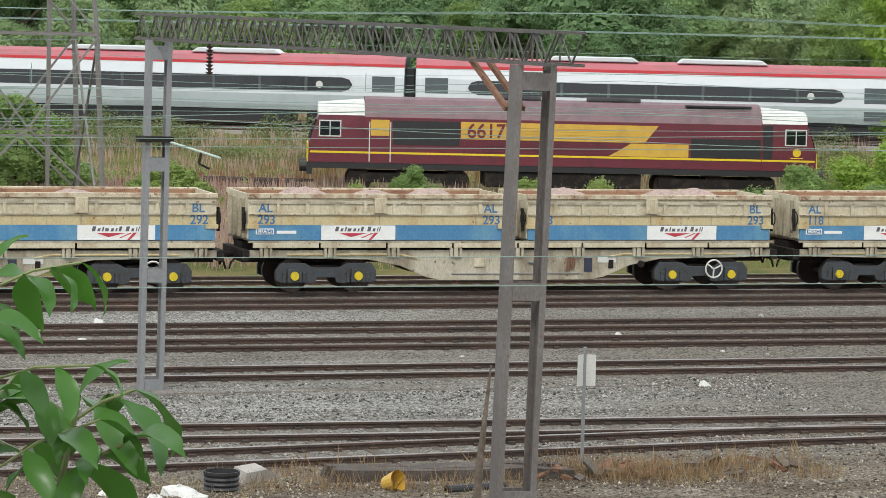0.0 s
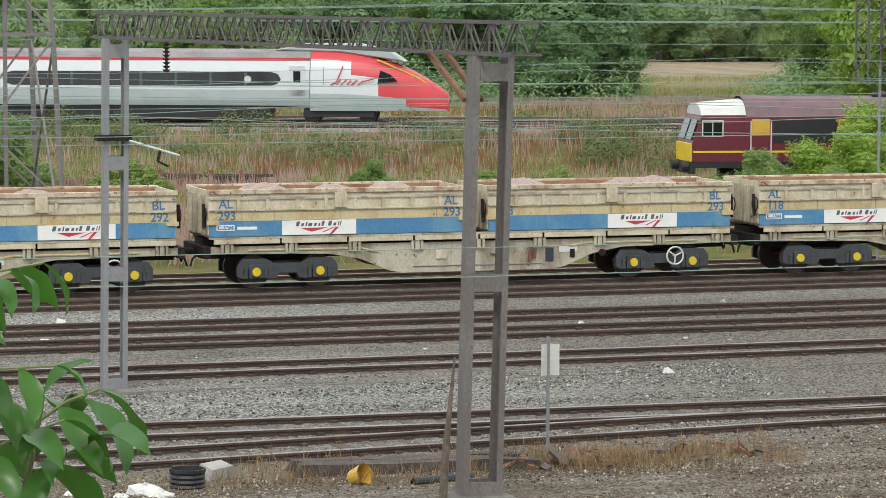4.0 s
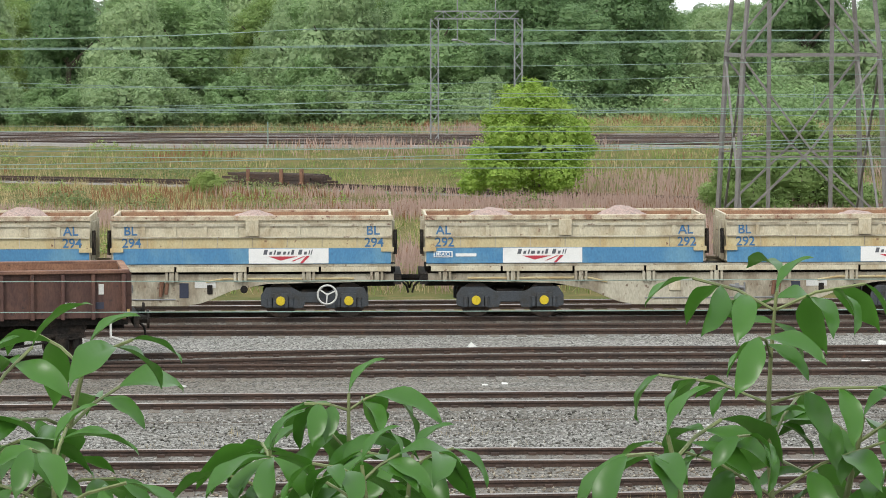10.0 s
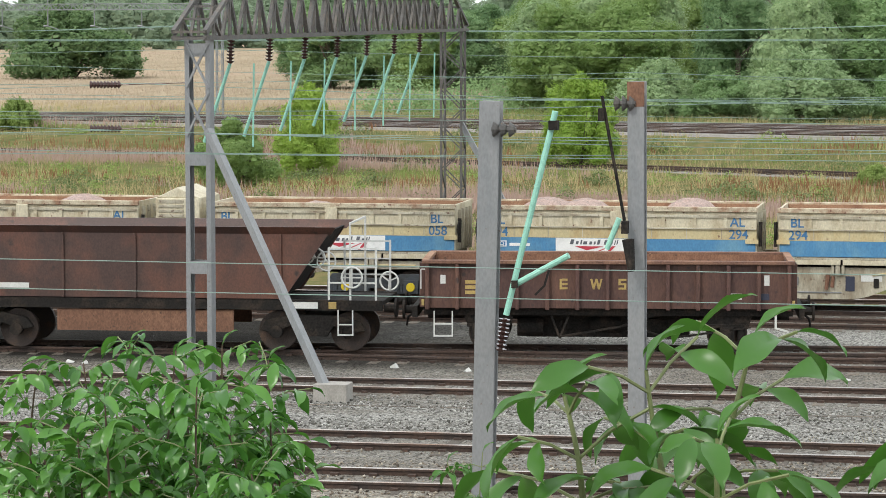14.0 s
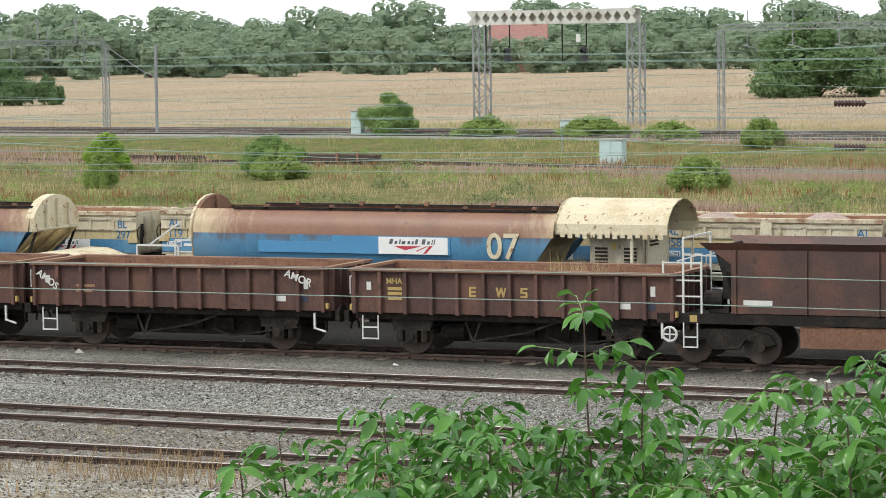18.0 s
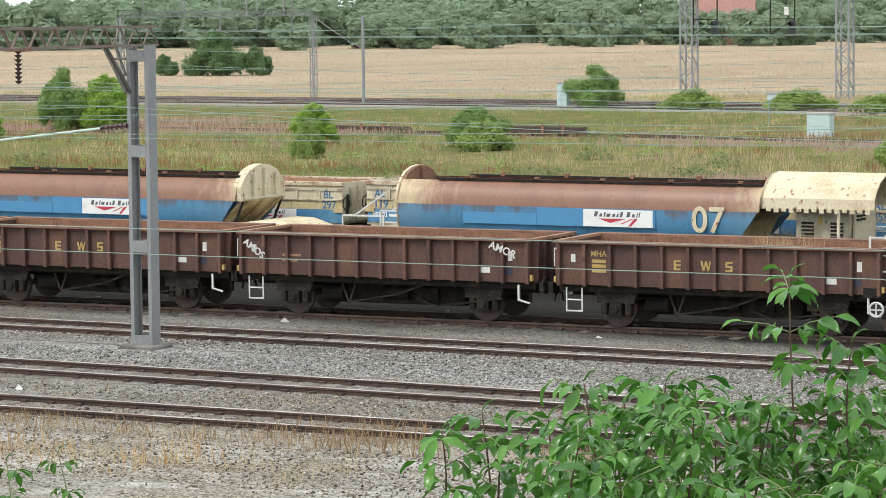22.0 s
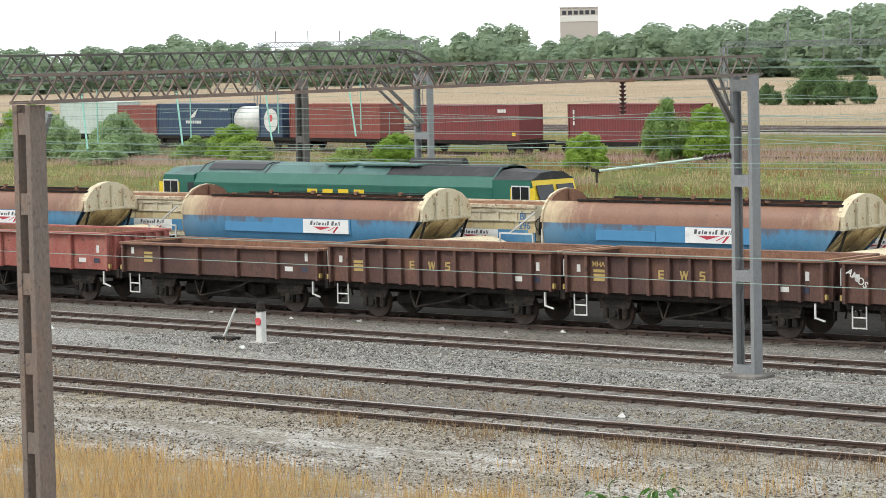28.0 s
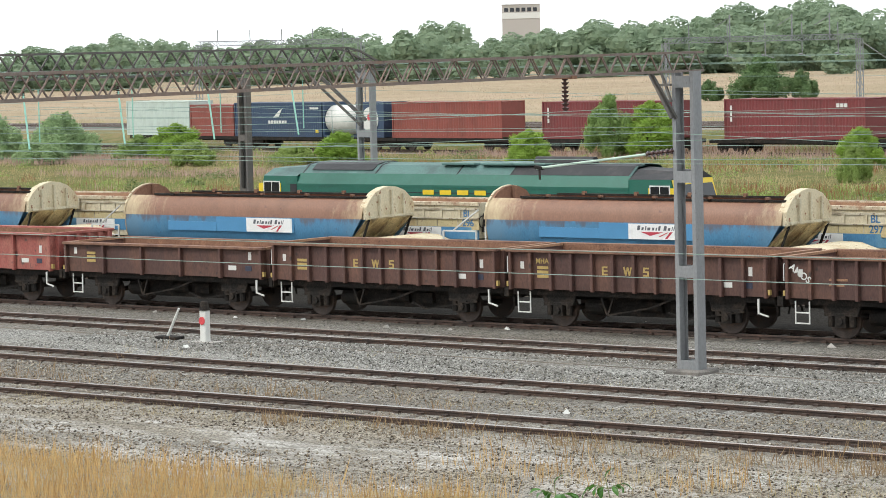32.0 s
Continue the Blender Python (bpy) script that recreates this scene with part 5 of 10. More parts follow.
def round_hopper(cx, number=None, canopy=False, shift=0.5):
    """x runs from the dome end (left) to the working end (right)."""
    root = thing("round_sided_hopper_wagon", "blue ballast hopper with rust-brown rounded top", "railway wagon", "blue and rust hoppers", at=pose(cx, 75.1, along(YARD_DIP, cx)))
    L0, L1 = -6.0, 5.35
    part("frame", Geo().box(-8.2, 8.2, -1.1, 1.1, 0.95, 1.2), M_UNDER, root)
    for x in (-3.6, -1.2, 1.2, 3.6):
        part("discharge_chute", Geo().prism([(-1.0, 0.95), (1.0, 0.95), (0.85, 0.28), (-0.85, 0.28)], x - 1.1, x + 1.1, "x"), M_UNDER, root)
    # cross-section: upright blue side, rounded rust shoulder, open top
    sec = [(-1.08, 1.35), (-1.21, 1.55), (-1.29, 1.8), (-1.325, 2.08), (-1.32, 2.32), (-1.285, 2.52), (-1.21, 2.72), (-1.1, 2.88), (-0.96, 3.0)]
    cut = (0.8, 0.6, 0.38, 0.16, 0.0)
    for s in (-1, 1):
        lower = [(s * -a, b) for a, b in sec[:5]]
        upper = [(s * -a, b) for a, b in sec[4:]]
        part("blue_side", tapered(lower, L0, L1, cut, s), M_BLUEDEEP, root, "faded blue hopper side", smooth=True)
        part("rust_shoulder", Geo().sheet(upper, L0 - 0.1, L1 + 0.05).sheet([(y - s * 0.04, z) for y, z in upper][::-1], L0 - 0.1, L1 + 0.05), M_RUSTTOP, root, "rust-streaked rounded shoulder", smooth=True)
        part("top_edge", Geo().box(L0 + 1.2, L1, s * 0.96 - 0.05, s * 0.96 + 0.05, 3.0, 3.07), M_UNDER, root)
        for i in range(5):
            x = L0 + 2.3 + i * 2.1
            part("top_stay", Geo().box(x - 0.06, x + 0.06, s * 0.95 - 0.06, s * 0.95 + 0.06, 3.02, 3.14), M_RUST, root)
    part("blue_patch", Geo().box(L0 + 2.2, L0 + 4.58, -1.34, -1.322, 1.8, 2.12), M_BLUEPATCH, root, "newer blue paint patch")
    part("blue_patch", Geo().box(L0 + 4.6, L0 + 8.3, -1.345, -1.325, 1.8, 2.3), M_BLUEPATCH, root, "newer blue paint patch")
    part("inner_floor", Geo().box(L0 + 0.2, L1 - 0.2, -0.95, 0.95, 2.5, 2.56), M_RUST, root)
    part("hopper_end", Geo().prism([(a, b) for a, b in sec] + [(-a, b) for a, b in sec[::-1]], L0 - 0.03, L0 + 0.03, "x"), M_RUSTTOP, root)
    part("hopper_end", Geo().prism([(a * 0.96, b) for a, b in sec[4:]] + [(-a * 0.96, b) for a, b in sec[4:][::-1]], L1 - 0.06, L1 - 0.01, "x"), M_RUST, root)
    # grimy ribs under the body; a dark sheet behind them stands in for shade
    for i in range(9):
        x = L0 + 0.6 + i * 1.18
        part("under_rib", Geo().box(x - 0.05, x + 0.05, -1.16, -0.98, 0.9, 1.36), M_UNDER, root)
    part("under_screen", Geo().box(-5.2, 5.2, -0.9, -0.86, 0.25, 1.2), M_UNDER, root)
    dome = [(-1.22, 2.72), (-1.02, 2.98), (-0.75, 3.2), (-0.35, 3.34), (0.0, 3.38), (0.35, 3.34), (0.75, 3.2), (1.02, 2.98), (1.22, 2.72)]
    part("end_dome", Geo().prism([(y * (1.0), z) for y, z in dome], L0 - 0.12, L0 - 0.04, "x"), M_CREAMRUST, root, "cream half-round end plate")
    part("dome_lining", Geo().prism([(y * 0.97, z - 0.02) for y, z in dome], L0 - 0.038, L0 + 0.06, "x"), M_RUST, root, "rust-brown inner face of the end plate")
    part("dome_rib", Geo().box(L0 + 0.06, L0 + 0.14, -0.05, 0.05, 2.75, 3.3), M_RUST, root)
    stripes_panel(root, L0 + 6.55 + shift, -1.352, 2.05, 2.15, 0.48, 1.2)
    if number:
        letters(number, 1.0, M_CREAMRUST, root, wall_text(L0 + 9.9, -1.36, 2.04))
    # working end
    if canopy:
        part("end_slope", Geo().add([(L1 + 0.06, -1.22, 2.46), (L1 + 0.06, 1.22, 2.46), (L1 - 0.45, 1.22, 2.0), (L1 - 0.45, -1.22, 2.0), (L1 - 0.72, 1.05, 1.38), (L1 - 0.72, -1.05, 1.38), (L1 - 0.0, -1.22, 2.46), (L1 - 0.0, 1.22, 2.46), (L1 - 0.52, 1.22, 2.0), (L1 - 0.52, -1.22, 2.0), (L1 - 0.79, 1.05, 1.38), (L1 - 0.79, -1.05, 1.38)],
                                    [(0, 1, 2, 3), (3, 2, 4, 5), (6, 9, 8, 7), (9, 11, 10, 8), (0, 3, 9, 6), (3, 5, 11, 9), (1, 7, 8, 2), (2, 8, 10, 4), (0, 6, 7, 1), (5, 4, 10, 11)]), M_SLOPE, root, "oily curved end plate")
        can = [(-1.22, 2.45), (-1.2, 2.72), (-1.02, 2.98), (-0.75, 3.2), (-0.35, 3.34), (0.0, 3.38), (0.35, 3.34), (0.75, 3.2), (1.02, 2.98), (1.2, 2.72), (1.22, 2.45)]
        part("canopy", Geo().sheet(can, L1 + 0.05, L1 + 3.35).sheet([(y * 0.97, z - 0.03) for y, z in can][::-1], L1 + 0.05, L1 + 3.35), M_CREAMRUST, root, "cream rust-spotted curved canopy")
        part("canopy_bulkhead", Geo().prism([(y, z) for y, z in can], L1 + 0.06, L1 + 0.12, "x"), M_CREAMRUST, root)
        en = part("engine_housing", Geo().box(L1 + 0.9, L1 + 2.48, -0.75, 0.9, 1.2, 2.5), M_CREAM_DIRTY, root, "grimy cream engine housing", bevel=0.02)
        for x in (L1 + 1.25, L1 + 2.1):
            part("louvre_panel", sum_boxes([(x - 0.18, x + 0.18, -0.78, -0.755, 1.5 + 0.1 * i, 1.56 + 0.1 * i) for i in range(6)]), M_UNDER, en)
        part("warning_label", Geo().box(L1 + 1.55, L1 + 1.7, -0.77, -0.755, 2.0, 2.2), M_GOLD, en)
        part("canopy_post", Geo().beam((L1 + 2.3, -1.15, 1.2), (L1 + 2.3, -1.15, 2.5), 0.07), M_CREAM, root)
        wall = part("canopy_wall", Geo().prism([(-0.6, 1.2), (0.98, 1.2), (0.98, 2.85), (0.7, 3.15), (0.0, 3.28), (-0.6, 3.15)], L1 + 2.5, L1 + 2.56, "x"), M_CREAM, root, "cream bulkhead set back under the canopy")
        for k in range(7):
            part("louvre", Geo().box(L1 + 2.562, L1 + 2.6, -0.5, 0.1, 2.1 + 0.1 * k, 2.15 + 0.1 * k), M_UNDER, wall)
        for k in range(14):
            x = L1 + 0.3 + 0.22 * k
            part("canopy_tab", Geo().box(x - 0.07, x + 0.07, -1.235, -1.215, 2.36 - 0.03 * (k % 2), 2.45), M_CREAMRUST, root)
        for x in (L1 + 1.3, L1 + 3.2):
            part("canopy_post", Geo().beam((x, 1.12, 1.2), (x, 1.12, 2.5), 0.06), M_CREAM, root)
        g = Geo()
        for y in (-1.12, 1.12):
            g.path([(L1 + 3.6, y, 1.2), (L1 + 3.6, y, 1.75), (L1 + 4.3, y, 1.95), (L1 + 4.3, y, 1.2)], 0.025)
            part("hand_rail", g, M_OFFWHITE, root, "white platform handrail")
            g = Geo()
    else:
        part("end_wall", Geo().prism([(y * 1.02, z) for y, z in [(-1.2, 2.3)] + dome + [(1.2, 2.3)]], L1 + 0.16, L1 + 0.21, "x"), M_CREAMRUST, root, "cream half-round end plate")
        part("end_hood", Geo().sheet([(-1.24, 2.3)] + dome + [(1.24, 2.3)], L1 - 0.1, L1 + 0.16), M_CREAMRUST, root, "cream rim of the end plate")
        for y in (-0.62, 0.0, 0.62):
            part("end_stiffener", Geo().box(L1 + 0.212, L1 + 0.3, y - 0.035, y + 0.035, 2.35, 3.26 - 0.25 * abs(y)), M_CREAM, root)
        part("end_stiffener", Geo().box(L1 + 0.212, L1 + 0.28, -1.1, 1.1, 2.34, 2.42), M_CREAM, root)
        part("end_slope", Geo().add([(L1 + 0.22, -1.2, 2.32), (L1 + 0.22, 1.2, 2.32), (L1 - 0.86, 1.0, 1.4), (L1 - 0.86, -1.0, 1.4), (L1 + 0.15, -1.2, 2.32), (L1 + 0.15, 1.2, 2.32), (L1 - 0.93, 1.0, 1.4), (L1 - 0.93, -1.0, 1.4)],
                                    [(0, 1, 2, 3), (4, 7, 6, 5), (0, 3, 7, 4), (1, 5, 6, 2), (2, 6, 7, 3), (0, 4, 5, 1)]), M_SLOPE, root, "dirty sloping end plate")
        for y in (-0.85, 0.0, 0.85):
            part("slope_rib", Geo().prism([(L1 + 0.22, 2.3), (L1 + 0.34, 2.3), (L1 - 0.74, 1.4), (L1 - 0.85, 1.4)], y - 0.03, y + 0.03), M_SLOPE, root)
        fl = Geo()
        prof = [(L1 - 0.4, 1.3), (L1 - 0.1, 1.62), (L1 + 0.6, 1.72), (L1 + 1.3, 1.7), (L1 + 2.2, 1.42), (L1 + 2.3, 1.3)]
        fl.prism(prof, -1.2, 1.2)
        part("platform_cover", fl, M_CREAMRUST, root, "cream rounded platform cover", bevel=0.04)
        for y in (-1.1, 1.05):
            part("end_strut", Geo().beam((L1 - 0.1, y, 1.62), (L1 + 0.2, y, 2.3), 0.06), M_UNDER, root)
    for y in (-1.1, 1.1):
        for a, b, w in (((-8.0, 1.2), (-8.0, 1.9), 0.05), ((-8.0, 1.9), (-6.6, 1.9), 0.05), ((-6.6, 1.9), (-6.6, 1.2), 0.05), ((-8.0, 1.55), (-6.6, 1.55), 0.04), ((-7.6, 1.9), (-6.5, 2.6), 0.045)):
            part("platform_rail", Geo().beam((a[0], y, a[1]), (b[0], y, b[1]), w), M_OFFWHITE, root, "white end platform rail")
    for bx in (-6.6, 6.6):
        bg = part("bogie", Geo().box(bx - 1.3, bx + 1.3, -1.0, 1.0, 0.35, 0.85), M_UNDER, root)
        for ax in (-0.9, 0.9):
            g = Geo()
            for s in (-1, 1):
                g.tube((bx + ax, s * 0.7, 0.46), (bx + ax, s * 0.83, 0.46), 0.46, n=20)
            g.tube((bx + ax, -0.8, 0.46), (bx + ax, 0.8, 0.46), 0.08, n=8)
            part("wheelset", g, M_WHEEL, bg)
    return root


for x, num, can in ((-37.15, "07", True), (-54.2, None, False), (-71.0, None, False), (-87.8, None, False)):
    round_hopper(x, num, can, 0.28 if x == -54.2 else 0.6)


# ---------------------------------------------------------------- heavy diesel engines
def engine(name, label, body, band, roof, cabs, green=False):
    root = thing(name, label, "locomotive")
    hl = 10.7
    prof = [(-1.32, 1.25), (-1.32, 3.1), (-1.12, 3.5), (-0.7, 3.82), (-0.25, 3.9), (0.25, 3.9), (0.7, 3.82), (1.12, 3.5), (1.32, 3.1), (1.32, 1.25)]
    for s in (-1, 1):
        part("body_side", Geo().box(-8.1, 8.1, min(s * 1.32, s * 1.26), max(s * 1.32, s * 1.26), 1.25, 3.1), body, root)
    rp = prof[1:-1]
    part("roof", Geo().sheet(rp, -8.1, 8.1).sheet([(y * 0.96, z - 0.05) for y, z in rp][::-1], -8.1, 8.1), roof, root, "sooty engine roof")
    part("inner_deck", Geo().box(-8.1, 8.1, -1.25, 1.25, 1.2, 1.3), M_UNDER, root)
    up = 0.24 if green else 0.0
    for s in (-1, 1):
        # cab: leaning front with two windows
        X = lambda a: s * a
        cab = part("cab", Geo().add([(X(8.11), -1.32, 1.25), (X(10.35), -1.32, 1.25), (X(10.35), -1.32, 2.0), (X(9.95), -1.28, 3.15 + up), (X(8.11), -1.32, 3.15 + up), (X(8.11), 1.32, 1.25), (X(10.35), 1.32, 1.25), (X(10.35), 1.32, 2.0), (X(9.95), 1.28, 3.15 + up), (X(8.11), 1.32, 3.15 + up)],
                                    [(0, 1, 2, 3, 4), (9, 8, 7, 6, 5), (1, 6, 7, 2), (2, 7, 8, 3), (0, 5, 6, 1), (0, 4, 9, 5)]), body if not green else M_GREEN66, root, "engine cab")
        cr = [(-1.32, 3.155 + up), (-1.1, 3.5), (-0.7, 3.74), (0.0, 3.8), (0.7, 3.74), (1.1, 3.5), (1.32, 3.155 + up)]
        g = Geo()
        n = len(cr)
        g.add([(X(8.11), y, z) for y, z in cr] + [(X(9.98), y * 0.97, 3.155 + up + (z - 3.155 - up) * 0.75) for y, z in cr], [(i, i + 1, i + 1 + n, i + n) for i in range(n - 1)] + [tuple(range(n, 2 * n))])
        part("cab_roof", g, M_SOOT if green and s > 0 else cabs, cab, "white-painted cab roof" if not green else "dusty green cab roof")
        part("front_panel", Geo().add([(X(10.36), -1.3, 1.25), (X(10.36), 1.3, 1.25), (X(10.36), 1.3, 2.0), (X(10.36), -1.3, 2.0), (X(10.4), -1.3, 1.25), (X(10.4), 1.3, 1.25), (X(10.4), 1.3, 1.98), (X(10.4), -1.3, 1.98)],
                                      [(0, 1, 2, 3), (4, 7, 6, 5), (0, 4, 5, 1), (3, 2, 6, 7), (0, 3, 7, 4), (1, 5, 6, 2)]), M_YEL66, cab, "yellow cab front")
        if green:
            part("upper_front", Geo().add([(X(10.37), -1.3, 2.0), (X(10.37), 1.3, 2.0), (X(9.98), 1.26, 3.14 + up), (X(9.98), -1.26, 3.14 + up)], [(0, 1, 2, 3)]), M_YEL66, cab)
            part("side_flash", Geo().box(min(X(9.0), X(10.2)), max(X(9.0), X(10.2)), -1.335, -1.322, 2.55, 3.1), M_YEL66, cab, "yellow cab side patch")
        for y0, y1 in ((-1.1, -0.12), (0.12, 1.1)):
            part("windscreen", Geo().add([(X(10.33), y0, 2.15 + up), (X(10.33), y1, 2.15 + up), (X(10.06), y1, 2.95 + up), (X(10.06), y0, 2.95 + up), (X(10.36), y0, 2.16 + up), (X(10.36), y1, 2.16 + up), (X(10.09), y1, 2.96 + up), (X(10.09), y0, 2.96 + up)],
                                         [(0, 1, 2, 3), (4, 7, 6, 5), (0, 4, 5, 1), (3, 2, 6, 7), (0, 3, 7, 4), (1, 5, 6, 2)]), M_GLASS, cab)
        for q in (-1, 1):
            y = q * 1.325
            w = part("cab_window", Geo().box(min(X(9.05), X(9.95)), max(X(9.05), X(9.95)), min(y, y + q * 0.012), max(y, y + q * 0.012), 2.28 + up, 2.95 + up), M_OFFWHITE, cab, "side window with pale frame")
            part("pane", Geo().box(min(X(9.1), X(9.48)), max(X(9.1), X(9.48)), min(y + q * 0.012, y + q * 0.02), max(y + q * 0.012, y + q * 0.02), 2.33 + up, 2.9 + up), M_GLASS, w)
            part("pane", Geo().box(min(X(9.52), X(9.9)), max(X(9.52), X(9.9)), min(y + q * 0.012, y + q * 0.02), max(y + q * 0.012, y + q * 0.02), 2.33 + up, 2.9 + up), M_GLASS, w)
        part("headstock", Geo().box(min(X(10.2), X(10.42)), max(X(10.2), X(10.42)), -1.3, 1.3, 0.75, 1.24), M_BLACK, root)
        for y in (-0.87, 0.87):
            part("buffer", Geo().tube((X(10.4), y, 1.05), (X(10.7), y, 1.05), 0.22, n=14), M_BLACK, root)
        bg = part("bogie", Geo().box(X(6.3) - 2.4, X(6.3) + 2.4, -1.15, -0.95, 0.45, 0.85).box(X(6.3) - 2.4, X(6.3) + 2.4, 0.95, 1.15, 0.45, 0.85), M_UNDER, root)
        for ax in (-2, 0, 2):
            g = Geo()
            for q in (-1, 1):
                g.tube((X(6.3) + ax, q * 0.7, 0.52), (X(6.3) + ax, q * 0.84, 0.52), 0.52, n=20)
            g.tube((X(6.3) + ax, -0.8, 0.52), (X(6.3) + ax, 0.8, 0.52), 0.09, n=8)
            part("wheelset", g, M_WHEEL, bg)
    part("fuel_tank", Geo().box(-3.2, 3.2, -1.2, 1.2, 0.35, 1.0), M_UNDER, root, bevel=0.05)
    part("solebar", Geo().box(-10.2, 10.2, -1.3, 1.3, 1.0, 1.245), M_BLACK, root)
    part("sill_stripe", Geo().box(-8.1, 8.1, -1.335, -1.322, 1.62, 1.7).box(-10.3, -8.12, -1.335, -1.322, 1.62, 1.7).box(8.12, 10.3, -1.335, -1.322, 1.62, 1.7), M_YEL66 if not green else M_GREENROOF, root, "yellow sill stripe" if not green else "")
    return root


def maroon_engine():
    e = engine("maroon_engine", "maroon diesel locomotive with gold band and white cab roofs", M_MAROON66, M_GOLD66, M_ROOF66, M_OFFWHITE)
    y0, y1 = -1.332, -1.322
    band = part("gold_band", Geo().prism([(-4.2, 2.28), (3.3, 2.28), (2.6, 2.2), (3.3, 2.28), (3.85, 2.98), (-4.2, 2.98)][:2] + [(3.3, 2.28), (3.85, 2.98), (-4.2, 2.98)], y0, y1), M_GOLD66, e, "gold side band")
    part("gold_flash", Geo().prism([(1.85, 1.72), (5.1, 1.72), (5.1, 2.25), (2.75, 2.25)], y0, y1), M_GOLD66, e, "gold arrow flash")
    for k in range(9):
        part("side_louvre", Geo().box(-4.2, 1.8 if k < 4 else 3.3, y0 - 0.012, y0 - 0.002, 1.78 + k * 0.125, 1.8 + k * 0.125), M_MAROON66 if k < 4 else M_GOLD66, e)
    letters("66177", 0.82, M_MAROON66, e, wall_text(-2.98, y0 - 0.018, 2.6), wide=0.95)
    part("grille", Geo().box(-6.95, -4.25, y0, y1, 2.0, 2.98), M_BLACK, e, "black engine-room grille")
    part("grille", Geo().box(5.2, 8.05, y0, y1, 1.72, 2.5), M_BLACK, e)
    part("gold_door", Geo().box(-7.85, -7.1, y0, y1, 2.35, 3.0), M_GOLD66, e)
    part("hand_rail", Geo().beam((-7.9, -1.36, 1.3), (-7.9, -1.36, 2.9), 0.04).beam((-7.05, -1.36, 1.3), (-7.05, -1.36, 2.9), 0.04), M_OFFWHITE, e)
    part("cab_door", Geo().box(8.15, 8.55, -1.335, -1.324, 1.72, 3.08), M_BLACK, e, "open dark cab doorway")
    part("round_emblem", Geo().tube((9.55, -1.324, 2.0), (9.55, -1.336, 2.0), 0.17, n=14).box(9.3, 9.8, -1.336, -1.324, 1.76, 1.8), M_YEL66, e)
    part("roof_grille", Geo().box(5.0, 7.7, -0.95, -0.4, 3.76, 3.84).box(5.0, 7.7, 0.4, 0.95, 3.76, 3.84), M_BLACK, e)
    for x, l in ((-2.5, 1.6), (1.0, 2.2)):
        part("roof_silencer", Geo().tube((x, -0.3, 3.93), (x + l, -0.3, 3.93), 0.14, n=10), M_SOOT, e)
    return e


def green_engine():
    e = engine("green_engine", "dark green diesel locomotive with yellow cab front and sooty roof", M_GREEN66, M_YEL66, M_GREENROOF, M_GREENROOF, True)
    part("roof_grille", Geo().prism([(-1.0, 3.64), (-0.68, 3.86), (-0.25, 3.95), (0.25, 3.95), (0.68, 3.86), (1.0, 3.64)], -7.6, -4.4, "x"), M_BLACK, e, "black radiator grille on the roof")
    part("cantrail_panel", Geo().sheet([(-1.336, 3.0), (-1.336, 3.1), (-1.135, 3.51)], -8.1, 8.1), M_GREEN66, e, "dark green cantrail panel")
    for x in (-8.0, -4.2, -0.1, 2.5, 5.2):
        part("panel_joint", Geo().prism([(-1.33, 3.1), (-1.14, 3.5), (-0.71, 3.835), (-0.25, 3.92), (-0.25, 3.9), (-0.7, 3.8), (-1.1, 3.48)], x, x + 0.06, "x"), M_SOOT, e)
    part("soot_patch", Geo().sheet([(-1.145, 3.515), (-0.7, 3.845), (-0.25, 3.925), (0.25, 3.925), (0.7, 3.845), (1.14, 3.5)], 2.6, 8.0), M_SOOT, e, "soot-blackened roof panels")
    for x in (-1.0, 0.9, 2.4):
        part("roof_hatch", Geo().box(x, x + 1.6, -0.9, 0.9, 3.84, 3.93), M_GREENROOF, e, bevel=0.02)
    part("roof_silencer", Geo().tube((3.1, -0.2, 3.95), (5.8, -0.2, 3.95), 0.22, n=10), M_SOOT, e)
    for k in range(7):
        part("side_louvre", Geo().box(-2.5, 6.0, -1.335, -1.322, 1.9 + k * 0.15, 1.93 + k * 0.15), M_SOOT, e)
    for k in range(4):
        part("lettering_bar", Geo().box(-1.6 + 0.85 * k, -1.05 + 0.85 * k, -1.345, -1.337, 2.74, 2.92), M_YEL66, e, "yellow lettering bar")
    part("cab_door", Geo().box(-8.5, -8.15, -1.335, -1.324, 1.7, 3.08), M_BLACK, e)
    return e


ENGINE_A, ENGINE_B = maroon_engine(), green_engine()


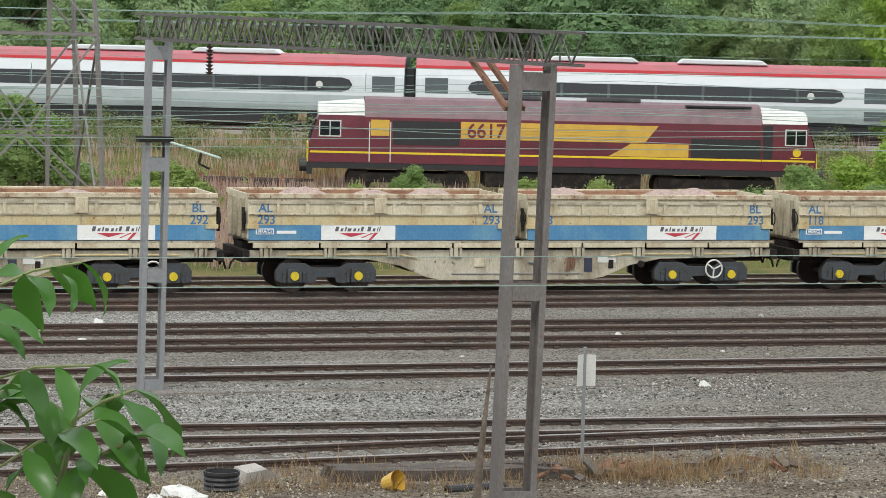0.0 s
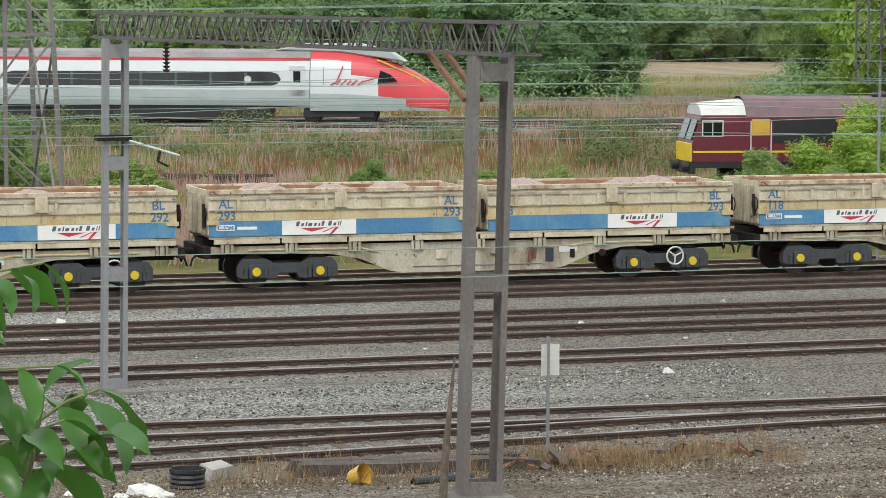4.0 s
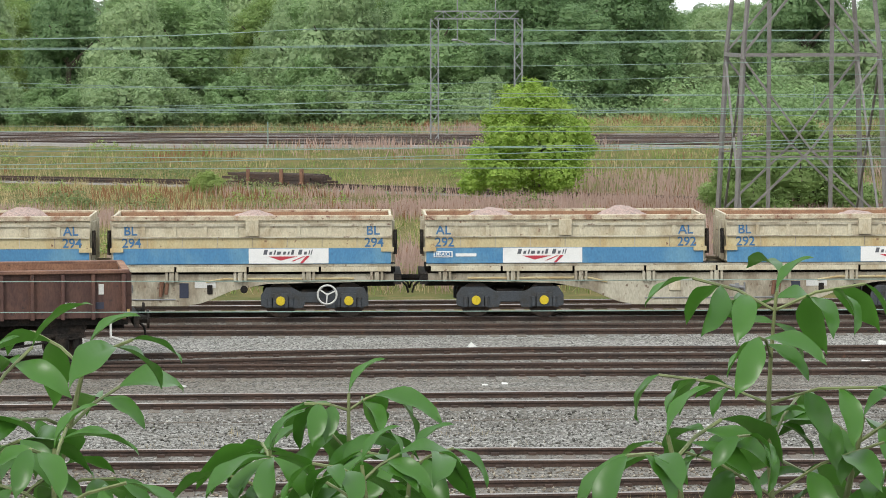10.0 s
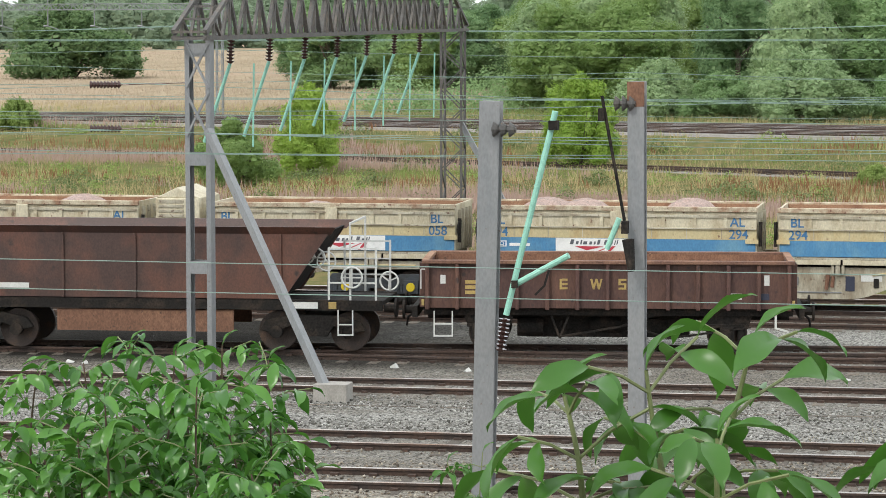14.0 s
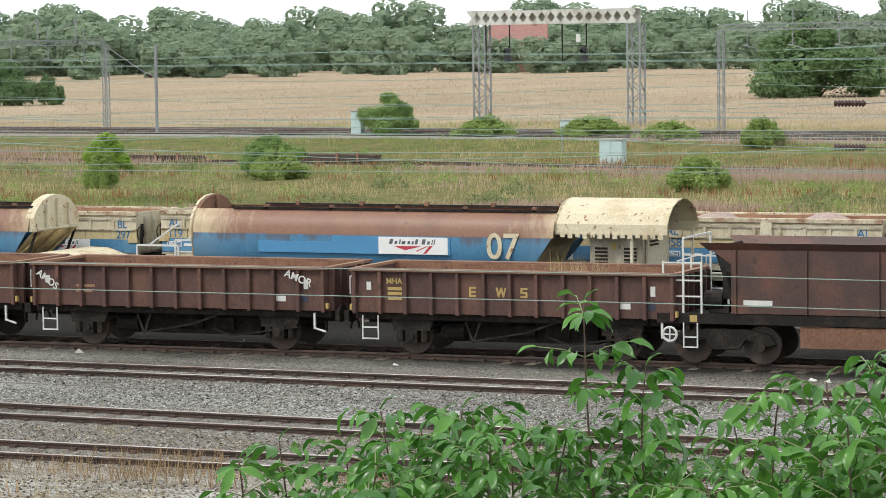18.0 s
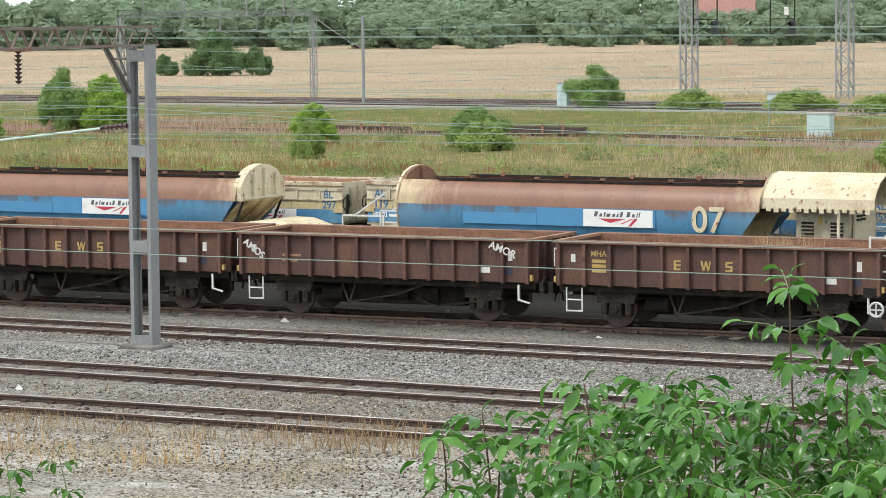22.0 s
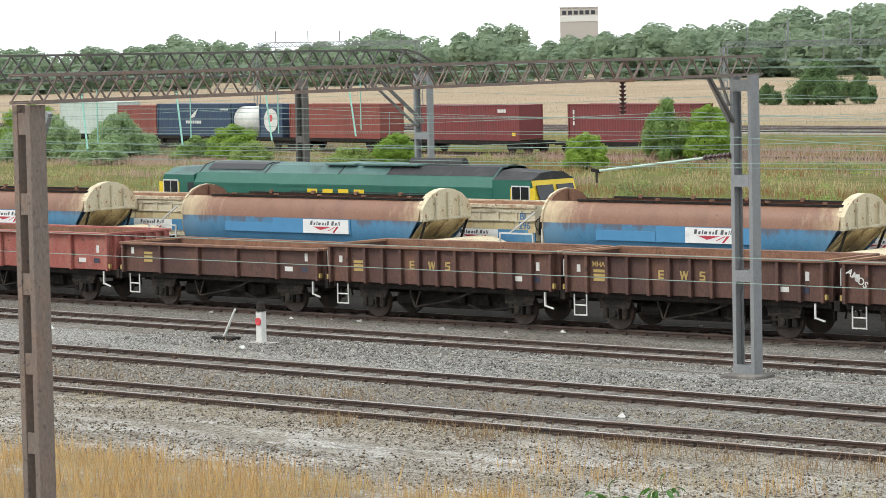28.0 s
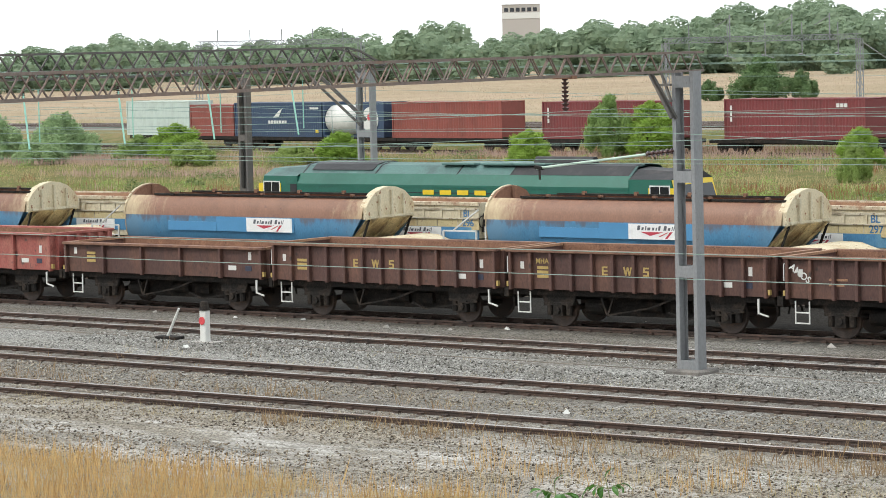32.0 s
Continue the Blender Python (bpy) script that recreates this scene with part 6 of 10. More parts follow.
# ---------------------------------------------------------------- silver and red express train
def coach(driving=False, grey=False):
    L = 11.5
    root = thing("express_coach", "silver express coach with red roof line and dark windows", "railway coach", "express train")
    sec = [(-1.28, 0.84), (-1.36, 1.1), (-1.36, 1.6), (-1.30, 2.5), (-1.12, 3.1), (-0.85, 3.4), (-0.4, 3.54), (0.4, 3.54), (0.85, 3.4), (1.12, 3.1), (1.30, 2.5), (1.36, 1.6), (1.36, 1.1), (1.28, 0.84)]
    xe = L if not driving else 6.0
    for s in (-1, 1):
        q = [(s * -y, z) for y, z in sec[:3]]
        part("lower_side", Geo().sheet(q, -L, xe).sheet([(y * 0.97, z) for y, z in q][::-1], -L, xe), M_SILVERLOW, root, "grey-green lower body side")
        q = [(s * -y, z) for y, z in sec[2:5]]
        part("body_side", Geo().sheet(q, -L, xe).sheet([(y * 0.97, z) for y, z in q][::-1], -L, xe), M_SILVER, root, "silver body side")
    q = sec[4:10]
    part("roof", Geo().sheet(q, -L, xe).sheet([(y * 0.97, z - 0.04) for y, z in q][::-1], -L, xe), M_GREYROOF if grey else M_TRAINROOF, root, "dusty grey roof" if grey else "dull red roof")
    for s in (-1, 1):
        part("red_line", Geo().box(-L, xe, s * 1.14 - 0.03, s * 1.14 + 0.03, 3.0, 3.14), M_TRAINRED, root, "red cantrail line")
    part("floor", Geo().box(-L, xe, -1.2, 1.2, 0.72, 0.92), M_BLACK, root)
    for x in (-L, xe):
        part("coach_end", Geo().prism(sec, x - 0.02, x + 0.02, "x"), M_TRAINGREY, root)
    for s in (-1, 1):
        g = Geo()
        a, b = (-9.0, 9.0) if not driving else (-9.0, 4.6)
        n = 10
        pts = [(a + 0.5, 1.78), (b - 0.5, 1.78), (b - 0.15, 1.9), (b, 2.1), (b - 0.15, 2.36), (b - 0.5, 2.46), (a + 0.5, 2.46), (a + 0.15, 2.36), (a, 2.1), (a + 0.15, 1.9)]
        lean = lambda z: 1.365 - 0.067 * (z - 1.6)
        m = len(pts)
        g.add([(x, s * (lean(z) - 0.01), z) for x, z in pts] + [(x, s * (lean(z) + 0.012), z) for x, z in pts], [tuple(range(m)), tuple(range(2 * m - 1, m - 1, -1))] + [(i, (i + 1) % m, (i + 1) % m + m, i + m) for i in range(m)])
        win = part("window_band", g, M_GLASS, root, "continuous dark window band")
        for i in range(1, 8):
            x = a + (b - a) * i / 8
            part("window_post", Geo().box(x - 0.07, x + 0.07, min(s * 1.33, s * 1.372), max(s * 1.33, s * 1.372), 1.82, 2.42), M_TRAINGREY, win)
        part("round_label", Geo().tube((a + 0.9 if s > 0 else b - 1.6, s * 1.33, 2.1), (a + 0.9 if s > 0 else b - 1.6, s * 1.375, 2.1), 0.17, n=14), M_OFFWHITE, root)
        for x in ((-10.5, 10.5) if not driving else (-10.5,)):
            part("door", Geo().add([(x - 0.55, s * 1.375, 1.0), (x + 0.55, s * 1.375, 1.0), (x + 0.55, s * 1.32, 2.55), (x - 0.55, s * 1.32, 2.55), (x - 0.55, s * 1.3, 1.0), (x + 0.55, s * 1.3, 1.0), (x + 0.55, s * 1.25, 2.55), (x - 0.55, s * 1.25, 2.55)],
                                    [(0, 1, 2, 3), (4, 7, 6, 5), (0, 4, 5, 1), (3, 2, 6, 7), (0, 3, 7, 4), (1, 5, 6, 2)]), M_TRAINGREY, root, "dark grey passenger door")
    part("underframe", Geo().box(-6.3, 6.0 if not driving else 4, -1.15, 1.15, 0.25, 0.74), M_BLACK, root)
    for bx in (-8.5, 8.5 if not driving else 7.4):
        bg = part("bogie", Geo().box(bx - 1.7, bx + 1.7, -1.1, 1.1, 0.3, 0.7), M_BLACK, root)
        for ax in (-1.35, 1.35):
            part("wheelset", Geo().tube((bx + ax, -0.83, 0.43), (bx + ax, -0.7, 0.43), 0.43, n=18).tube((bx + ax, 0.7, 0.43), (bx + ax, 0.83, 0.43), 0.43, n=18).tube((bx + ax, -0.8, 0.43), (bx + ax, 0.8, 0.43), 0.07, n=8), M_WHEEL, bg)
    if not driving:
        for x in (-3.0, 3.2):
            part("roof_pod", Geo().prism([(x - 2.2, 3.5), (x + 2.2, 3.5), (x + 1.9, 3.72), (x - 1.9, 3.72)], -0.8, 0.8), M_SILVER, root, "silver roof equipment pod", bevel=0.04)
        part("gangway", Geo().box(L + 0.03, L + 0.4, -0.6, 0.6, 0.7, 3.0), M_BLACK, root)
    else:
        # tapering nose
        g = Geo()
        rings = []
        n = len(sec)
        for k in range(11):
            u = k / 10
            x = 6.0 + 6.6 * u
            top = 3.54 - 2.1 * u ** 2.4
            wid = 1.0 - 0.42 * u ** 2.6
            rings.append([(x, y * wid, 0.6 + (z - 0.84) * (top - 0.6) / 2.7) for y, z in sec])
        for r in rings:
            g.v += r
        silver, redp, glassp, low = 0, 1, 2, 3
        for k in range(10):
            for i in range(n - 1):
                g.f.append((k * n + i, k * n + i + 1, (k + 1) * n + i + 1, (k + 1) * n + i))
                zone = low if i in (0, 1, 11, 12) else silver
                if i in (4, 5, 6, 7, 8):
                    zone = redp
                if i in (3, 9) and k >= 3:
                    zone = redp
                if i in (2, 10) and k >= 5:
                    zone = redp
                if i in (1, 11) and k >= 7:
                    zone = redp
                g.mi.append(zone)
        g.f.append(tuple(10 * n + i for i in range(n)))
        g.mi.append(redp)
        part("nose", g, [M_SILVER, M_TRAINRED, M_GLASS, M_SILVERLOW], root, "tapered silver and red nose", smooth=True)
        part("nose_fairing", Geo().prism([(4.2, 3.5), (5.6, 3.82), (8.3, 3.84), (9.8, 3.5), (10.6, 2.95), (9.6, 3.1), (7.5, 3.4)], -0.75, 0.75), M_SILVERLOW, root, "grey roof fairing", bevel=0.06)
        for s in (-1, 1):
            part("cab_side_window", Geo().prism([(9.25, 1.9), (10.2, 2.05), (9.9, 2.35), (9.4, 2.55)], min(s * 1.0, s * 1.27), max(s * 1.0, s * 1.27)), M_GLASS, root)
            part("yellow_edge", Geo().beam((9.2, s * 0.98, 3.08), (11.2, s * 0.74, 2.2), 0.07).beam((11.2, s * 0.74, 2.2), (12.3, s * 0.66, 1.4), 0.07), M_YEL66, root)
            part("cab_door", Geo().box(5.0, 5.75, min(s * 1.3, s * 1.36), max(s * 1.3, s * 1.36), 1.3, 2.75), M_SILVER, root)
            part("door_window", Geo().box(5.2, 5.55, min(s * 1.34, s * 1.368), max(s * 1.34, s * 1.368), 1.95, 2.5), M_GLASS, root)
        g = Geo()
        for a, b in (((7.0, 1.85), (7.3, 2.0)), ((7.3, 2.0), (7.6, 2.75)), ((7.3, 1.85), (7.5, 2.15)), ((7.5, 1.85), (7.8, 2.12)), ((7.8, 1.85), (8.0, 2.1)), ((8.0, 1.85), (8.3, 2.1)), ((8.3, 1.85), (8.6, 2.05)), ((8.5, 2.0), (9.1, 2.15))):
            g.beam((a[0], -1.375 + 0.06 * (a[1] - 1.6), a[1]), (b[0], -1.375 + 0.06 * (b[1] - 1.6), b[1]), 0.02, 0.06)
        part("red_script", g, M_TRAINRED, root, "red painted script strokes")
    return root


LEAD = coach(True, True)
COACHES = [coach(False, True), coach()]
for k in range(4):
    COACHES.append(copy_thing(COACHES[1], Matrix.Identity(4)))


# ---------------------------------------------------------------- container train
def container(length, height, material, label, tank=False, marks="tall"):
    root = thing("shipping_container", label, "container", "container train")
    h = length / 2
    w = 1.22
    if tank:
        part("blue_end_frame", Geo().box(-h, h, -w, -w + 0.1, 0, 0.15).box(-h, h, w - 0.1, w, 0, 0.15).box(-h, -h + 0.15, -w, w, 0, height).box(h - 0.15, h, -w, w, 0, height).box(h * 0.1, h * 0.1 + 0.12, -w, w, 0, height), M_BOXBLUE, root)
        part("tank", Geo().tube((-h + 0.2, 0, height / 2), (0.05, 0, height / 2), 1.15, n=24), M_OFFWHITE, root, "white tank barrel", smooth=True)
        part("blue_side", Geo().box(h * 0.1 + 0.12, h - 0.16, -w + 0.05, w - 0.05, 0.15, height - 0.02), M_BOXBLUE, root)
        part("round_emblem", Geo().tube((h * 0.55, -w + 0.05, height / 2), (h * 0.55, -w - 0.01, height / 2), 0.98, n=24), M_OFFWHITE, root, "white round emblem")
        part("emblem_centre", Geo().tube((h * 0.55, -w - 0.012, height / 2 + 0.2), (h * 0.55, -w - 0.02, height / 2 + 0.2), 0.3, n=12), M_LAMPRED, root)
        return root
    part("frame", Geo().box(-h, h, -w, -w + 0.08, 0, 0.16).box(-h, h, -w, -w + 0.08, height - 0.1, height).box(-h, h, w - 0.08, w, 0, 0.16).box(-h, h, w - 0.08, w, height - 0.1, height).box(-h, -h + 0.12, -w - 0.004, -w + 0.1, 0, height).box(h - 0.12, h, -w - 0.004, -w + 0.1, 0, height).box(-h, -h + 0.12, w - 0.1, w, 0, height).box(h - 0.12, h, w - 0.1, w, 0, height), material, root)
    n = int(length / 0.28)
    for s in (-1, 1):
        g = Geo()
        st = (length - 0.24) / n
        prof = []
        for i in range(n):
            x = -h + 0.12 + i * st
            prof += [(x, 0.05), (x + st * 0.3, 0.05), (x + st * 0.5, 0.015), (x + st * 0.8, 0.015)]
        prof.append((h - 0.12, 0.05))
        m = len(prof)
        g.add([(x, s * (w - d), 0.15) for x, d in prof] + [(x, s * (w - d), height - 0.09) for x, d in prof], [(i, i + 1, i + 1 + m, i + m) for i in range(m - 1)])
        part("corrugated_side", g, material, root, "corrugated steel side")
    part("top", Geo().box(-h + 0.02, h - 0.02, -w + 0.06, w - 0.06, height - 0.06, height - 0.02), material, root)
    for x in (-h + 0.06, h - 0.06):
        part("end_panel", Geo().box(x - 0.03, x + 0.03, -w + 0.1, w - 0.1, 0.1, height - 0.08), material, root)
    if marks:
        g = Geo()
        if marks == "tall":
            for i in range(3):
                g.box(-h + 0.55, -h + 0.7, -w - 0.012, -w + 0.02, height - 0.75 - 0.4 * i, height - 0.45 - 0.4 * i)
            for i in range(3):
                g.box(h - 2.4 + 0.33 * i, h - 2.15 + 0.33 * i, -w - 0.012, -w + 0.02, height - 0.6, height - 0.35)
        else:
            for i in range(7):
                g.box(-1.2 + 0.36 * i, -0.95 + 0.36 * i, -w - 0.012, -w + 0.02, 1.05, 1.3)
            g.prism([(-0.6, 1.5), (0.2, 1.6), (0.7, 2.3), (0.1, 2.0)], -w - 0.012, -w + 0.02)
            g.box(h - 1.5, h - 0.4, -w - 0.012, -w + 0.02, height - 0.55, height - 0.4)
        part("marks", g, M_OFFWHITE, root, "white lettering bars")
        part("yellow_label", Geo().box(h - 0.8, h - 0.45, -w - 0.014, -w + 0.02, 0.35, 0.6), M_YEL66, root)
    return root


def flat_wagon(length):
    h = length / 2
    root = thing("container_flat_wagon", "low dark container flat wagon", "railway wagon", "container train")
    for y in (-1.1, 1.1):
        part("side_beam", Geo().box(-h + 0.2, h - 0.2, y - 0.1, y + 0.1, 0.72, 0.98), M_UNDER, root)
    part("centre_beam", Geo().box(-h + 0.2, h - 0.2, -0.3, 0.3, 0.6, 0.96), M_UNDER, root)
    for x in (-h + 0.1, h - 0.1):
        part("end_beam", Geo().box(x - 0.099, x + 0.099, -1.2, 1.2, 0.7, 0.97), M_UNDER, root)
    for bx in (-h + 1.8, h - 1.8):
        part("bogie", Geo().box(bx - 1.2, bx + 1.2, -1.05, 1.05, 0.35, 0.68), M_UNDER, root)
        for ax in (-0.9, 0.9):
            part("wheelset", Geo().tube((bx + ax, -0.84, 0.46), (bx + ax, -0.7, 0.46), 0.46, n=16).tube((bx + ax, 0.7, 0.46), (bx + ax, 0.84, 0.46), 0.46, n=16).tube((bx + ax, -0.8, 0.46), (bx + ax, 0.8, 0.46), 0.07, n=8), M_WHEEL, root)
    return root


# middle of each load at 30 s, its length
CONTAINERS = [
    (-119.35, container(12.19, 2.75, M_BOXRED, "dark red corrugated shipping container with white marks")),
    (-136.55, container(12.19, 2.7, M_BOXRED, "dark red corrugated shipping container with white marks")),
    (-152.80, container(12.19, 2.75, M_BOXBROWN, "brick red corrugated shipping container", marks="")),
    (-163.51, container(7.52, 2.75, M_BOXBLUE, "white tank container with blue frame and round emblem", True)),
    (-173.12, container(11.68, 2.75, M_BOXBLUE, "navy blue container with white winged marks", marks="wing")),
    (-182.14, container(6.33, 2.6, M_BOXBROWN, "short brick red shipping container", marks="")),
    (-190.18, container(9.72, 2.9, M_BOXGREY, "pale green-grey shipping container", marks="")),
]
FLATS = [(-119.35, flat_wagon(15.0)), (-136.55, flat_wagon(15.0)), (-152.80, flat_wagon(14.0)), (-168.31, flat_wagon(20.2)), (-186.16, flat_wagon(17.1))]


# ---------------------------------------------------------------- overhead line steelwork
def channel_mast(x, y, z0, z1, wide, name="overhead_mast", label="grey steel twin-leg overhead line mast", lean=0.0, material=None, every=2.0, deep=0.32, foot=True):
    """Two upright channels tied by flat battens."""
    material = material or M_GALV
    root = thing(name, label, "mast", "overhead line masts", at=pose(x, y, z0, 0, lean, 0))
    h = z1 - z0
    leg = 0.1
    for s in (-1, 1):
        a, b = s * wide / 2, s * (wide / 2 - leg)
        g = Geo().prism([(a, -deep / 2), (b, -deep / 2), (b, -deep / 2 + 0.02), (a - s * 0.02, -deep / 2 + 0.02), (a - s * 0.02, deep / 2 - 0.02), (b, deep / 2 - 0.02), (b, deep / 2), (a, deep / 2)], 0, h, "z")
        part("leg", g, material, root)
    n = max(2, round(h / every))
    for i in range(n):
        z = 0.25 + i * (h - 0.5) / (n - 1)
        for ya in (-deep / 2 - 0.005, deep / 2 - 0.02):
            part("batten", Geo().box(-wide / 2 + leg + 0.002, wide / 2 - leg - 0.002, ya, ya + 0.025, z - 0.14, z + 0.14), material, root)
    if foot:
        part("footing", Geo().box(-wide / 2 - 0.2, wide / 2 + 0.2, -0.42, 0.42, -0.12, 0.17), M_FOOT, root, "dark oil-stained concrete mast footing", bevel=0.04)
    return root


def lattice_mast(x, y, z0, z1, wide, name="lattice_mast", label="grey lattice steel mast", material=None, step=0.5, bar=0.035, top=None):
    """Four angle legs with zigzag bracing; top: its width at the head."""
    material = material or M_GALV
    root = thing(name, label, "mast", "overhead line masts", at=pose(x, y, z0))
    h = z1 - z0
    top = top or wide
    for sx in (-1, 1):
        for sy in (-1, 1):
            part("leg", Geo().beam((sx * wide / 2, sy * wide / 2, 0), (sx * top / 2, sy * top / 2, h), bar * 2), material, root)
    n = max(2, round(h / step))
    g = Geo()
    for i in range(n):
        za, zb = h * i / n, h * (i + 1) / n
        wa, wb = wide + (top - wide) * i / n, wide + (top - wide) * (i + 1) / n
        s = 1 if i % 2 else -1
        for q in (-1, 1):
            g.beam((s * wa / 2, q * wa / 2, za), (-s * wb / 2, q * wb / 2, zb), bar)
            g.beam((q * wa / 2, s * wa / 2, za), (q * wb / 2, -s * wb / 2, zb), bar)
    tagged(part("bracing", g, material, root), kind="stuff")
    return root


def truss_beam(a, b, high, wide, label, material=None, step=0.6, bar=0.05, name="gantry_beam", hang=0.0, chord=0.09, slope=0.0, plain=False):
    """A box truss from a to b (lower chord middle). slope: length over which the ends taper."""
    material = material or M_DARKSTEEL
    root = thing(name, label, "gantry beam", "overhead line masts")
    a, b = Vector(a), Vector(b)
    d = b - a
    L = d.length
    d.normalize()
    side = Vector((-d.y, d.x, 0)).normalized() * (wide / 2)
    up = Vector((0, 0, high))
    n = max(4, round(L / step))

    def pt(k, s, t):
        u = k / n
        hh = up
        if slope and t:
            e = min(u, 1 - u) * L
            hh = up * min(1, 0.15 + e / slope)
        return a + d * (L * u) + side * s + hh * t

    for s in (-1, 1):
        part("lower_chord", Geo().beam(pt(0, s, 0), pt(n, s, 0), chord), material, root)
        g = Geo()
        for k in range(n):
            if slope:
                g.beam(pt(k, s, 1), pt(k + 1, s, 1), chord)
        if not slope:
            g.beam(pt(0, s, 1), pt(n, s, 1), chord)
        part("upper_chord", g, material, root)
        g = Geo()
        for k in range(n):
            if k % 2 == 0 or not plain:
                g.beam(pt(k, s, 0), pt(k + 1, s, 1) if k % 2 == 0 else pt(k, s, 1), bar)
            if k % 2:
                g.beam(pt(k, s, 1), pt(k + 1, s, 0), bar)
        part("web_bracing", g, material, root)
    g = Geo()
    for k in range(n + 1):
        for t in (0, 1):
            g.beam(pt(k, -1, t), pt(k, 1, t), bar * 0.8)
    part("cross_bracing", g, material, root)
    return root


def insulator(g, p, q, r=0.085, n=9):
    """A ribbed insulator."""
    p, q = Vector(p), Vector(q)
    g.tube(p, q, r * 0.35, n=8)
    for i in range(n):
        c = p.lerp(q, (i + 0.5) / n)
        d = (q - p).normalized() * ((q - p).length / n * 0.3)
        g.tube(c - d, c + d, r, r * 0.55, 10)
    return g


def insulator_thing(p, q, label, r=0.085, n=9, name="insulator"):
    return thing(name, label, "insulator", "insulators", geo=insulator(Geo(), p, q, r, n), mats=M_INSUL)


def arm(p, q, label="mint green registration arm tube", r=0.035, name="registration_arm", material=None):
    return thing(name, label, "registration arm", geo=Geo().tube(p, q, r, n=8), mats=material or M_MINT)


M_RUSTSTEEL = mat("rust_brown_gantry_steel", (0.16, 0.125, 0.105), 0.7, 0.1, 0.2, 2.0, (0.20, 0.13, 0.095), 0.4, 30, 0.15, 0.4, (0.10, 0.08, 0.07), 0.3)
# gantry by the white sign
channel_mast(11.95, 58.4, -0.2, 7.05, 0.5, lean=0.6)
channel_mast(14.9, 44.0, -0.2, 6.95, 0.66, lean=1.4, every=2.1, deep=0.4, material=mat("brown_grey_mast_steel", (0.15, 0.135, 0.125), 0.6, 0.2, 0.18, 2.0, (0.20, 0.19, 0.18), 0.4, 30, 0.1, 0.4, (0.17, 0.09, 0.06), 0.2))
truss_beam((11.95, 59.3, 7.07), (15.25, 42.8, 6.98), 0.5, 0.5, "dark weathered lattice gantry beam over the yard", step=0.36, bar=0.024, chord=0.05)
thing("gantry_knee_brace", "rusty gantry knee brace", "brace", geo=Geo().beam((14.9, 45.8, 7.0), (14.98, 44.2, 6.25), 0.08).beam((14.55, 45.6, 7.0), (14.72, 44.2, 6.25), 0.08), mats=M_RUST)
arm((12.1, 58.2, 5.05), (13.15, 57.6, 4.72), "pale green registration arm tube", r=0.025, material=M_ARMPALE)
thing("arm_clamp", "dark steel clamp on the mast arm", "clamp", geo=Geo().box(11.6, 12.3, 58.1, 58.5, 5.0, 5.12).beam((12.8, 57.8, 4.82), (12.75, 57.8, 4.6), 0.05).beam((12.75, 57.8, 4.6), (12.95, 57.7, 4.5), 0.04), mats=M_UNDER)
insulator_thing((12.58, 56.2, 7.07), (12.58, 56.2, 6.42), "brown ribbed insulator hanging from the gantry")
# steel mast with a lattice behind the wagons
channel_mast(43.8, 86.5, -0.6, 7.9, 0.75, material=M_DARKSTEEL)
truss_beam((43.8, 87.2, 7.2), (46.0, 66, 7.3), 0.9, 0.8, "dark lattice gantry beam beside the trees", step=0.8, bar=0.06)
lattice_mast(42.7, 86.3, 5.2, 8.0, 0.9, name="lattice_cage", label="dark lattice cage beside the mast head", material=M_DARKSTEEL, step=0.45, bar=0.03)
thing("gantry_knee_brace", "dark gantry knee brace", "brace", geo=Geo().beam((44.0, 86.5, 5.6), (44.3, 83.5, 7.2), 0.12).beam((43.6, 86.5, 5.2), (43.9, 83.0, 7.2), 0.12), mats=M_DARKSTEEL)
for sx in (-1,):
    thing("signal_post", "slender grey tubular post beside the mast", "post", geo=Geo().tube((43.8 + sx * 0.9, 86.3, -0.6), (43.8 + sx * 0.9, 86.3, 6.0), 0.05, n=8), mats=M_GALV)
thing("mast_arm", "short cross arm with small clamps", "cross arm", geo=Geo().beam((42.9, 86.3, 4.95), (44.9, 86.3, 4.95), 0.06).beam((44.6, 86.3, 4.95), (44.6, 86.3, 5.3), 0.05), mats=M_DARKSTEEL)
# electricity tower
tower = thing("electricity_tower", "grey lattice electricity tower with splayed legs", "pylon", at=pose(17.0, 108.0, 0.0))
for sx in (-1, 1):
    for sy in (-1, 1):
        part("leg", Geo().beam((sx * 2.75, sy * 2.6, 0.0), (sx * 2.45, sy * 2.3, 7.0), 0.14).beam((sx * 2.45, sy * 2.3, 7.0), (sx * 1.6, sy * 1.5, 16.0), 0.12), M_TOWER, tower)
for sy in (-1, 1):
    y = sy * 2.35
    part("tie", Geo().beam((-2.5, y, 6.6), (2.5, y, 6.6), 0.075), M_TOWER, tower)
    part("tie", Geo().beam((-2.65, y, 2.95), (2.65, y, 2.95), 0.06), M_TOWER, tower)
    part("brace", Geo().beam((-2.5, y, 6.5), (0, y, 3.2), 0.075).beam((0, y, 3.2), (2.7, y, 0.6), 0.08), M_TOWER, tower)
    part("brace", Geo().beam((2.5, y, 6.5), (0, y, 3.2), 0.075).beam((0, y, 3.2), (-2.7, y, 0.6), 0.08), M_TOWER, tower)
    part("brace", Geo().beam((-2.45, y, 6.7), (1.9, y * 0.8, 12), 0.075), M_TOWER, tower)
    part("brace", Geo().beam((2.45, y, 6.7), (-1.9, y * 0.8, 12), 0.075), M_TOWER, tower)
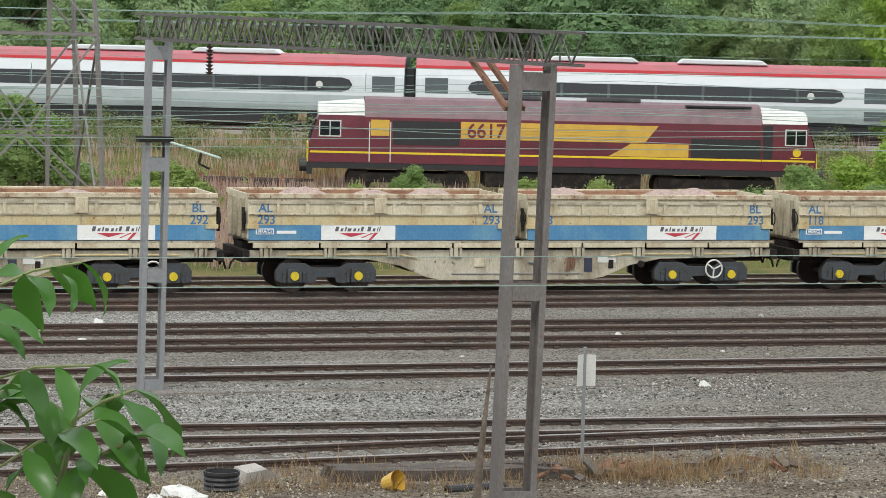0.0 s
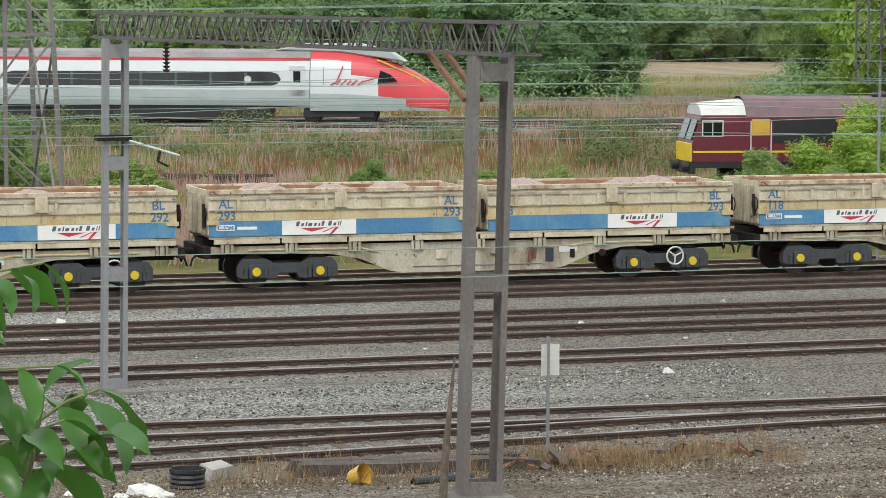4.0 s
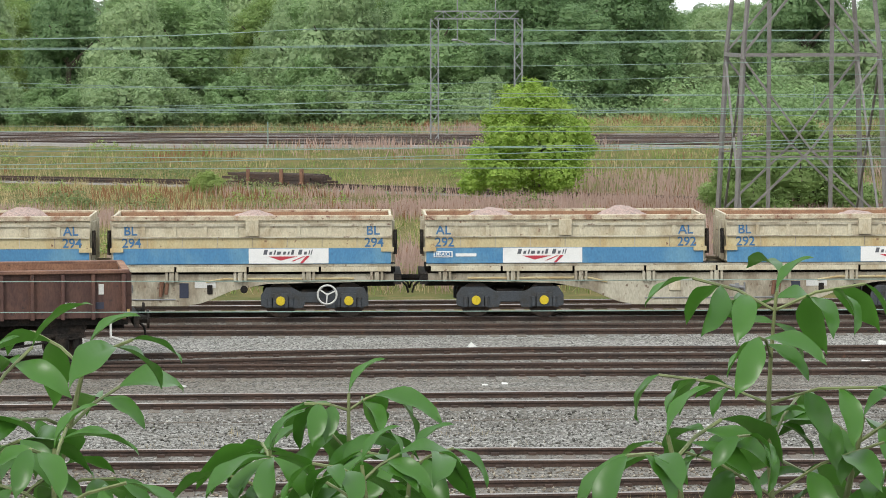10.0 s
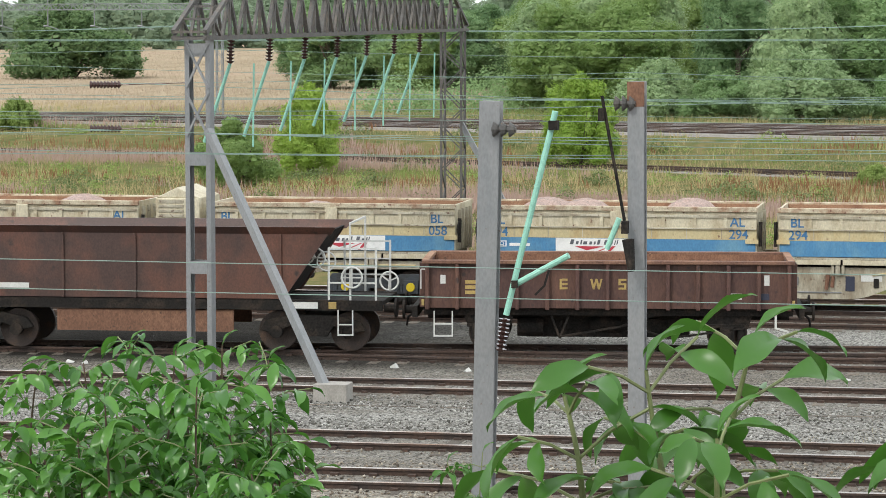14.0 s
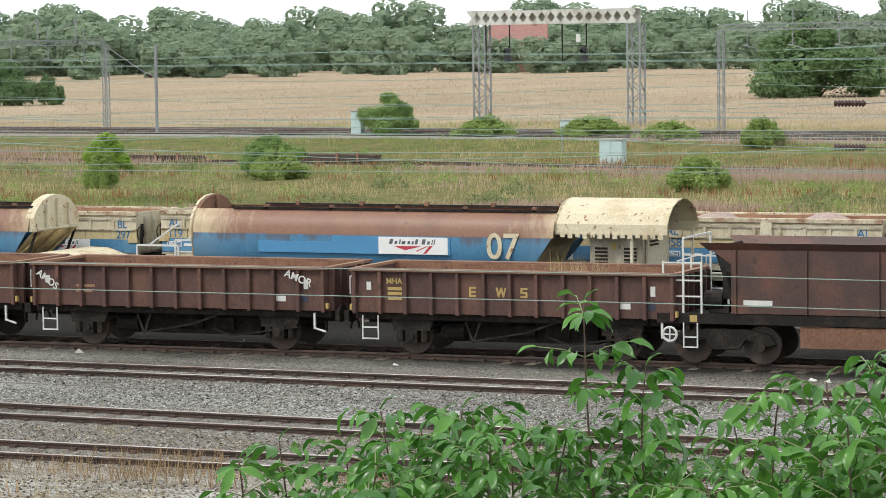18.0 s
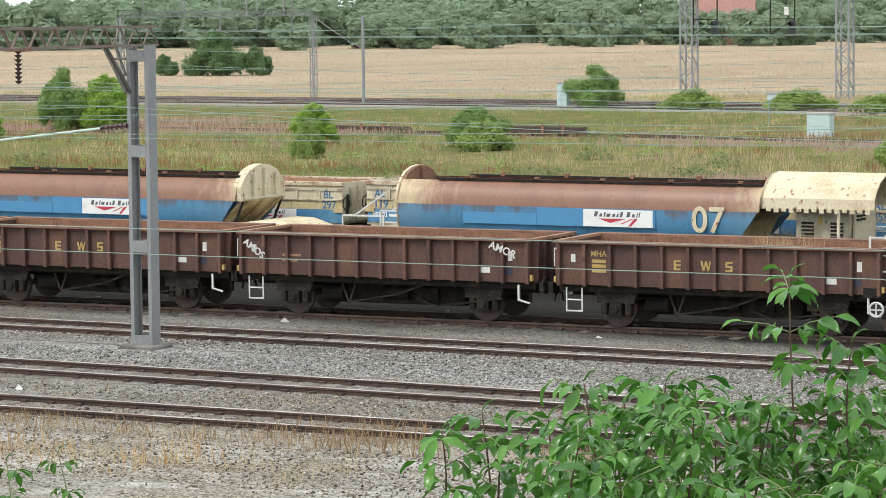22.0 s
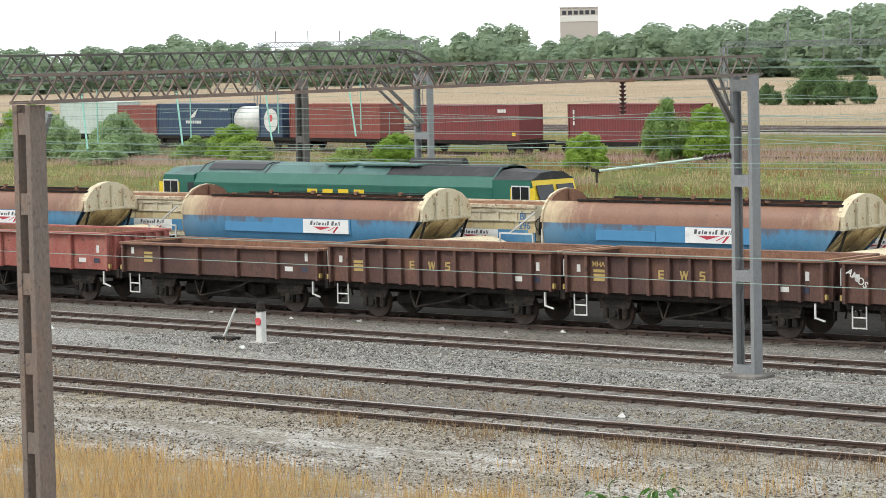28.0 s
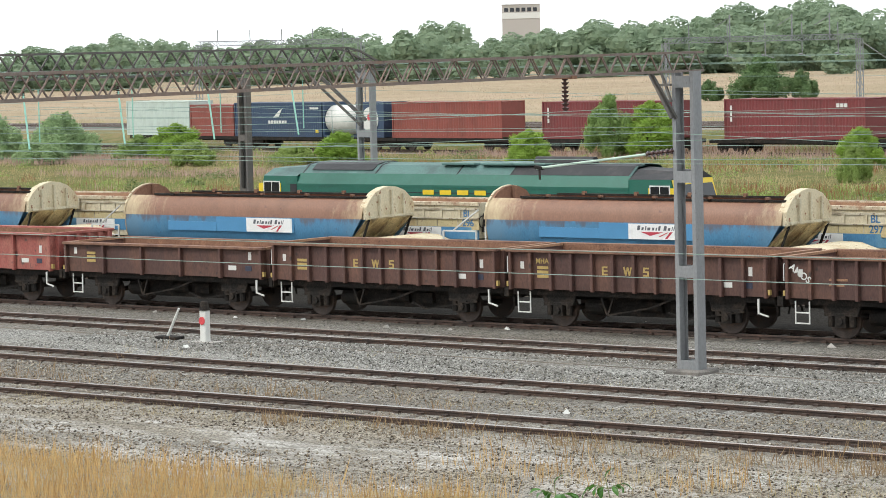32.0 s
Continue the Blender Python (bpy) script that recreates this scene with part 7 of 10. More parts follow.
for sx in (-1, 1):
    x = sx * 2.5
    part("tie", Geo().beam((x, -2.35, 6.6), (x, 2.35, 6.6), 0.14), M_TOWER, tower)
    part("brace", Geo().beam((x, -2.4, 6.5), (x, 2.5, 0.5), 0.08).beam((x, 2.4, 6.5), (x, -2.5, 0.5), 0.08), M_TOWER, tower)
part("inner_post", Geo().beam((-1.2, 0, 0), (-1.2, 0, 8.5), 0.14), M_TOWER, tower)
part("inner_post", Geo().beam((1.2, 0.5, 0), (1.2, 0.5, 9.5), 0.14), M_TOWER, tower)

# two plain poles with a mint green bracket between them
for x, top, w, cap in ((-8.45, 6.4, 0.34, False), (-5.9, 6.72, 0.27, True)):
    p = thing("steel_pole", "grey rolled-steel overhead line pole", "pole", "steel poles", at=pose(x, 47.0, -0.2, 0, 1.2 if not cap else -0.3, 0))
    for e in (-0.155, 0.155):
        part("flange", Geo().box(-w / 2, w / 2, e - 0.015, e + 0.015, 0, top + 0.2), M_GALV, p, bevel=0.006)
    part("web_plate", Geo().box(-0.02, 0.02, -0.138, 0.138, 0, top + 0.2), M_GALV, p)
    part("end_insulator", insulator(Geo(), (0.05 if not cap else -0.35, -0.2, top - 0.25 if not cap else top - 0.15), (w / 2 + 0.28 if not cap else 0.0, -0.2, top - 0.25 if not cap else top - 0.15), 0.13, 3), M_DARKSTEEL, p)
    if cap:
        part("rusty_cap_plate", Geo().box(-w / 2 - 0.004, w / 2 + 0.004, -0.175, -0.171, top - 0.2, top + 0.2), M_RUST, p)
arm((-7.2, 46.6, 6.25), (-8.0, 46.6, 2.95), r=0.05)
arm((-7.85, 46.6, 3.45), (-6.95, 46.4, 3.95), r=0.05)
arm((-6.35, 46.5, 4.05), (-6.15, 46.5, 4.55), r=0.045)
thing("stay_rod", "dark steel stay rod with green clamps", "stay rod", geo=Geo().tube((-6.45, 46.6, 6.5), (-6.05, 46.6, 4.35), 0.028, n=6).tube((-6.02, 46.6, 4.2), (-5.95, 46.5, 3.7), 0.1, 0.06, 10).box(-6.5, -6.4, 46.5, 46.7, 6.1, 6.3).box(-6.12, -6.02, 46.5, 46.7, 4.3, 4.5), mats=M_UNDER)
thing("arm_clamp", "dark green bracket clamp", "clamp", geo=Geo().box(-7.3, -7.15, 46.5, 46.7, 5.95, 6.1).box(-7.9, -7.8, 46.5, 46.7, 3.4, 3.52).beam((-7.25, 46.45, 3.8), (-7.35, 46.45, 3.45), 0.035).beam((-7.35, 46.45, 3.45), (-7.5, 46.45, 3.3), 0.035), mats=M_UNDER)
insulator_thing((-8.02, 46.6, 2.9), (-8.1, 46.6, 2.35), "brown and white ribbed post insulator", 0.1, 8)

# wide portal beyond the poles
channel_mast(-17.15, 61.0, -0.2, 7.3, 0.56, name="portal_mast", label="grey battened steel portal mast", deep=0.34, every=1.9, foot=False)
for z in (5.2, 6.25):
    thing("portal_leg_brace", "grey crossed brace of the portal leg", "brace", "portal leg braces", geo=Geo().beam((-17.4, 60.82, z), (-16.9, 60.82, z + 0.95), 0.05).beam((-16.9, 60.8, z), (-17.4, 60.8, z + 0.95), 0.05), mats=M_GALV)
lattice_mast(-16.75, 88.0, -0.5, 7.35, 0.62, label="dark lattice portal leg behind the wagons", material=M_DARKSTEEL, step=0.6)
truss_beam((-17.2, 60.4, 7.3), (-16.75, 88.5, 7.35), 0.95, 0.7, "dark arched lattice portal beam", step=0.62, bar=0.06, slope=2.2)
thing("portal_strut", "grey steel raking strut on a concrete block", "strut", geo=Geo().beam((-16.85, 60.6, 5.35), (-13.85, 58.7, 0.1), 0.16), mats=M_GALV)
thing("strut_block", "stained concrete strut block", "concrete block", geo=Geo().box(-14.05, -13.35, 58.4, 59.0, -0.25, 0.22), mats=M_CONC)
thing("portal_strut", "grey steel raking strut behind the wagons", "strut", geo=Geo().beam((-16.5, 88, 4.5), (-14.0, 88, 0.0), 0.16), mats=M_GALV)
for k in range(7):
    y = 63.5 + k * 3.3
    x = -17.15 + (y - 61) * 0.0148
    insulator_thing((x, y, 7.25), (x - 0.03, y, 6.72), "brown ribbed insulator hanging from the portal", 0.1, 7)
    arm((x - 0.03, y, 6.72), (x - 0.75, y + 0.4, 4.95), "mint green hanging bracket tube", 0.04, "hanging_bracket")
    arm((x + 0.15, y + 1.4, 6.7), (x + 0.12, y + 1.4, 4.8), "slender mint green hanging tube", 0.022, "hanging_bracket")
for z in (5.6, 6.55):
    thing("tension_insulator", "brown ribbed tension insulator tied to the portal mast", "insulator", "insulators", geo=insulator(Geo(), (-19.6, 61, z - 0.25), (-18.9, 61, z - 0.25), 0.085, 9).tube((-18.92, 61, z - 0.25), (-17.42, 61, z - 0.2), 0.012, n=6), mats=M_INSUL)
# single mast with a cross gantry over the sidings
channel_mast(-40.72, 57.6, -0.2, 7.12, 0.62, label="grey steel twin-leg mast on a concrete foot", deep=0.34, every=2.0)
truss_beam((-41.0, 58.4, 7.12), (-36.25, 31.2, 7.12), 0.44, 0.4, "dark weathered lattice gantry beam over the sidings", step=0.42, bar=0.026, chord=0.055, plain=True, material=M_RUSTSTEEL)
thing("gantry_knee_brace", "dark gantry knee brace", "brace", geo=Geo().beam((-40.95, 57.3, 6.0), (-41.6, 57.3, 7.12), 0.07).beam((-40.95, 57.3, 6.4), (-41.25, 57.3, 7.12), 0.05).beam((-41.2, 57.3, 6.42), (-40.95, 57.3, 6.42), 0.06).beam((-41.4, 57.3, 6.8), (-40.95, 57.3, 6.8), 0.06).beam((-40.9, 57.4, 6.0), (-40.75, 56.2, 7.12), 0.07), mats=M_DARKSTEEL)
insulator_thing((-41.0, 57.42, 5.22), (-41.75, 57.3, 5.14), "dark ribbed arm insulator", 0.08, 6)
arm((-41.7, 57.3, 5.14), (-45.1, 57.3, 4.78), "pale green registration arm tube", r=0.03, material=M_ARMPALE)
thing("arm_hook", "small dark hook at the arm end", "hook", geo=Geo().beam((-45.0, 57.3, 4.8), (-45.0, 57.3, 4.5), 0.04).beam((-45.15, 57.3, 4.82), (-44.9, 57.3, 4.78), 0.08), mats=M_UNDER)
insulator_thing((-39.83, 51.7, 7.1), (-39.83, 51.7, 6.35), "brown ribbed insulator hanging from the gantry", 0.09, 8)
thing("insulator_bracket", "rusty insulator bracket on the beam", "bracket", geo=Geo().box(-40.1, -39.56, 51.6, 51.8, 7.06, 7.13), mats=M_RUST)
nm = thing("near_mast", "brown rusty steel mast under the gantry beam", "mast", "overhead line masts", at=pose(-36.4, 31.5, -0.3))
for e in (-0.155, 0.155):
    part("leg", Geo().box(e - 0.06, e + 0.06, -0.17, 0.17, 0, 7.38), M_RUSTSTEEL, nm, bevel=0.008)
for k in range(6):
    part("batten", Geo().box(-0.093, 0.093, -0.15, -0.13, 0.4 + 1.3 * k, 0.75 + 1.3 * k), M_RUSTSTEEL, nm)
# far gantry behind the green engine
channel_mast(-79.15, 89.5, -0.5, 7.05, 0.8, label="dark steel gantry leg behind the green engine", material=M_GALV, foot=False)
channel_mast(-86.0, 89.5, -0.5, 6.8, 0.5, label="dark steel gantry leg behind the green engine", material=M_DARKSTEEL, foot=False)
truss_beam((-79.0, 90.2, 7.05), (-79.6, 60.0, 7.1), 0.9, 0.7, "dark arched lattice gantry beam across the yard", step=0.75, bar=0.05, slope=2.2, chord=0.075, plain=True)
thing("gantry_knee_brace", "dark gantry knee brace", "brace", geo=Geo().beam((-79.0, 89.3, 5.0), (-80.6, 88.4, 6.8), 0.14).beam((-79.3, 89.3, 4.8), (-81.2, 88.4, 6.8), 0.1), mats=M_DARKSTEEL)
for k in range(6):
    y = 62 + k * 4.6
    x = -79.6 + (y - 60) * 0.02
    arm((x, y, 6.6), (x + 0.8, y - 0.5, 4.6), "mint green hanging bracket tube", 0.035, "hanging_bracket")
    arm((x - 0.3, y + 1.0, 6.7), (x - 0.3, y + 1.0, 4.8), "slender mint green hanging tube", 0.022, "hanging_bracket")
    insulator_thing((x, y, 6.75), (x, y, 6.4), "brown ribbed insulator on the gantry", 0.09, 5)
thing("raking_legs", "grey raking gantry legs with a plate", "gantry leg", geo=Geo().beam((-97.0, 83.0, 0.5), (-94.6, 83.0, 5.6), 0.25).beam((-95.2, 83.0, 1.2), (-96.6, 83.0, 5.6), 0.25).box(-96.8, -95.2, 82.9, 83.1, 2.6, 3.2), mats=M_GALV)


def portal(xa, ya, xb, yb, z, height, beam=0.4, wide=0.4, label="pale lattice steel portal over the main line", uprights=False):
    lattice_mast(xa, ya, z, z + height, wide, material=M_GALV, step=0.55, bar=0.03, label="pale lattice portal leg on the main line")
    lattice_mast(xb, yb, z, z + height, wide, material=M_GALV, step=0.55, bar=0.03, label="pale lattice portal leg on the main line")
    truss_beam((xa, ya, z + height), (xb, yb, z + height), beam, 0.4, label, M_GALV, 0.5, 0.03, chord=0.06)
    n = max(2, int(math.hypot(xb - xa, yb - ya) / 4))
    for i in range(3 if uprights else 0):
        u = (0.16, 0.36, 0.68)[i]
        p = Vector((xa + (xb - xa) * u, ya + (yb - ya) * u, z + height))
        thing("feeder_post", "slender upright feeder wire post on the portal", "post", "feeder posts", geo=Geo().beam(p, p + Vector((0, 0, 2.1)), 0.09).beam(p + Vector((0, 0, 1.9)), p + Vector((-1.6, 0.3, 1.2)), 0.05), mats=M_GALV)
    for i in range(n):
        u = (i + 0.6) / (n + 0.2)
        x, y = xa + (xb - xa) * u, ya + (yb - ya) * u
        thing("line_bracket", "small wire bracket with red insulator", "bracket", "line brackets", geo=Geo().beam((x, y, z + height), (x, y, z + height - 1.1), 0.06).beam((x, y, z + height - 1.1), (x + 0.8, y, z + height - 1.35), 0.05).tube((x - 0.3, y, z + height - 1.1), (x, y, z + height - 1.1), 0.07, n=6).beam((x, y, z + height + beam), (x, y, z + height + beam + 1.0), 0.06), mats=[M_GALV])


portal(4.95, 154.2, 9.35, 154.2, 1.4, 6.6)
portal(-71.4, 196.3, -52.0, 190.0, 1.1, 7.1)
portal(-127.2, 204.2, -131.6, 183.5, 1.1, 6.7, uprights=True)
portal(-181.3, 204.5, -181.7, 183.5, 1.1, 7.5)
# signal gantry with a pierced girder
for x in (-95.25, -82.4):
    lattice_mast(x, 207.8, 1.0, 8.9, 1.0, name="signal_gantry_leg", label="weathered lattice signal gantry leg", material=M_GALV, step=0.9, bar=0.06)
sg = thing("signal_girder", "pale grey pierced girder of the signal gantry", "girder", at=pose(0, 207.8, 8.9))
geo = Geo().box(-96.2, -82.2, -0.6, -0.55, 0.0, 0.15).box(-96.2, -82.2, -0.6, -0.55, 0.9, 1.05).box(-96.2, -82.2, 0.55, 0.6, 0.0, 1.05).box(-96.2, -82.2, -0.6, 0.6, 1.06, 1.1)
part("girder_flange", geo, M_GIRDER, sg)
for i in range(18):
    x = -95.75 + i * 0.78
    part("girder_web", Geo().prism([(x - 0.37, 0.15), (x + 0.37, 0.15), (x + 0.07, 0.52), (x + 0.37, 0.9), (x - 0.37, 0.9), (x - 0.07, 0.52)], -0.6, -0.56), M_GIRDER, sg)
for x in (-93.6, -87.2):
    c = thing("signal_cage", "dark signal cage with black signal heads", "railway signal", "signals", at=pose(x, 207.2, 6.0))
    part("cage", Geo().beam((-1.0, 0, 0), (-1.0, 0, 2.9), 0.08).beam((1.0, 0, 0), (1.0, 0, 2.9), 0.08).beam((-1.0, 0, 0), (1.0, 0, 0), 0.1).beam((-1, 0, 1.2), (1, 0, 1.2), 0.06).beam((-1, 0, 0), (1, 0, 1.2), 0.06), M_UNDER, c)
    part("signal_head", Geo().box(0.6, 1.1, -0.3, 0.1, 0.0, 1.1), M_BLACK, c, "black signal head", bevel=0.05)
    part("signal_hood", Geo().tube((0.85, -0.3, 0.8), (0.85, -0.6, 0.8), 0.14, n=10, cap=False), M_BLACK, c)
    if x > -90:
        part("white_plate", Geo().box(0.2, 0.55, -0.15, -0.1, 1.5, 2.1), M_OFFWHITE, c)
# lone pole with a bracket
p = thing("bracket_pole", "grey pole with a long bracket arm", "pole", at=pose(-113.6, 189.4, 0.1))
part("pole_shaft", Geo().tube((0, 0, 0), (0, 0, 7.6), 0.12, n=10), M_GALV, p)
part("bracket_arm", Geo().beam((0, 0, 5.2), (-1.0, 0, 5.6), 0.08).beam((-1.0, 0, 5.6), (-3.4, -1, 7.4), 0.06), M_GALV, p)
insulator_thing((-113.9, 189.3, 5.35), (-114.4, 189.3, 5.55), "dark ribbed insulator on the pole bracket", 0.12, 4)

# ---------------------------------------------------------------- wires
def wire(y, z, sag=0.0, span=45.0, r=0.0072, x0=-150.0, x1=80.0, dy=0.0, dz=0.0, green=True, phase=0.0):
    """One overhead wire along the tracks, sagging between its supports."""
    g = Geo()
    xs2 = steps((x0, x1, 5.0))
    pts = []
    for x in xs2:
        u = ((x - x0 + phase) / span) % 1.0
        k = (x - x0) / (x1 - x0)
        pts.append(Vector((x, y + dy * k, z + dz * k - sag * 4 * u * (1 - u))))
    n = 5
    for i, p in enumerate(pts):
        g.v += [(p.x, p.y + r * math.cos(2 * math.pi * j / n), p.z + r * math.sin(2 * math.pi * j / n)) for j in range(n)]
    for i in range(len(pts) - 1):
        for j in range(n):
            g.f.append((i * n + j, i * n + (j + 1) % n, (i + 1) * n + (j + 1) % n, (i + 1) * n + j))
            g.mi.append(0)
    return thing("overhead_wire", "green weathered overhead wire" if green else "dark overhead wire", "wire", "overhead wires", geo=g, mats=M_WIRE if green else M_WIREDARK)


wire(38.0, 4.49, 0.05, r=0.0065)
wire(38.0, 4.09, 0.05, r=0.0065)
wire(48.0, 5.55, 0.35, r=0.0065, dz=0.5)
wire(48.3, 6.3, 0.5, r=0.0065, dz=-0.6, phase=20)
wire(52.8, 6.0, 0.5, phase=12)
wire(52.8, 5.1, 0.06, dz=0.2)
wire(61.0, 6.15, 0.45, phase=30)
wire(61.0, 5.25, 0.06)
wire(66.1, 6.2, 0.45, phase=5)
wire(66.1, 5.4, 0.06)
wire(75.1, 6.0, 0.4, phase=22)
wire(78.5, 5.5, 0.05)
wire(78.5, 6.25, 0.4, phase=40)
wire(86.5, 5.3, 0.05)
wire(86.5, 6.3, 0.4, phase=16)
wire(88.5, 6.75, 0.3, r=0.008, phase=10)
wire(90.0, 4.7, 0.1, r=0.008)
for off in (-5.6, -2.2, 2.2, 5.6):
    for hgt, sg2 in ((4.9, 0.0), (5.9, 0.5)):
        xs3 = steps((-330, 100, 6))
        pts = [Vector((x, smooth_along(LINE_W, x) + off, along(LEVEL_W, x) + hgt - sg2 * 4 * ((x / 50) % 1) * (1 - (x / 50) % 1))) for x in xs3]
        thing("overhead_wire", "far main line overhead wire", "wire", "overhead wires", geo=Geo().path(pts, 0.0095, 5), mats=M_WIRE)
for x, y, z0, z1 in ((-1.5, 61, 5.25, 5.75), (4, 78.5, 5.5, 6.0), (22, 78.5, 5.5, 6.0), (-26, 61, 5.25, 5.8), (30, 86.5, 5.3, 6.0), (14, 86.5, 5.3, 5.95), (-55, 78.5, 5.5, 6.1), (-68, 75.1, 5.0, 5.8)):
    thing("wire_dropper", "thin wire dropper between two wires", "wire", "wire droppers", geo=Geo().tube((x, y, z0), (x, y, z1), 0.012, n=5), mats=M_WIRE)


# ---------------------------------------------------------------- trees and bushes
# the wood's leaf colours are lifted to stand in for haze and lost skylight
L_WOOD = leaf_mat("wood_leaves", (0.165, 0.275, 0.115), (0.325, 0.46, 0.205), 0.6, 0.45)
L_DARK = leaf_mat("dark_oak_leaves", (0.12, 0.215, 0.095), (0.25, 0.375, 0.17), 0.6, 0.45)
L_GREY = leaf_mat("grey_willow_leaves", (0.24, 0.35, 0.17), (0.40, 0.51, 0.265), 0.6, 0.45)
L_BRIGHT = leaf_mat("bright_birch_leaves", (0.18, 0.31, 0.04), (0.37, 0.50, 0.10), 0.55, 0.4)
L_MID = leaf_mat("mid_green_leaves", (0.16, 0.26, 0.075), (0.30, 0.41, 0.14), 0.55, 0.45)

L_LOW = leaf_mat("weedy_green_leaves", (0.18, 0.27, 0.06), (0.36, 0.44, 0.145), 0.6, 0.4)
L_THORN = leaf_mat("dark_thorn_leaves", (0.10, 0.175, 0.07), (0.21, 0.305, 0.13), 0.6, 0.45)


def cube_sphere(n):
    """Unit directions of the corners of the patches of a ball."""
    out = []
    for axis in range(3):
        for side in (-1.0, 1.0):
            for i in range(n):
                for j in range(n):
                    corners = []
                    for a, b in ((i, j), (i + 1, j), (i + 1, j + 1), (i, j + 1)):
                        p = [2.0 * a / n - 1, 2.0 * b / n - 1]
                        p.insert(axis, side)
                        corners.append(p)
                    out.append(corners)
    u = np.array(out)
    return u / np.linalg.norm(u, axis=2)[..., None]


def core_patches(lobes, n, fill=0.9):
    """Uneven leafy patches just inside the skins of the lobes."""
    u = cube_sphere(n)
    rs = np.random.RandomState(len(lobes) * 7 + n)
    out = []
    for x, y, z, rx, rz in lobes:
        wob = fill * (1 + 0.10 * np.sin(7 * u[..., :1] + x * 3 + y) * np.sin(6 * u[..., 1:2] + y * 2) + 0.07 * np.sin(11 * u[..., 2:] + z))
        # each patch is a leaf spray of its own: shifted, tilted and torn
        p = u * wob * (1 + rs.normal(0, 0.07, (len(u), 1, 1))) + rs.normal(0, 0.26 / n, u.shape)
        out.append(p * np.array([rx, rx, rz]) + np.array([x, y, z]))
    return np.concatenate(out).reshape(-1, 3)


def quads(name, centres, normals, sizes, material, seed=0, patches=None):
    """Many small leaf cards as one mesh, four corners each; patches: further four-cornered pieces."""
    rs = np.random.RandomState(seed)
    n = len(centres)
    t = np.cross(normals, rs.normal(size=(n, 3)))
    t /= np.linalg.norm(t, axis=1)[:, None] + 1e-9
    b = np.cross(normals, t)
    s = sizes[:, None]
    v = np.stack([centres - t * s * 0.5, centres - b * s * 0.32 + normals * s * 0.08, centres + t * s * 0.5, centres + b * s * 0.32 + normals * s * 0.08], 1).reshape(-1, 3)
    if patches is not None:
        v = np.concatenate([v, patches])
        n = len(v) // 4
    me = bpy.data.meshes.new(name)
    me.vertices.add(4 * n)
    me.vertices.foreach_set("co", v.ravel().astype(np.float32))
    me.loops.add(4 * n)
    me.loops.foreach_set("vertex_index", np.arange(4 * n, dtype=np.int32))
    me.polygons.add(n)
    me.polygons.foreach_set("loop_start", np.arange(0, 4 * n, 4, dtype=np.int32))
    me.update(calc_edges=True)
    me.materials.append(material)
    return me


def crown_mesh(name, material, lobes, count, leaf, seed, ragged=0.1):
    """Leaf clumps on the skins of several lobes (x, y, z, rx, rz), with a closed leafy core."""
    rs = np.random.RandomState(seed)
    area = np.array([l[3] * l[4] for l in lobes])
    per = (area / area.sum() * count).astype(int)
    C, N, size = [], [], []
    for (x, y, z, rx, rz), m in zip(lobes, per):
        # clumps of leaves first, then leaves round each clump
        k = max(8, m // 16)
        u = rs.normal(size=(k, 3))
        u /= np.linalg.norm(u, axis=1)[:, None]
        rad = 1 - np.abs(rs.normal(0, ragged, size=(k, 1)))
        rad += (rs.rand(k, 1) < 0.22) * rs.rand(k, 1) * 0.32
        clump = u * rad
        idx = rs.randint(0, k, m)
        p = clump[idx] + rs.normal(0, 0.085, size=(m, 3))
        C.append(p * np.array([rx, rx, rz]) + np.array([x, y, z]))
        nn = u[idx] + rs.normal(0, 0.65, size=(m, 3)) + np.array([0, 0, 0.2])
        N.append(nn / np.linalg.norm(nn, axis=1)[:, None])
        size.append(leaf * (0.6 + 0.8 * rs.rand(m)))
    return quads(name, np.concatenate(C), np.concatenate(N), np.concatenate(size), material, seed, core_patches(lobes, 10, 0.78))


def lobes_for(h, r, seed, bush=False, tall=False):
    rnd = random.Random(seed)
    out = []
    if bush:
        out.append((0, 0, h * 0.36, r * 0.66, h * 0.36))
        for i in range(22):
            w = rnd.uniform(0, 6.28)
            u = (i + rnd.random()) / 22
            top = math.cos(1.4 * u) if not tall else math.cos(1.5 * u ** 1.9)
            d = r * rnd.uniform(0.45, 0.86) * max(0.12, top)
            k = rnd.uniform(0.2, 0.34) * (1 - 0.35 * u)
            out.append((d * math.cos(w), d * math.sin(w), h * (0.12 + 0.74 * u), r * k, r * k * 1.25))
    else:
        for i in range(24):
            w = rnd.uniform(0, 6.28)
            u = 0.08 + 0.84 * (i + rnd.random()) / 24
            wid = math.sin(math.pi * (0.14 + 0.78 * u)) ** 0.65
            d = r * 0.66 * wid * rnd.uniform(0.35, 1)
            k = r * rnd.uniform(0.24, 0.42) * wid + 0.2
            out.append((d * math.cos(w), d * math.sin(w), h * u, k, k * rnd.uniform(1.0, 1.35)))
    return out


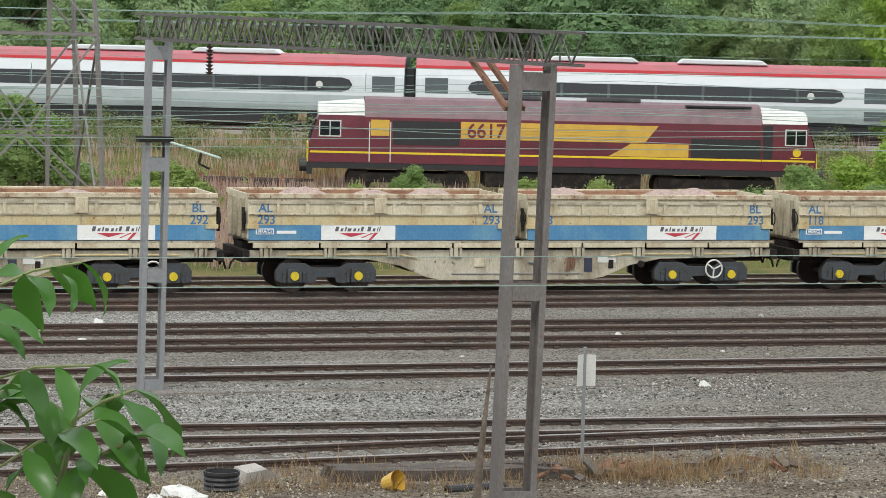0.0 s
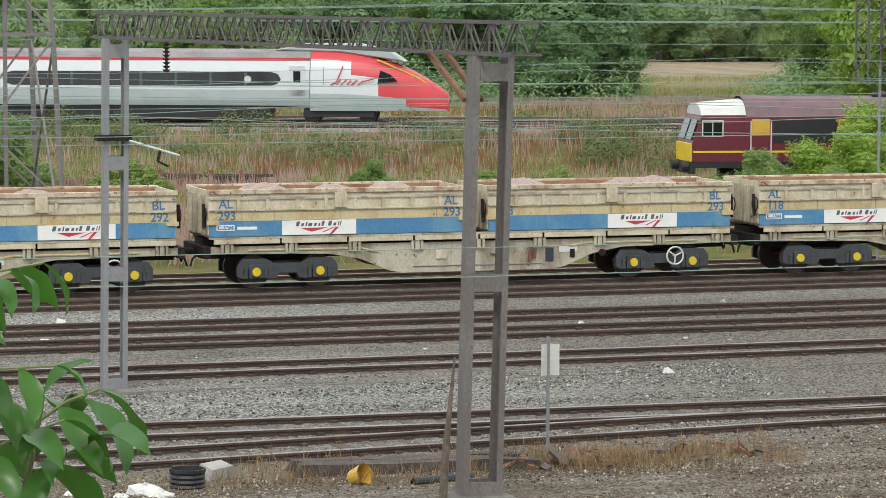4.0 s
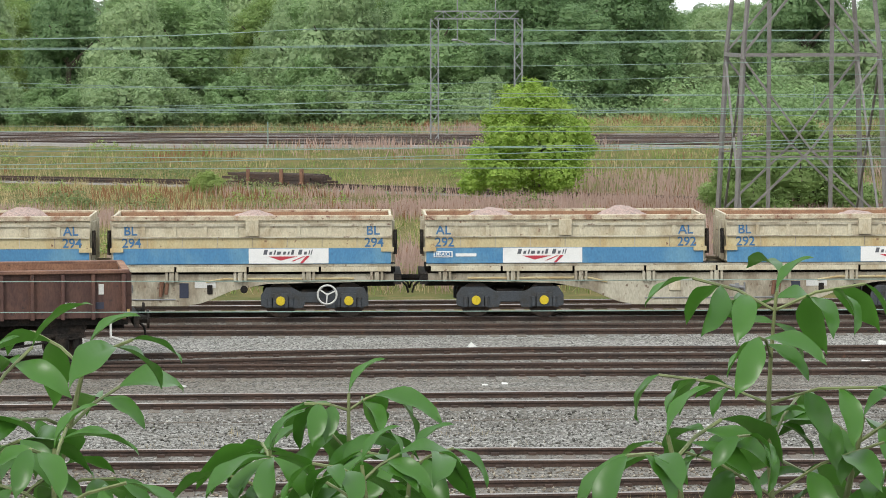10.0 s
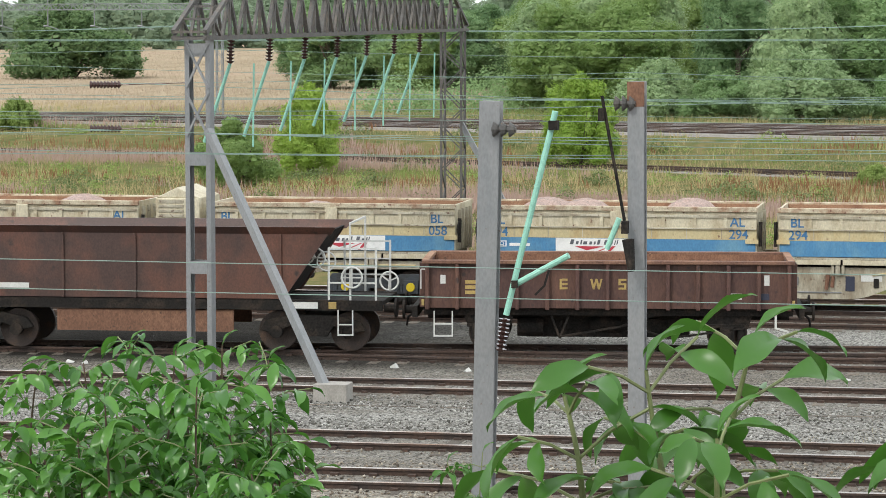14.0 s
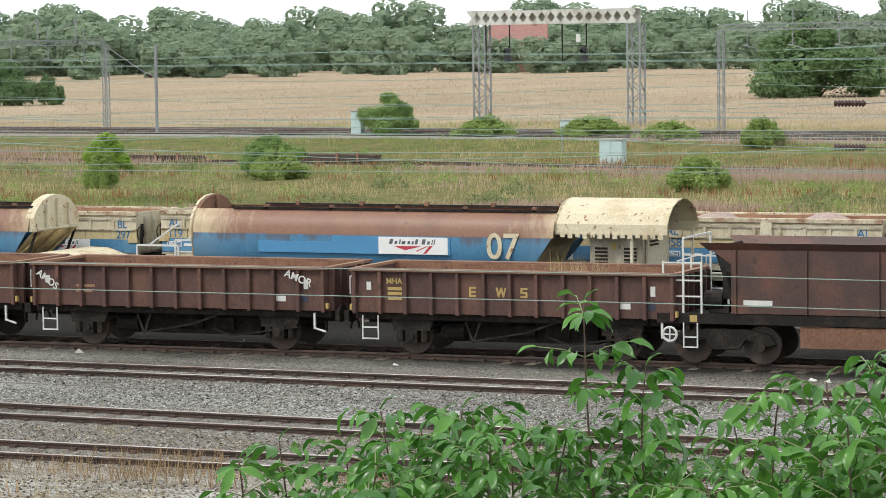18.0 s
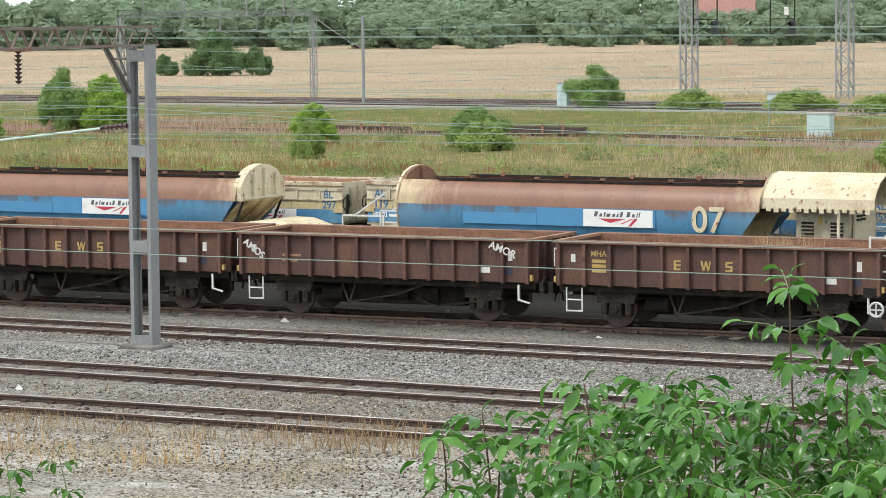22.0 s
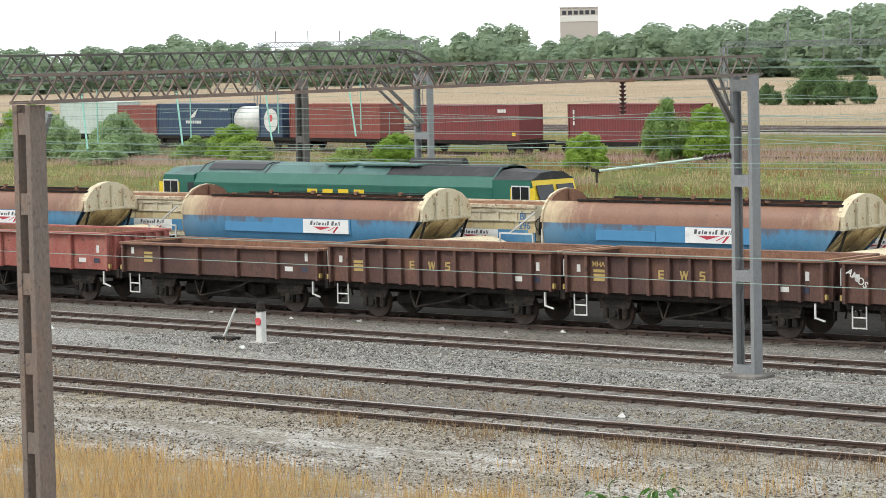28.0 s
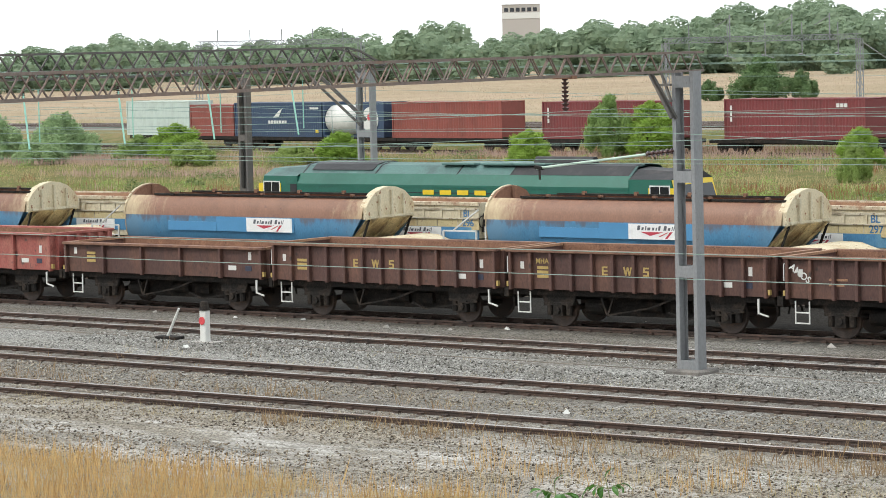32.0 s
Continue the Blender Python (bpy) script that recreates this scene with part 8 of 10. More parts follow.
def tree(name, label, h, r, material, seed, count=2600, leaf=0.34, bush=False, tall=False, category="tree"):
    root = thing(name, label, category)
    rnd = random.Random(seed)
    g = Geo()
    if bush:
        for i in range(7):
            w = rnd.uniform(0, 6.28)
            g.tube((0.1 * math.cos(w), 0.1 * math.sin(w), -0.2), (r * 0.5 * math.cos(w), r * 0.5 * math.sin(w), h * 0.55), 0.05, 0.015, 6)
        part("trunk", g, M_BARK, root)
    else:
        g.tube((0, 0, -0.4), (0.1, 0, h * 0.35), 0.03 * h, 0.02 * h, 8).tube((0.1, 0, h * 0.35), (0.0, 0.1, h * 0.8), 0.02 * h, 0.006 * h, 8)
        for i in range(6):
            w = rnd.uniform(0, 6.28)
            z = h * rnd.uniform(0.25, 0.55)
            g.tube((0.05, 0, z), (r * 0.6 * math.cos(w), r * 0.6 * math.sin(w), z + h * 0.22), 0.012 * h, 0.004 * h, 6)
        part("trunk", g, M_BARK, root)
    me = crown_mesh("crown", material, lobes_for(h, r, seed, bush, tall), count, leaf, seed)
    part("crown", me, None, root)
    return root


def plant(proto, x, y, rz, s=1.0, sz=1.0, z=None):
    m = Matrix.LocRotScale((x, y, ground_z(x, y) - 0.05 if z is None else z), Euler((0, 0, rz)), (s, s, s * sz))
    c = copy_thing(proto, Matrix.Identity(4))
    c.matrix_basis = m
    return c


PROTO = {}
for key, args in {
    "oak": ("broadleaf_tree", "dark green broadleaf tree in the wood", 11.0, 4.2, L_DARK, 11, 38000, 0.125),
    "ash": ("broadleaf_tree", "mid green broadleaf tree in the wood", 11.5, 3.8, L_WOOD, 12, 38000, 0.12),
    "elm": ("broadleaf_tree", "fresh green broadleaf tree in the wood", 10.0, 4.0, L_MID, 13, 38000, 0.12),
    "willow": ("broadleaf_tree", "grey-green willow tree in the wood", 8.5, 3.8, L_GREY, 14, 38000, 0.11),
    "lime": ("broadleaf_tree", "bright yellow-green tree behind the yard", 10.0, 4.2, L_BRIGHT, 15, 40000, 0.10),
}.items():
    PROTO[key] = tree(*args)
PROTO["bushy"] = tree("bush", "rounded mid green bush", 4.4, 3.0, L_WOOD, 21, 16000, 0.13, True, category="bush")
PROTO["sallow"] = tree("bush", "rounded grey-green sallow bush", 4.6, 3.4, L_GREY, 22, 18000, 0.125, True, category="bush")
PROTO["birch"] = tree("young_tree", "bright yellow-green young tree on the bank", 5.2, 2.3, L_BRIGHT, 23, 30000, 0.072, True, True, category="young tree")
PROTO["alder"] = tree("shrub", "fresh green shrub among dry grass", 4.0, 2.1, L_MID, 24, 26000, 0.068, True, True, category="shrub")
PROTO["thorn"] = tree("thorn_bush", "big round dark green bush in the hay field", 4.4, 3.0, L_THORN, 26, 14000, 0.14, True, category="bush")
PROTO["low"] = tree("shrub", "low bright green shrub among dry grass", 1.9, 1.7, L_LOW, 25, 11000, 0.075, True, category="shrub")

placed = [
    ("birch", 8.4, 125.3, 5.7, 3.5), ("alder", 17.8, 114.0, 4.3, 3.5), ("alder", 15.5, 112.0, 2.6, 1.8), ("birch", -21.4, 146.0, 5.3, 2.35), ("birch", -33.2, 138.0, 4.9, 2.0), ("alder", -34.6, 129.0, 3.4, 2.1),
    ("low", -51.5, 138.0, 1.8, 2.0), ("low", -86.0, 137.5, 2.2, 1.1), ("low", -80.3, 147.0, 1.8, 1.9), ("alder", -93.0, 186.5, 3.4, 2.3), ("low", -52.4, 140.0, 1.6, 1.8),
    ("alder", -122.4, 164.2, 4.9, 2.0), ("birch", -119.2, 164.4, 4.4, 2.4), ("birch", -137.2, 152.0, 2.7, 2.2), ("birch", -157.5, 156.5, 3.2, 2.5), ("alder", -163.0, 157.5, 2.2, 2.1), ("birch", -120.3, 152.0, 2.8, 1.8), ("birch", -94.9, 152.0, 2.8, 1.8), ("alder", -83.5, 152.0, 2.6, 2.4), ("sallow", -167.5, 150.5, 2.0, 1.2),
    ("low", -146.0, 156.0, 1.3, 1.4), ("sallow", -172.0, 158.0, 3.8, 3.3), ("sallow", -179.0, 156.0, 4.4, 3.4), ("birch", -186.0, 161.0, 5.0, 3.2), ("sallow", -166.5, 151.0, 1.9, 2.4), ("low", -150.0, 150.5, 1.8, 2.2), ("low", -142.0, 153.0, 1.4, 1.8),
    ("thorn", -187.6, 280.0, 5.4, 4.0), ("thorn", -182.6, 281.0, 3.6, 2.0), ("thorn", -194.6, 280.0, 2.6, 1.8), ("thorn", -99.0, 301.0, 8.4, 8.2),
    ("birch", 50.5, 99.0, 5.4, 3.6), ("birch", 55.0, 102.5, 6.8, 3.8), ("birch", 46.0, 95.5, 3.9, 2.9), ("alder", 42.2, 94.5, 3.0, 2.0), ("birch", 60.0, 106.0, 9.0, 4.2), ("alder", 44.5, 93.0, 2.4, 1.9),
    ("alder", 30.5, 101.5, 2.3, 1.3), ("low", 27.5, 99.0, 1.7, 0.9), ("low", 38.0, 103.0, 1.6, 1.1), ("low", 23.0, 110.0, 1.6, 2.0),
    ("low", 37.0, 108.0, 1.2, 1.6), ("low", -76.0, 184.0, 1.5, 3.0), ("low", -84.0, 184.0, 1.6, 2.6), ("low", -69.0, 180.0, 1.3, 2.6), ("low", -6.0, 133.0, 1.0, 1.2),
]
SIZES = {"birch": (5.2, 2.3), "alder": (4.0, 2.1), "low": (1.9, 1.7), "bushy": (4.4, 3.0), "thorn": (4.4, 3.0), "sallow": (4.6, 3.4), "oak": (11.0, 4.2), "ash": (11.5, 3.8), "elm": (10.0, 4.0), "willow": (8.5, 3.8), "lime": (10.0, 4.2)}
rnd = random.Random(5)
for key, x, y, h, r in placed:
    H0, R0 = SIZES[key]
    plant(PROTO[key], x, y, rnd.uniform(0, 6.28), r / R0, (h / H0) / (r / R0))

# the wood behind the main line: how high its top stands over the eye level, by bearing
WOOD_TOP = [(34, 1.5), (27, 1.6), (25.0, 1.3), (24.4, 0.0), (23.4, 0.1), (22.8, 0.42), (21.6, 0.45), (20.8, 1.2), (17, 1.1), (11, 1.0), (9.9, 0.25), (8.6, 0.3), (7.5, 0.8), (6.6, 0.5), (5.7, 0.45), (5.2, 1.15), (-4, 1.2), (-8, 1.0), (-10, 0.7), (-14, 0.4)]


def wood_tree(key, az, R, el, wide):
    """A tree whose top stands el degrees over the eye's level."""
    a = radians(az)
    x, y = R * math.sin(a), R * math.cos(a)
    H0, R0 = SIZES[key]
    h = max(2.0, EYE[2] + R * math.tan(radians(el)) - ground_z(x, y))
    wide = min(wide, h * (0.95 if key in ("sallow", "bushy") else 0.55))
    plant(PROTO[key], x, y, rnd.uniform(0, 6.28), wide / R0, (h / H0) / (wide / R0))


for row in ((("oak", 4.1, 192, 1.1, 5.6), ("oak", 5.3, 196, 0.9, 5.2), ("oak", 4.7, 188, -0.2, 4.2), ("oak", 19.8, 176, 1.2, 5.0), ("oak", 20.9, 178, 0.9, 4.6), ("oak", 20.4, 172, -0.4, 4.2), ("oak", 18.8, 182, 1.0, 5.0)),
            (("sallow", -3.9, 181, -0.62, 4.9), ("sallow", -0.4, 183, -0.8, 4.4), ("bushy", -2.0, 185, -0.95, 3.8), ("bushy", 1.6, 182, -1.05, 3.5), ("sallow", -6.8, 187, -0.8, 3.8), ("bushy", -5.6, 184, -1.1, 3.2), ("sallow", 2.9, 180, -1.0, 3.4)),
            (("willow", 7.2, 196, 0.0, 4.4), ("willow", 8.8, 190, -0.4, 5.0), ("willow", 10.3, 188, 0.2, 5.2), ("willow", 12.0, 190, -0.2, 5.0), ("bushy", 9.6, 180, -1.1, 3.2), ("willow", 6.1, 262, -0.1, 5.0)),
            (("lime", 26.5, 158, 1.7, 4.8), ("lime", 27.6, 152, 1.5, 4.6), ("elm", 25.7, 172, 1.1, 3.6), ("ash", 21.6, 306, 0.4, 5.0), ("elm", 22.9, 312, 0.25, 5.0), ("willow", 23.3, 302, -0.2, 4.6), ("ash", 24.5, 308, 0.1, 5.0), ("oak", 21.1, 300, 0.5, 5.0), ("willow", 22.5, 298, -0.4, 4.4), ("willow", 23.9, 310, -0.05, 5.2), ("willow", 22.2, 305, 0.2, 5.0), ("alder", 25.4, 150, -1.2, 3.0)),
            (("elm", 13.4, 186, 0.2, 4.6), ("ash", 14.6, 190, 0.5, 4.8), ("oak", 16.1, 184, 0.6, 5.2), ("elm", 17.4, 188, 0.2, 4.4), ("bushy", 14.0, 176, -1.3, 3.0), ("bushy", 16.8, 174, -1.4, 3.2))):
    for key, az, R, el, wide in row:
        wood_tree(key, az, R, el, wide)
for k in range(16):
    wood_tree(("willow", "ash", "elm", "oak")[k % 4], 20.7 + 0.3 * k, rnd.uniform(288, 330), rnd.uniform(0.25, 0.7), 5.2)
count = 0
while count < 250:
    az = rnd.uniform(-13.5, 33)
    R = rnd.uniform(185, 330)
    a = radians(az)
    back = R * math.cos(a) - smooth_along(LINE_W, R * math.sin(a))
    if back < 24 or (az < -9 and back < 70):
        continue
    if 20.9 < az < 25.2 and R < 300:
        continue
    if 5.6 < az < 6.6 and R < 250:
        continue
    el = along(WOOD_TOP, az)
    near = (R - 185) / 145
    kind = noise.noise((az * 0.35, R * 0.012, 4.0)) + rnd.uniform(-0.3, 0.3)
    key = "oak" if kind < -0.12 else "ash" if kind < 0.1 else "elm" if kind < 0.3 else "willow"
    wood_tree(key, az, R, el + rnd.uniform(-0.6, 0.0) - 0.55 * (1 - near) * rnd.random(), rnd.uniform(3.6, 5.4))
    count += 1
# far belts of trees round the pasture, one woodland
# aerial haze is put into this paler, greyer leaf colour
L_FAR = leaf_mat("haze_paled_far_leaves", (0.165, 0.235, 0.15), (0.29, 0.37, 0.24), 0.7, 0.45)
FAR_CROWNS = []


def near_half(v, lob):
    """Leaves out the patches on the far side of each lobe."""
    q = v.reshape(len(lob), -1, 4, 3)
    mid = np.array([[l[0], l[1], l[2]] for l in lob])[:, None]
    size = np.array([l[3] for l in lob])[:, None]
    return q[(q.mean(2) - mid)[..., 1] < 0.25 * size].reshape(-1, 3)


for k in range(5):
    rs3 = np.random.RandomState(60 + k)
    lob = lobes_for(11.0, 5.0, 70 + k)[::2]
    lob = [(x, y, z, rx * 1.25, rx * 1.25) for x, y, z, rx, rz in lob]
    C, N, W = [], [], []
    for (x, y, z, rx, rz) in lob:
        for m, f, w in ((70, 1.05, 0.45),):
            u = rs3.normal(size=(m, 3))
            u[:, 1] -= 0.7
            u /= np.linalg.norm(u, axis=1)[:, None]
            C.append(u * f * (1 - np.abs(rs3.normal(0, 0.12, (m, 1)))) * np.array([rx, rx, rz]) + np.array([x, y, z]))
            nn = u + rs3.normal(0, 0.35, (m, 3)) + np.array([0, 0, 0.4])
            N.append(nn / np.linalg.norm(nn, axis=1)[:, None])
            W.append(w * (0.7 + 0.6 * rs3.rand(m)))
    FAR_CROWNS.append((np.concatenate(C), np.concatenate(N), np.concatenate(W), near_half(core_patches(lob, 5, 0.9), lob)))
C, N, W, Q = [], [], [], []
for a0, a1, r0, r1, n, s0 in ((-56, -9, 570, 660, 250, 0.86), (-54, -34, 680, 800, 60, 1.0), (-33, -8, 520, 575, 70, 0.72), (-34.5, -11, 640, 720, 80, 1.3), (-13, 32, 335, 420, 110, 0.0)):
    for i in range(n):
        az = radians(rnd.uniform(a0, a1))
        R = rnd.uniform(r0, r1)
        s = rnd.uniform(0.72, 1.18) * s0
        x, y = R * math.sin(az), R * math.cos(az)
        if not s0:
            s = (EYE[2] + R * math.tan(radians(along(WOOD_TOP, math.degrees(az)) - rnd.uniform(0.1, 0.5))) - ground_z(x, y)) / 11.0
        c, nn, w, core = FAR_CROWNS[i % 5]
        wide = s * 1.45 if s0 else max(s, 0.7)
        grow, foot = np.array([wide, wide, s * rnd.uniform(0.85, 1.08)]), np.array([x, y, ground_z(x, y) - 0.8])
        C.append(c * grow + foot)
        Q.append(core * grow + foot)
        N.append(nn)
        W.append(w * s)
C, N, W = np.concatenate(C), np.concatenate(N), np.concatenate(W)
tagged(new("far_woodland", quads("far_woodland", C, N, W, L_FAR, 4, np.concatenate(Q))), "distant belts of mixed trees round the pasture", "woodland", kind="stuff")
for key, ob in list(PROTO.items()):
    x, y = {"oak": (30, 190), "ash": (20, 200), "elm": (10, 205), "willow": (40, 185), "lime": (76, 140), "bushy": (-2, 182), "thorn": (-430, 320), "sallow": (-14, 186), "birch": (62, 112), "alder": (66, 108), "low": (-60, 172)}[key]
    ob.matrix_basis = pose(x, y, ground_z(x, y) - 0.05)


# ---------------------------------------------------------------- grasses and weeds
def blades(name, label, pts, heights, width, material, per=5, lean=0.35, seed=1, spread=0.22, head=0.0):
    """Tufts of pointed blades: three corners a blade."""
    rs = np.random.RandomState(seed)
    n = len(pts) * per
    base = np.repeat(pts, per, 0) + np.concatenate([rs.normal(0, spread, (n, 2)), np.zeros((n, 1))], 1)
    h = np.repeat(heights, per) * (0.55 + 0.6 * rs.rand(n))
    w = rs.rand(n) * 2 * np.pi
    side = np.stack([np.cos(w), np.sin(w) * 0.4, np.zeros(n)], 1) * (width * (0.6 + 0.8 * rs.rand(n)))[:, None]
    tip = base + np.stack([rs.normal(0, lean, n) * h, rs.normal(0, lean, n) * h, h], 1)
    if head:
        mid = base + (tip - base) * 0.45
        v = np.stack([base, mid - side, tip, mid + side], 1)
        k = 4
    else:
        v = np.stack([base - side, base + side, tip], 1)
        k = 3
    me = bpy.data.meshes.new(name)
    me.vertices.add(k * n)
    me.vertices.foreach_set("co", v.reshape(-1).astype(np.float32))
    me.loops.add(k * n)
    me.loops.foreach_set("vertex_index", np.arange(k * n, dtype=np.int32))
    me.polygons.add(n)
    me.polygons.foreach_set("loop_start", np.arange(0, k * n, k, dtype=np.int32))
    me.update(calc_edges=True)
    me.materials.append(material)
    return tagged(new(name, me), label, "vegetation", kind="stuff")


G_STRAW = leaf_mat("straw_blades", (0.34, 0.27, 0.13), (0.54, 0.45, 0.25), 0.8, 0.2)
G_GREEN = leaf_mat("green_blades", (0.14, 0.20, 0.045), (0.27, 0.33, 0.10), 0.7, 0.25)
G_PINK = leaf_mat("faded_pink_spikes", (0.30, 0.20, 0.15), (0.46, 0.335, 0.29), 0.8, 0.2)
G_RUST = leaf_mat("rust_brown_dock", (0.17, 0.075, 0.035), (0.30, 0.15, 0.075), 0.8, 0.2)
G_HAY = leaf_mat("dry_hay_stems", (0.33, 0.26, 0.185), (0.60, 0.50, 0.375), 0.9, 0.3)
G_ORANGE = leaf_mat("orange_dry_grass", (0.24, 0.12, 0.04), (0.66, 0.46, 0.20), 0.8, 0.2)
G_DOCK = leaf_mat("dried_dock", (0.17, 0.105, 0.055), (0.38, 0.27, 0.145), 0.8, 0.2)
G_OLIVE = leaf_mat("olive_bramble", (0.085, 0.125, 0.04), (0.18, 0.225, 0.085), 0.6, 0.3)


def scatter(n, seed, where, keep):
    """Points on the ground in a range of bearings and depths."""
    rs = random.Random(seed)
    out = []
    a0, a1, y0, y1 = where
    tries = 0
    while len(out) < n and tries < n * 30:
        tries += 1
        y = rs.uniform(y0, y1)
        x = y * math.tan(radians(rs.uniform(a0, a1)))
        k = keep(x, y)
        if rs.random() < k:
            out.append((x, y, ground_z(x, y) - 0.03))
    return np.array(out)


def fbm(x, y, s, o=0.0):
    return noise.noise((x * s, y * s, o)) + 0.5 * noise.noise((x * s * 2.3, y * s * 2.3, o + 3))


def verge(x, y):
    """How far the ground is rough verge: not on the rails."""
    yc, yw = smooth_along(LINE_C, x), smooth_along(LINE_W, x)
    if abs(y - yc) < 2.2 or abs(y - yw) < 8.8 or y < 89.5:
        return 0.0
    return 1.0


def zone(s, o, lo, hi):
    return lambda x, y: verge(x, y) * mix(0, 1, (fbm(x * 0.6, y * 1.5, s, o) - lo) / (hi - lo))


g = blades("wagon_grass", "dry straw grass growing inside the wagon", WAGON_GRASS[1], np.full(60, 1.35), 0.008, G_STRAW, 7, 0.22, 8, 0.12)
g.matrix_basis = WAGON_GRASS[0].matrix_basis.copy()
V = (-50, 29, 90, 215)
p = scatter(17000, 1, V, zone(0.05, 1.0, -0.5, 0.3))
blades("dry_grass", "straw-coloured dry grass on the bank", p, np.full(len(p), 0.5), 0.014, G_STRAW, 8, 0.3, seed=1, spread=0.3)
p = scatter(12000, 2, V, zone(0.04, 7.0, -0.15, 0.4))
blades("green_grass", "rough green grass on the bank", p, np.full(len(p), 0.46), 0.016, G_GREEN, 9, 0.3, seed=2, spread=0.3)
p = scatter(7500, 3, (-16, 27, 90, 165), zone(0.06, 12.0, 0.05, 0.5))
blades("willowherb", "faded pink willowherb spikes on the bank", p, np.full(len(p), 0.74), 0.022, G_PINK, 8, 0.16, 3, 0.3, head=1.0)
p = scatter(3600, 4, (-50, 27, 92, 175), zone(0.06, 20.0, 0.05, 0.45))
blades("dock_stems", "rust-brown dock and sorrel stems", p, np.full(len(p), 0.6), 0.02, G_RUST, 7, 0.16, 4, 0.3, head=1.0)
p = scatter(5200, 5, (-50, -14, 110, 200), zone(0.05, 31.0, 0.1, 0.5))
blades("pale_seed_heads", "pale pinkish seed heads on the bank", p, np.full(len(p), 0.64), 0.022, G_PINK, 7, 0.16, 5, 0.3, head=1.0)

p = scatter(1900, 6, (4, 27, 91, 132), zone(0.07, 14.0, -0.25, 0.3))
blades("rosebay_stems", "faded pink and straw rosebay stems by the upper siding", p, np.full(len(p), 0.85), 0.02, G_PINK, 8, 0.14, 6, 0.3, head=1.0)
p = scatter(1300, 7, (4, 27, 91, 132), zone(0.09, 24.0, -0.1, 0.3))
blades("sorrel_stems", "rust-brown sorrel by the upper siding", p, np.full(len(p), 0.75), 0.018, G_RUST, 7, 0.14, 7, 0.3, head=1.0)


p = scatter(30000, 9, (-52, -7.5, 212, 470), lambda x, y: 0.35 + 0.65 * mix(0, 1, (fbm(x, y * 0.25, 0.06, 5.0) + 0.3) / 0.6))
blades("hay_stems", "dry pinkish hay stems of the pasture", p, np.full(len(p), 0.36), 0.03, G_HAY, 4, 0.4, 9, 0.9)


# brambles: low mounds of leaves
def mound(name, label, material, spots, leaf, seed):
    rs = np.random.RandomState(seed)
    C, N = [], []
    for x, y, rx, h, m in spots:
        u = rs.normal(size=(m, 3))
        u[:, 2] = np.abs(u[:, 2])
        u /= np.linalg.norm(u, axis=1)[:, None]
        q = u * (1 - np.abs(rs.normal(0, 0.22, (m, 1))))
        q[:, 2] *= 1 + 0.5 * np.sin(q[:, 0] * 5 + x) * 0.6
        C.append(q * np.array([rx, rx * 0.6, h]) + np.array([x, y, ground_z(x, y)]))
        nn = u + rs.normal(0, 0.42, (m, 3)) + np.array([0, 0, 0.3])
        N.append(nn / np.linalg.norm(nn, axis=1)[:, None])
    C, N = np.concatenate(C), np.concatenate(N)
    me = quads(name, C, N, leaf * (0.6 + 0.8 * rs.rand(len(C))), material, seed)
    return tagged(new(name, me), label, "vegetation", kind="stuff")


rs2 = random.Random(9)
spots = []
for i in range(46):
    x = rs2.uniform(24, 66)
    spots.append((x, smooth_along(LINE_W, x) - rs2.uniform(9.5, 16), rs2.uniform(1.2, 2.8), rs2.uniform(0.6, 1.25), 900))
for i in range(130):
    az = radians(rs2.uniform(-47, 25))
    y = rs2.uniform(112, 170)
    x = y * math.tan(az)
    if verge(x, y):
        spots.append((x, y, rs2.uniform(0.8, 2.6), rs2.uniform(0.35, 0.9), 480))
for i in range(50):
    x = rs2.uniform(-50, 60)
    spots.append((x, smooth_along(LINE_W, x) + rs2.uniform(10, 16), rs2.uniform(1.2, 3), rs2.uniform(0.3, 0.7), 300))
under = []
for i in range(150):
    az = radians(rs2.uniform(-12, 31))
    x0 = 150 * math.tan(az)
    if 21.2 < math.degrees(az) < 24.7 or 5.6 < math.degrees(az) < 6.6:
        continue
    y = smooth_along(LINE_W, x0) + rs2.uniform(24, 42)
    x = y * math.tan(az)
    under.append((x, y, rs2.uniform(2.2, 4.5), rs2.uniform(1.6, 3.4), 900))
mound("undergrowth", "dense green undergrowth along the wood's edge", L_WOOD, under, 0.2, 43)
weeds = []
while len(weeds) < 420:
    az = radians(rs2.uniform(-49, 27))
    y = rs2.uniform(92, 178)
    x = y * math.tan(az)
    if verge(x, y) and fbm(x, y, 0.05, 40.0) > -0.1:
        weeds.append((x, y, rs2.uniform(0.4, 1.3), rs2.uniform(0.3, 0.75), 150))
mound("weed_clumps", "fresh green nettle and weed clumps on the bank", L_LOW, weeds, 0.1, 44)
mound("bramble", "olive green bramble mounds on the bank", G_OLIVE, spots, 0.11, 41)

# weeds in the yard
def yard(n, seed, spots, material, name, label, h, w, per=6, lean=0.3, spread=0.15, head=0.0):
    rs = random.Random(seed)
    out = []
    hs = []
    for i in range(n):
        x0, x1, y0, y1, wt = rs.choices(spots, [s[4] for s in spots])[0]
        x, y = rs.uniform(x0, x1), rs.uniform(y0, y1)
        if fbm(x, y, 0.5, seed) < rs.uniform(-0.45, 0.15):
            continue
        out.append((x, y, -0.2))
        hs.append(h * rs.uniform(0.5, 1.3))
    return blades(name, label, np.array(out), np.array(hs), w, material, per, lean, seed, spread, head)


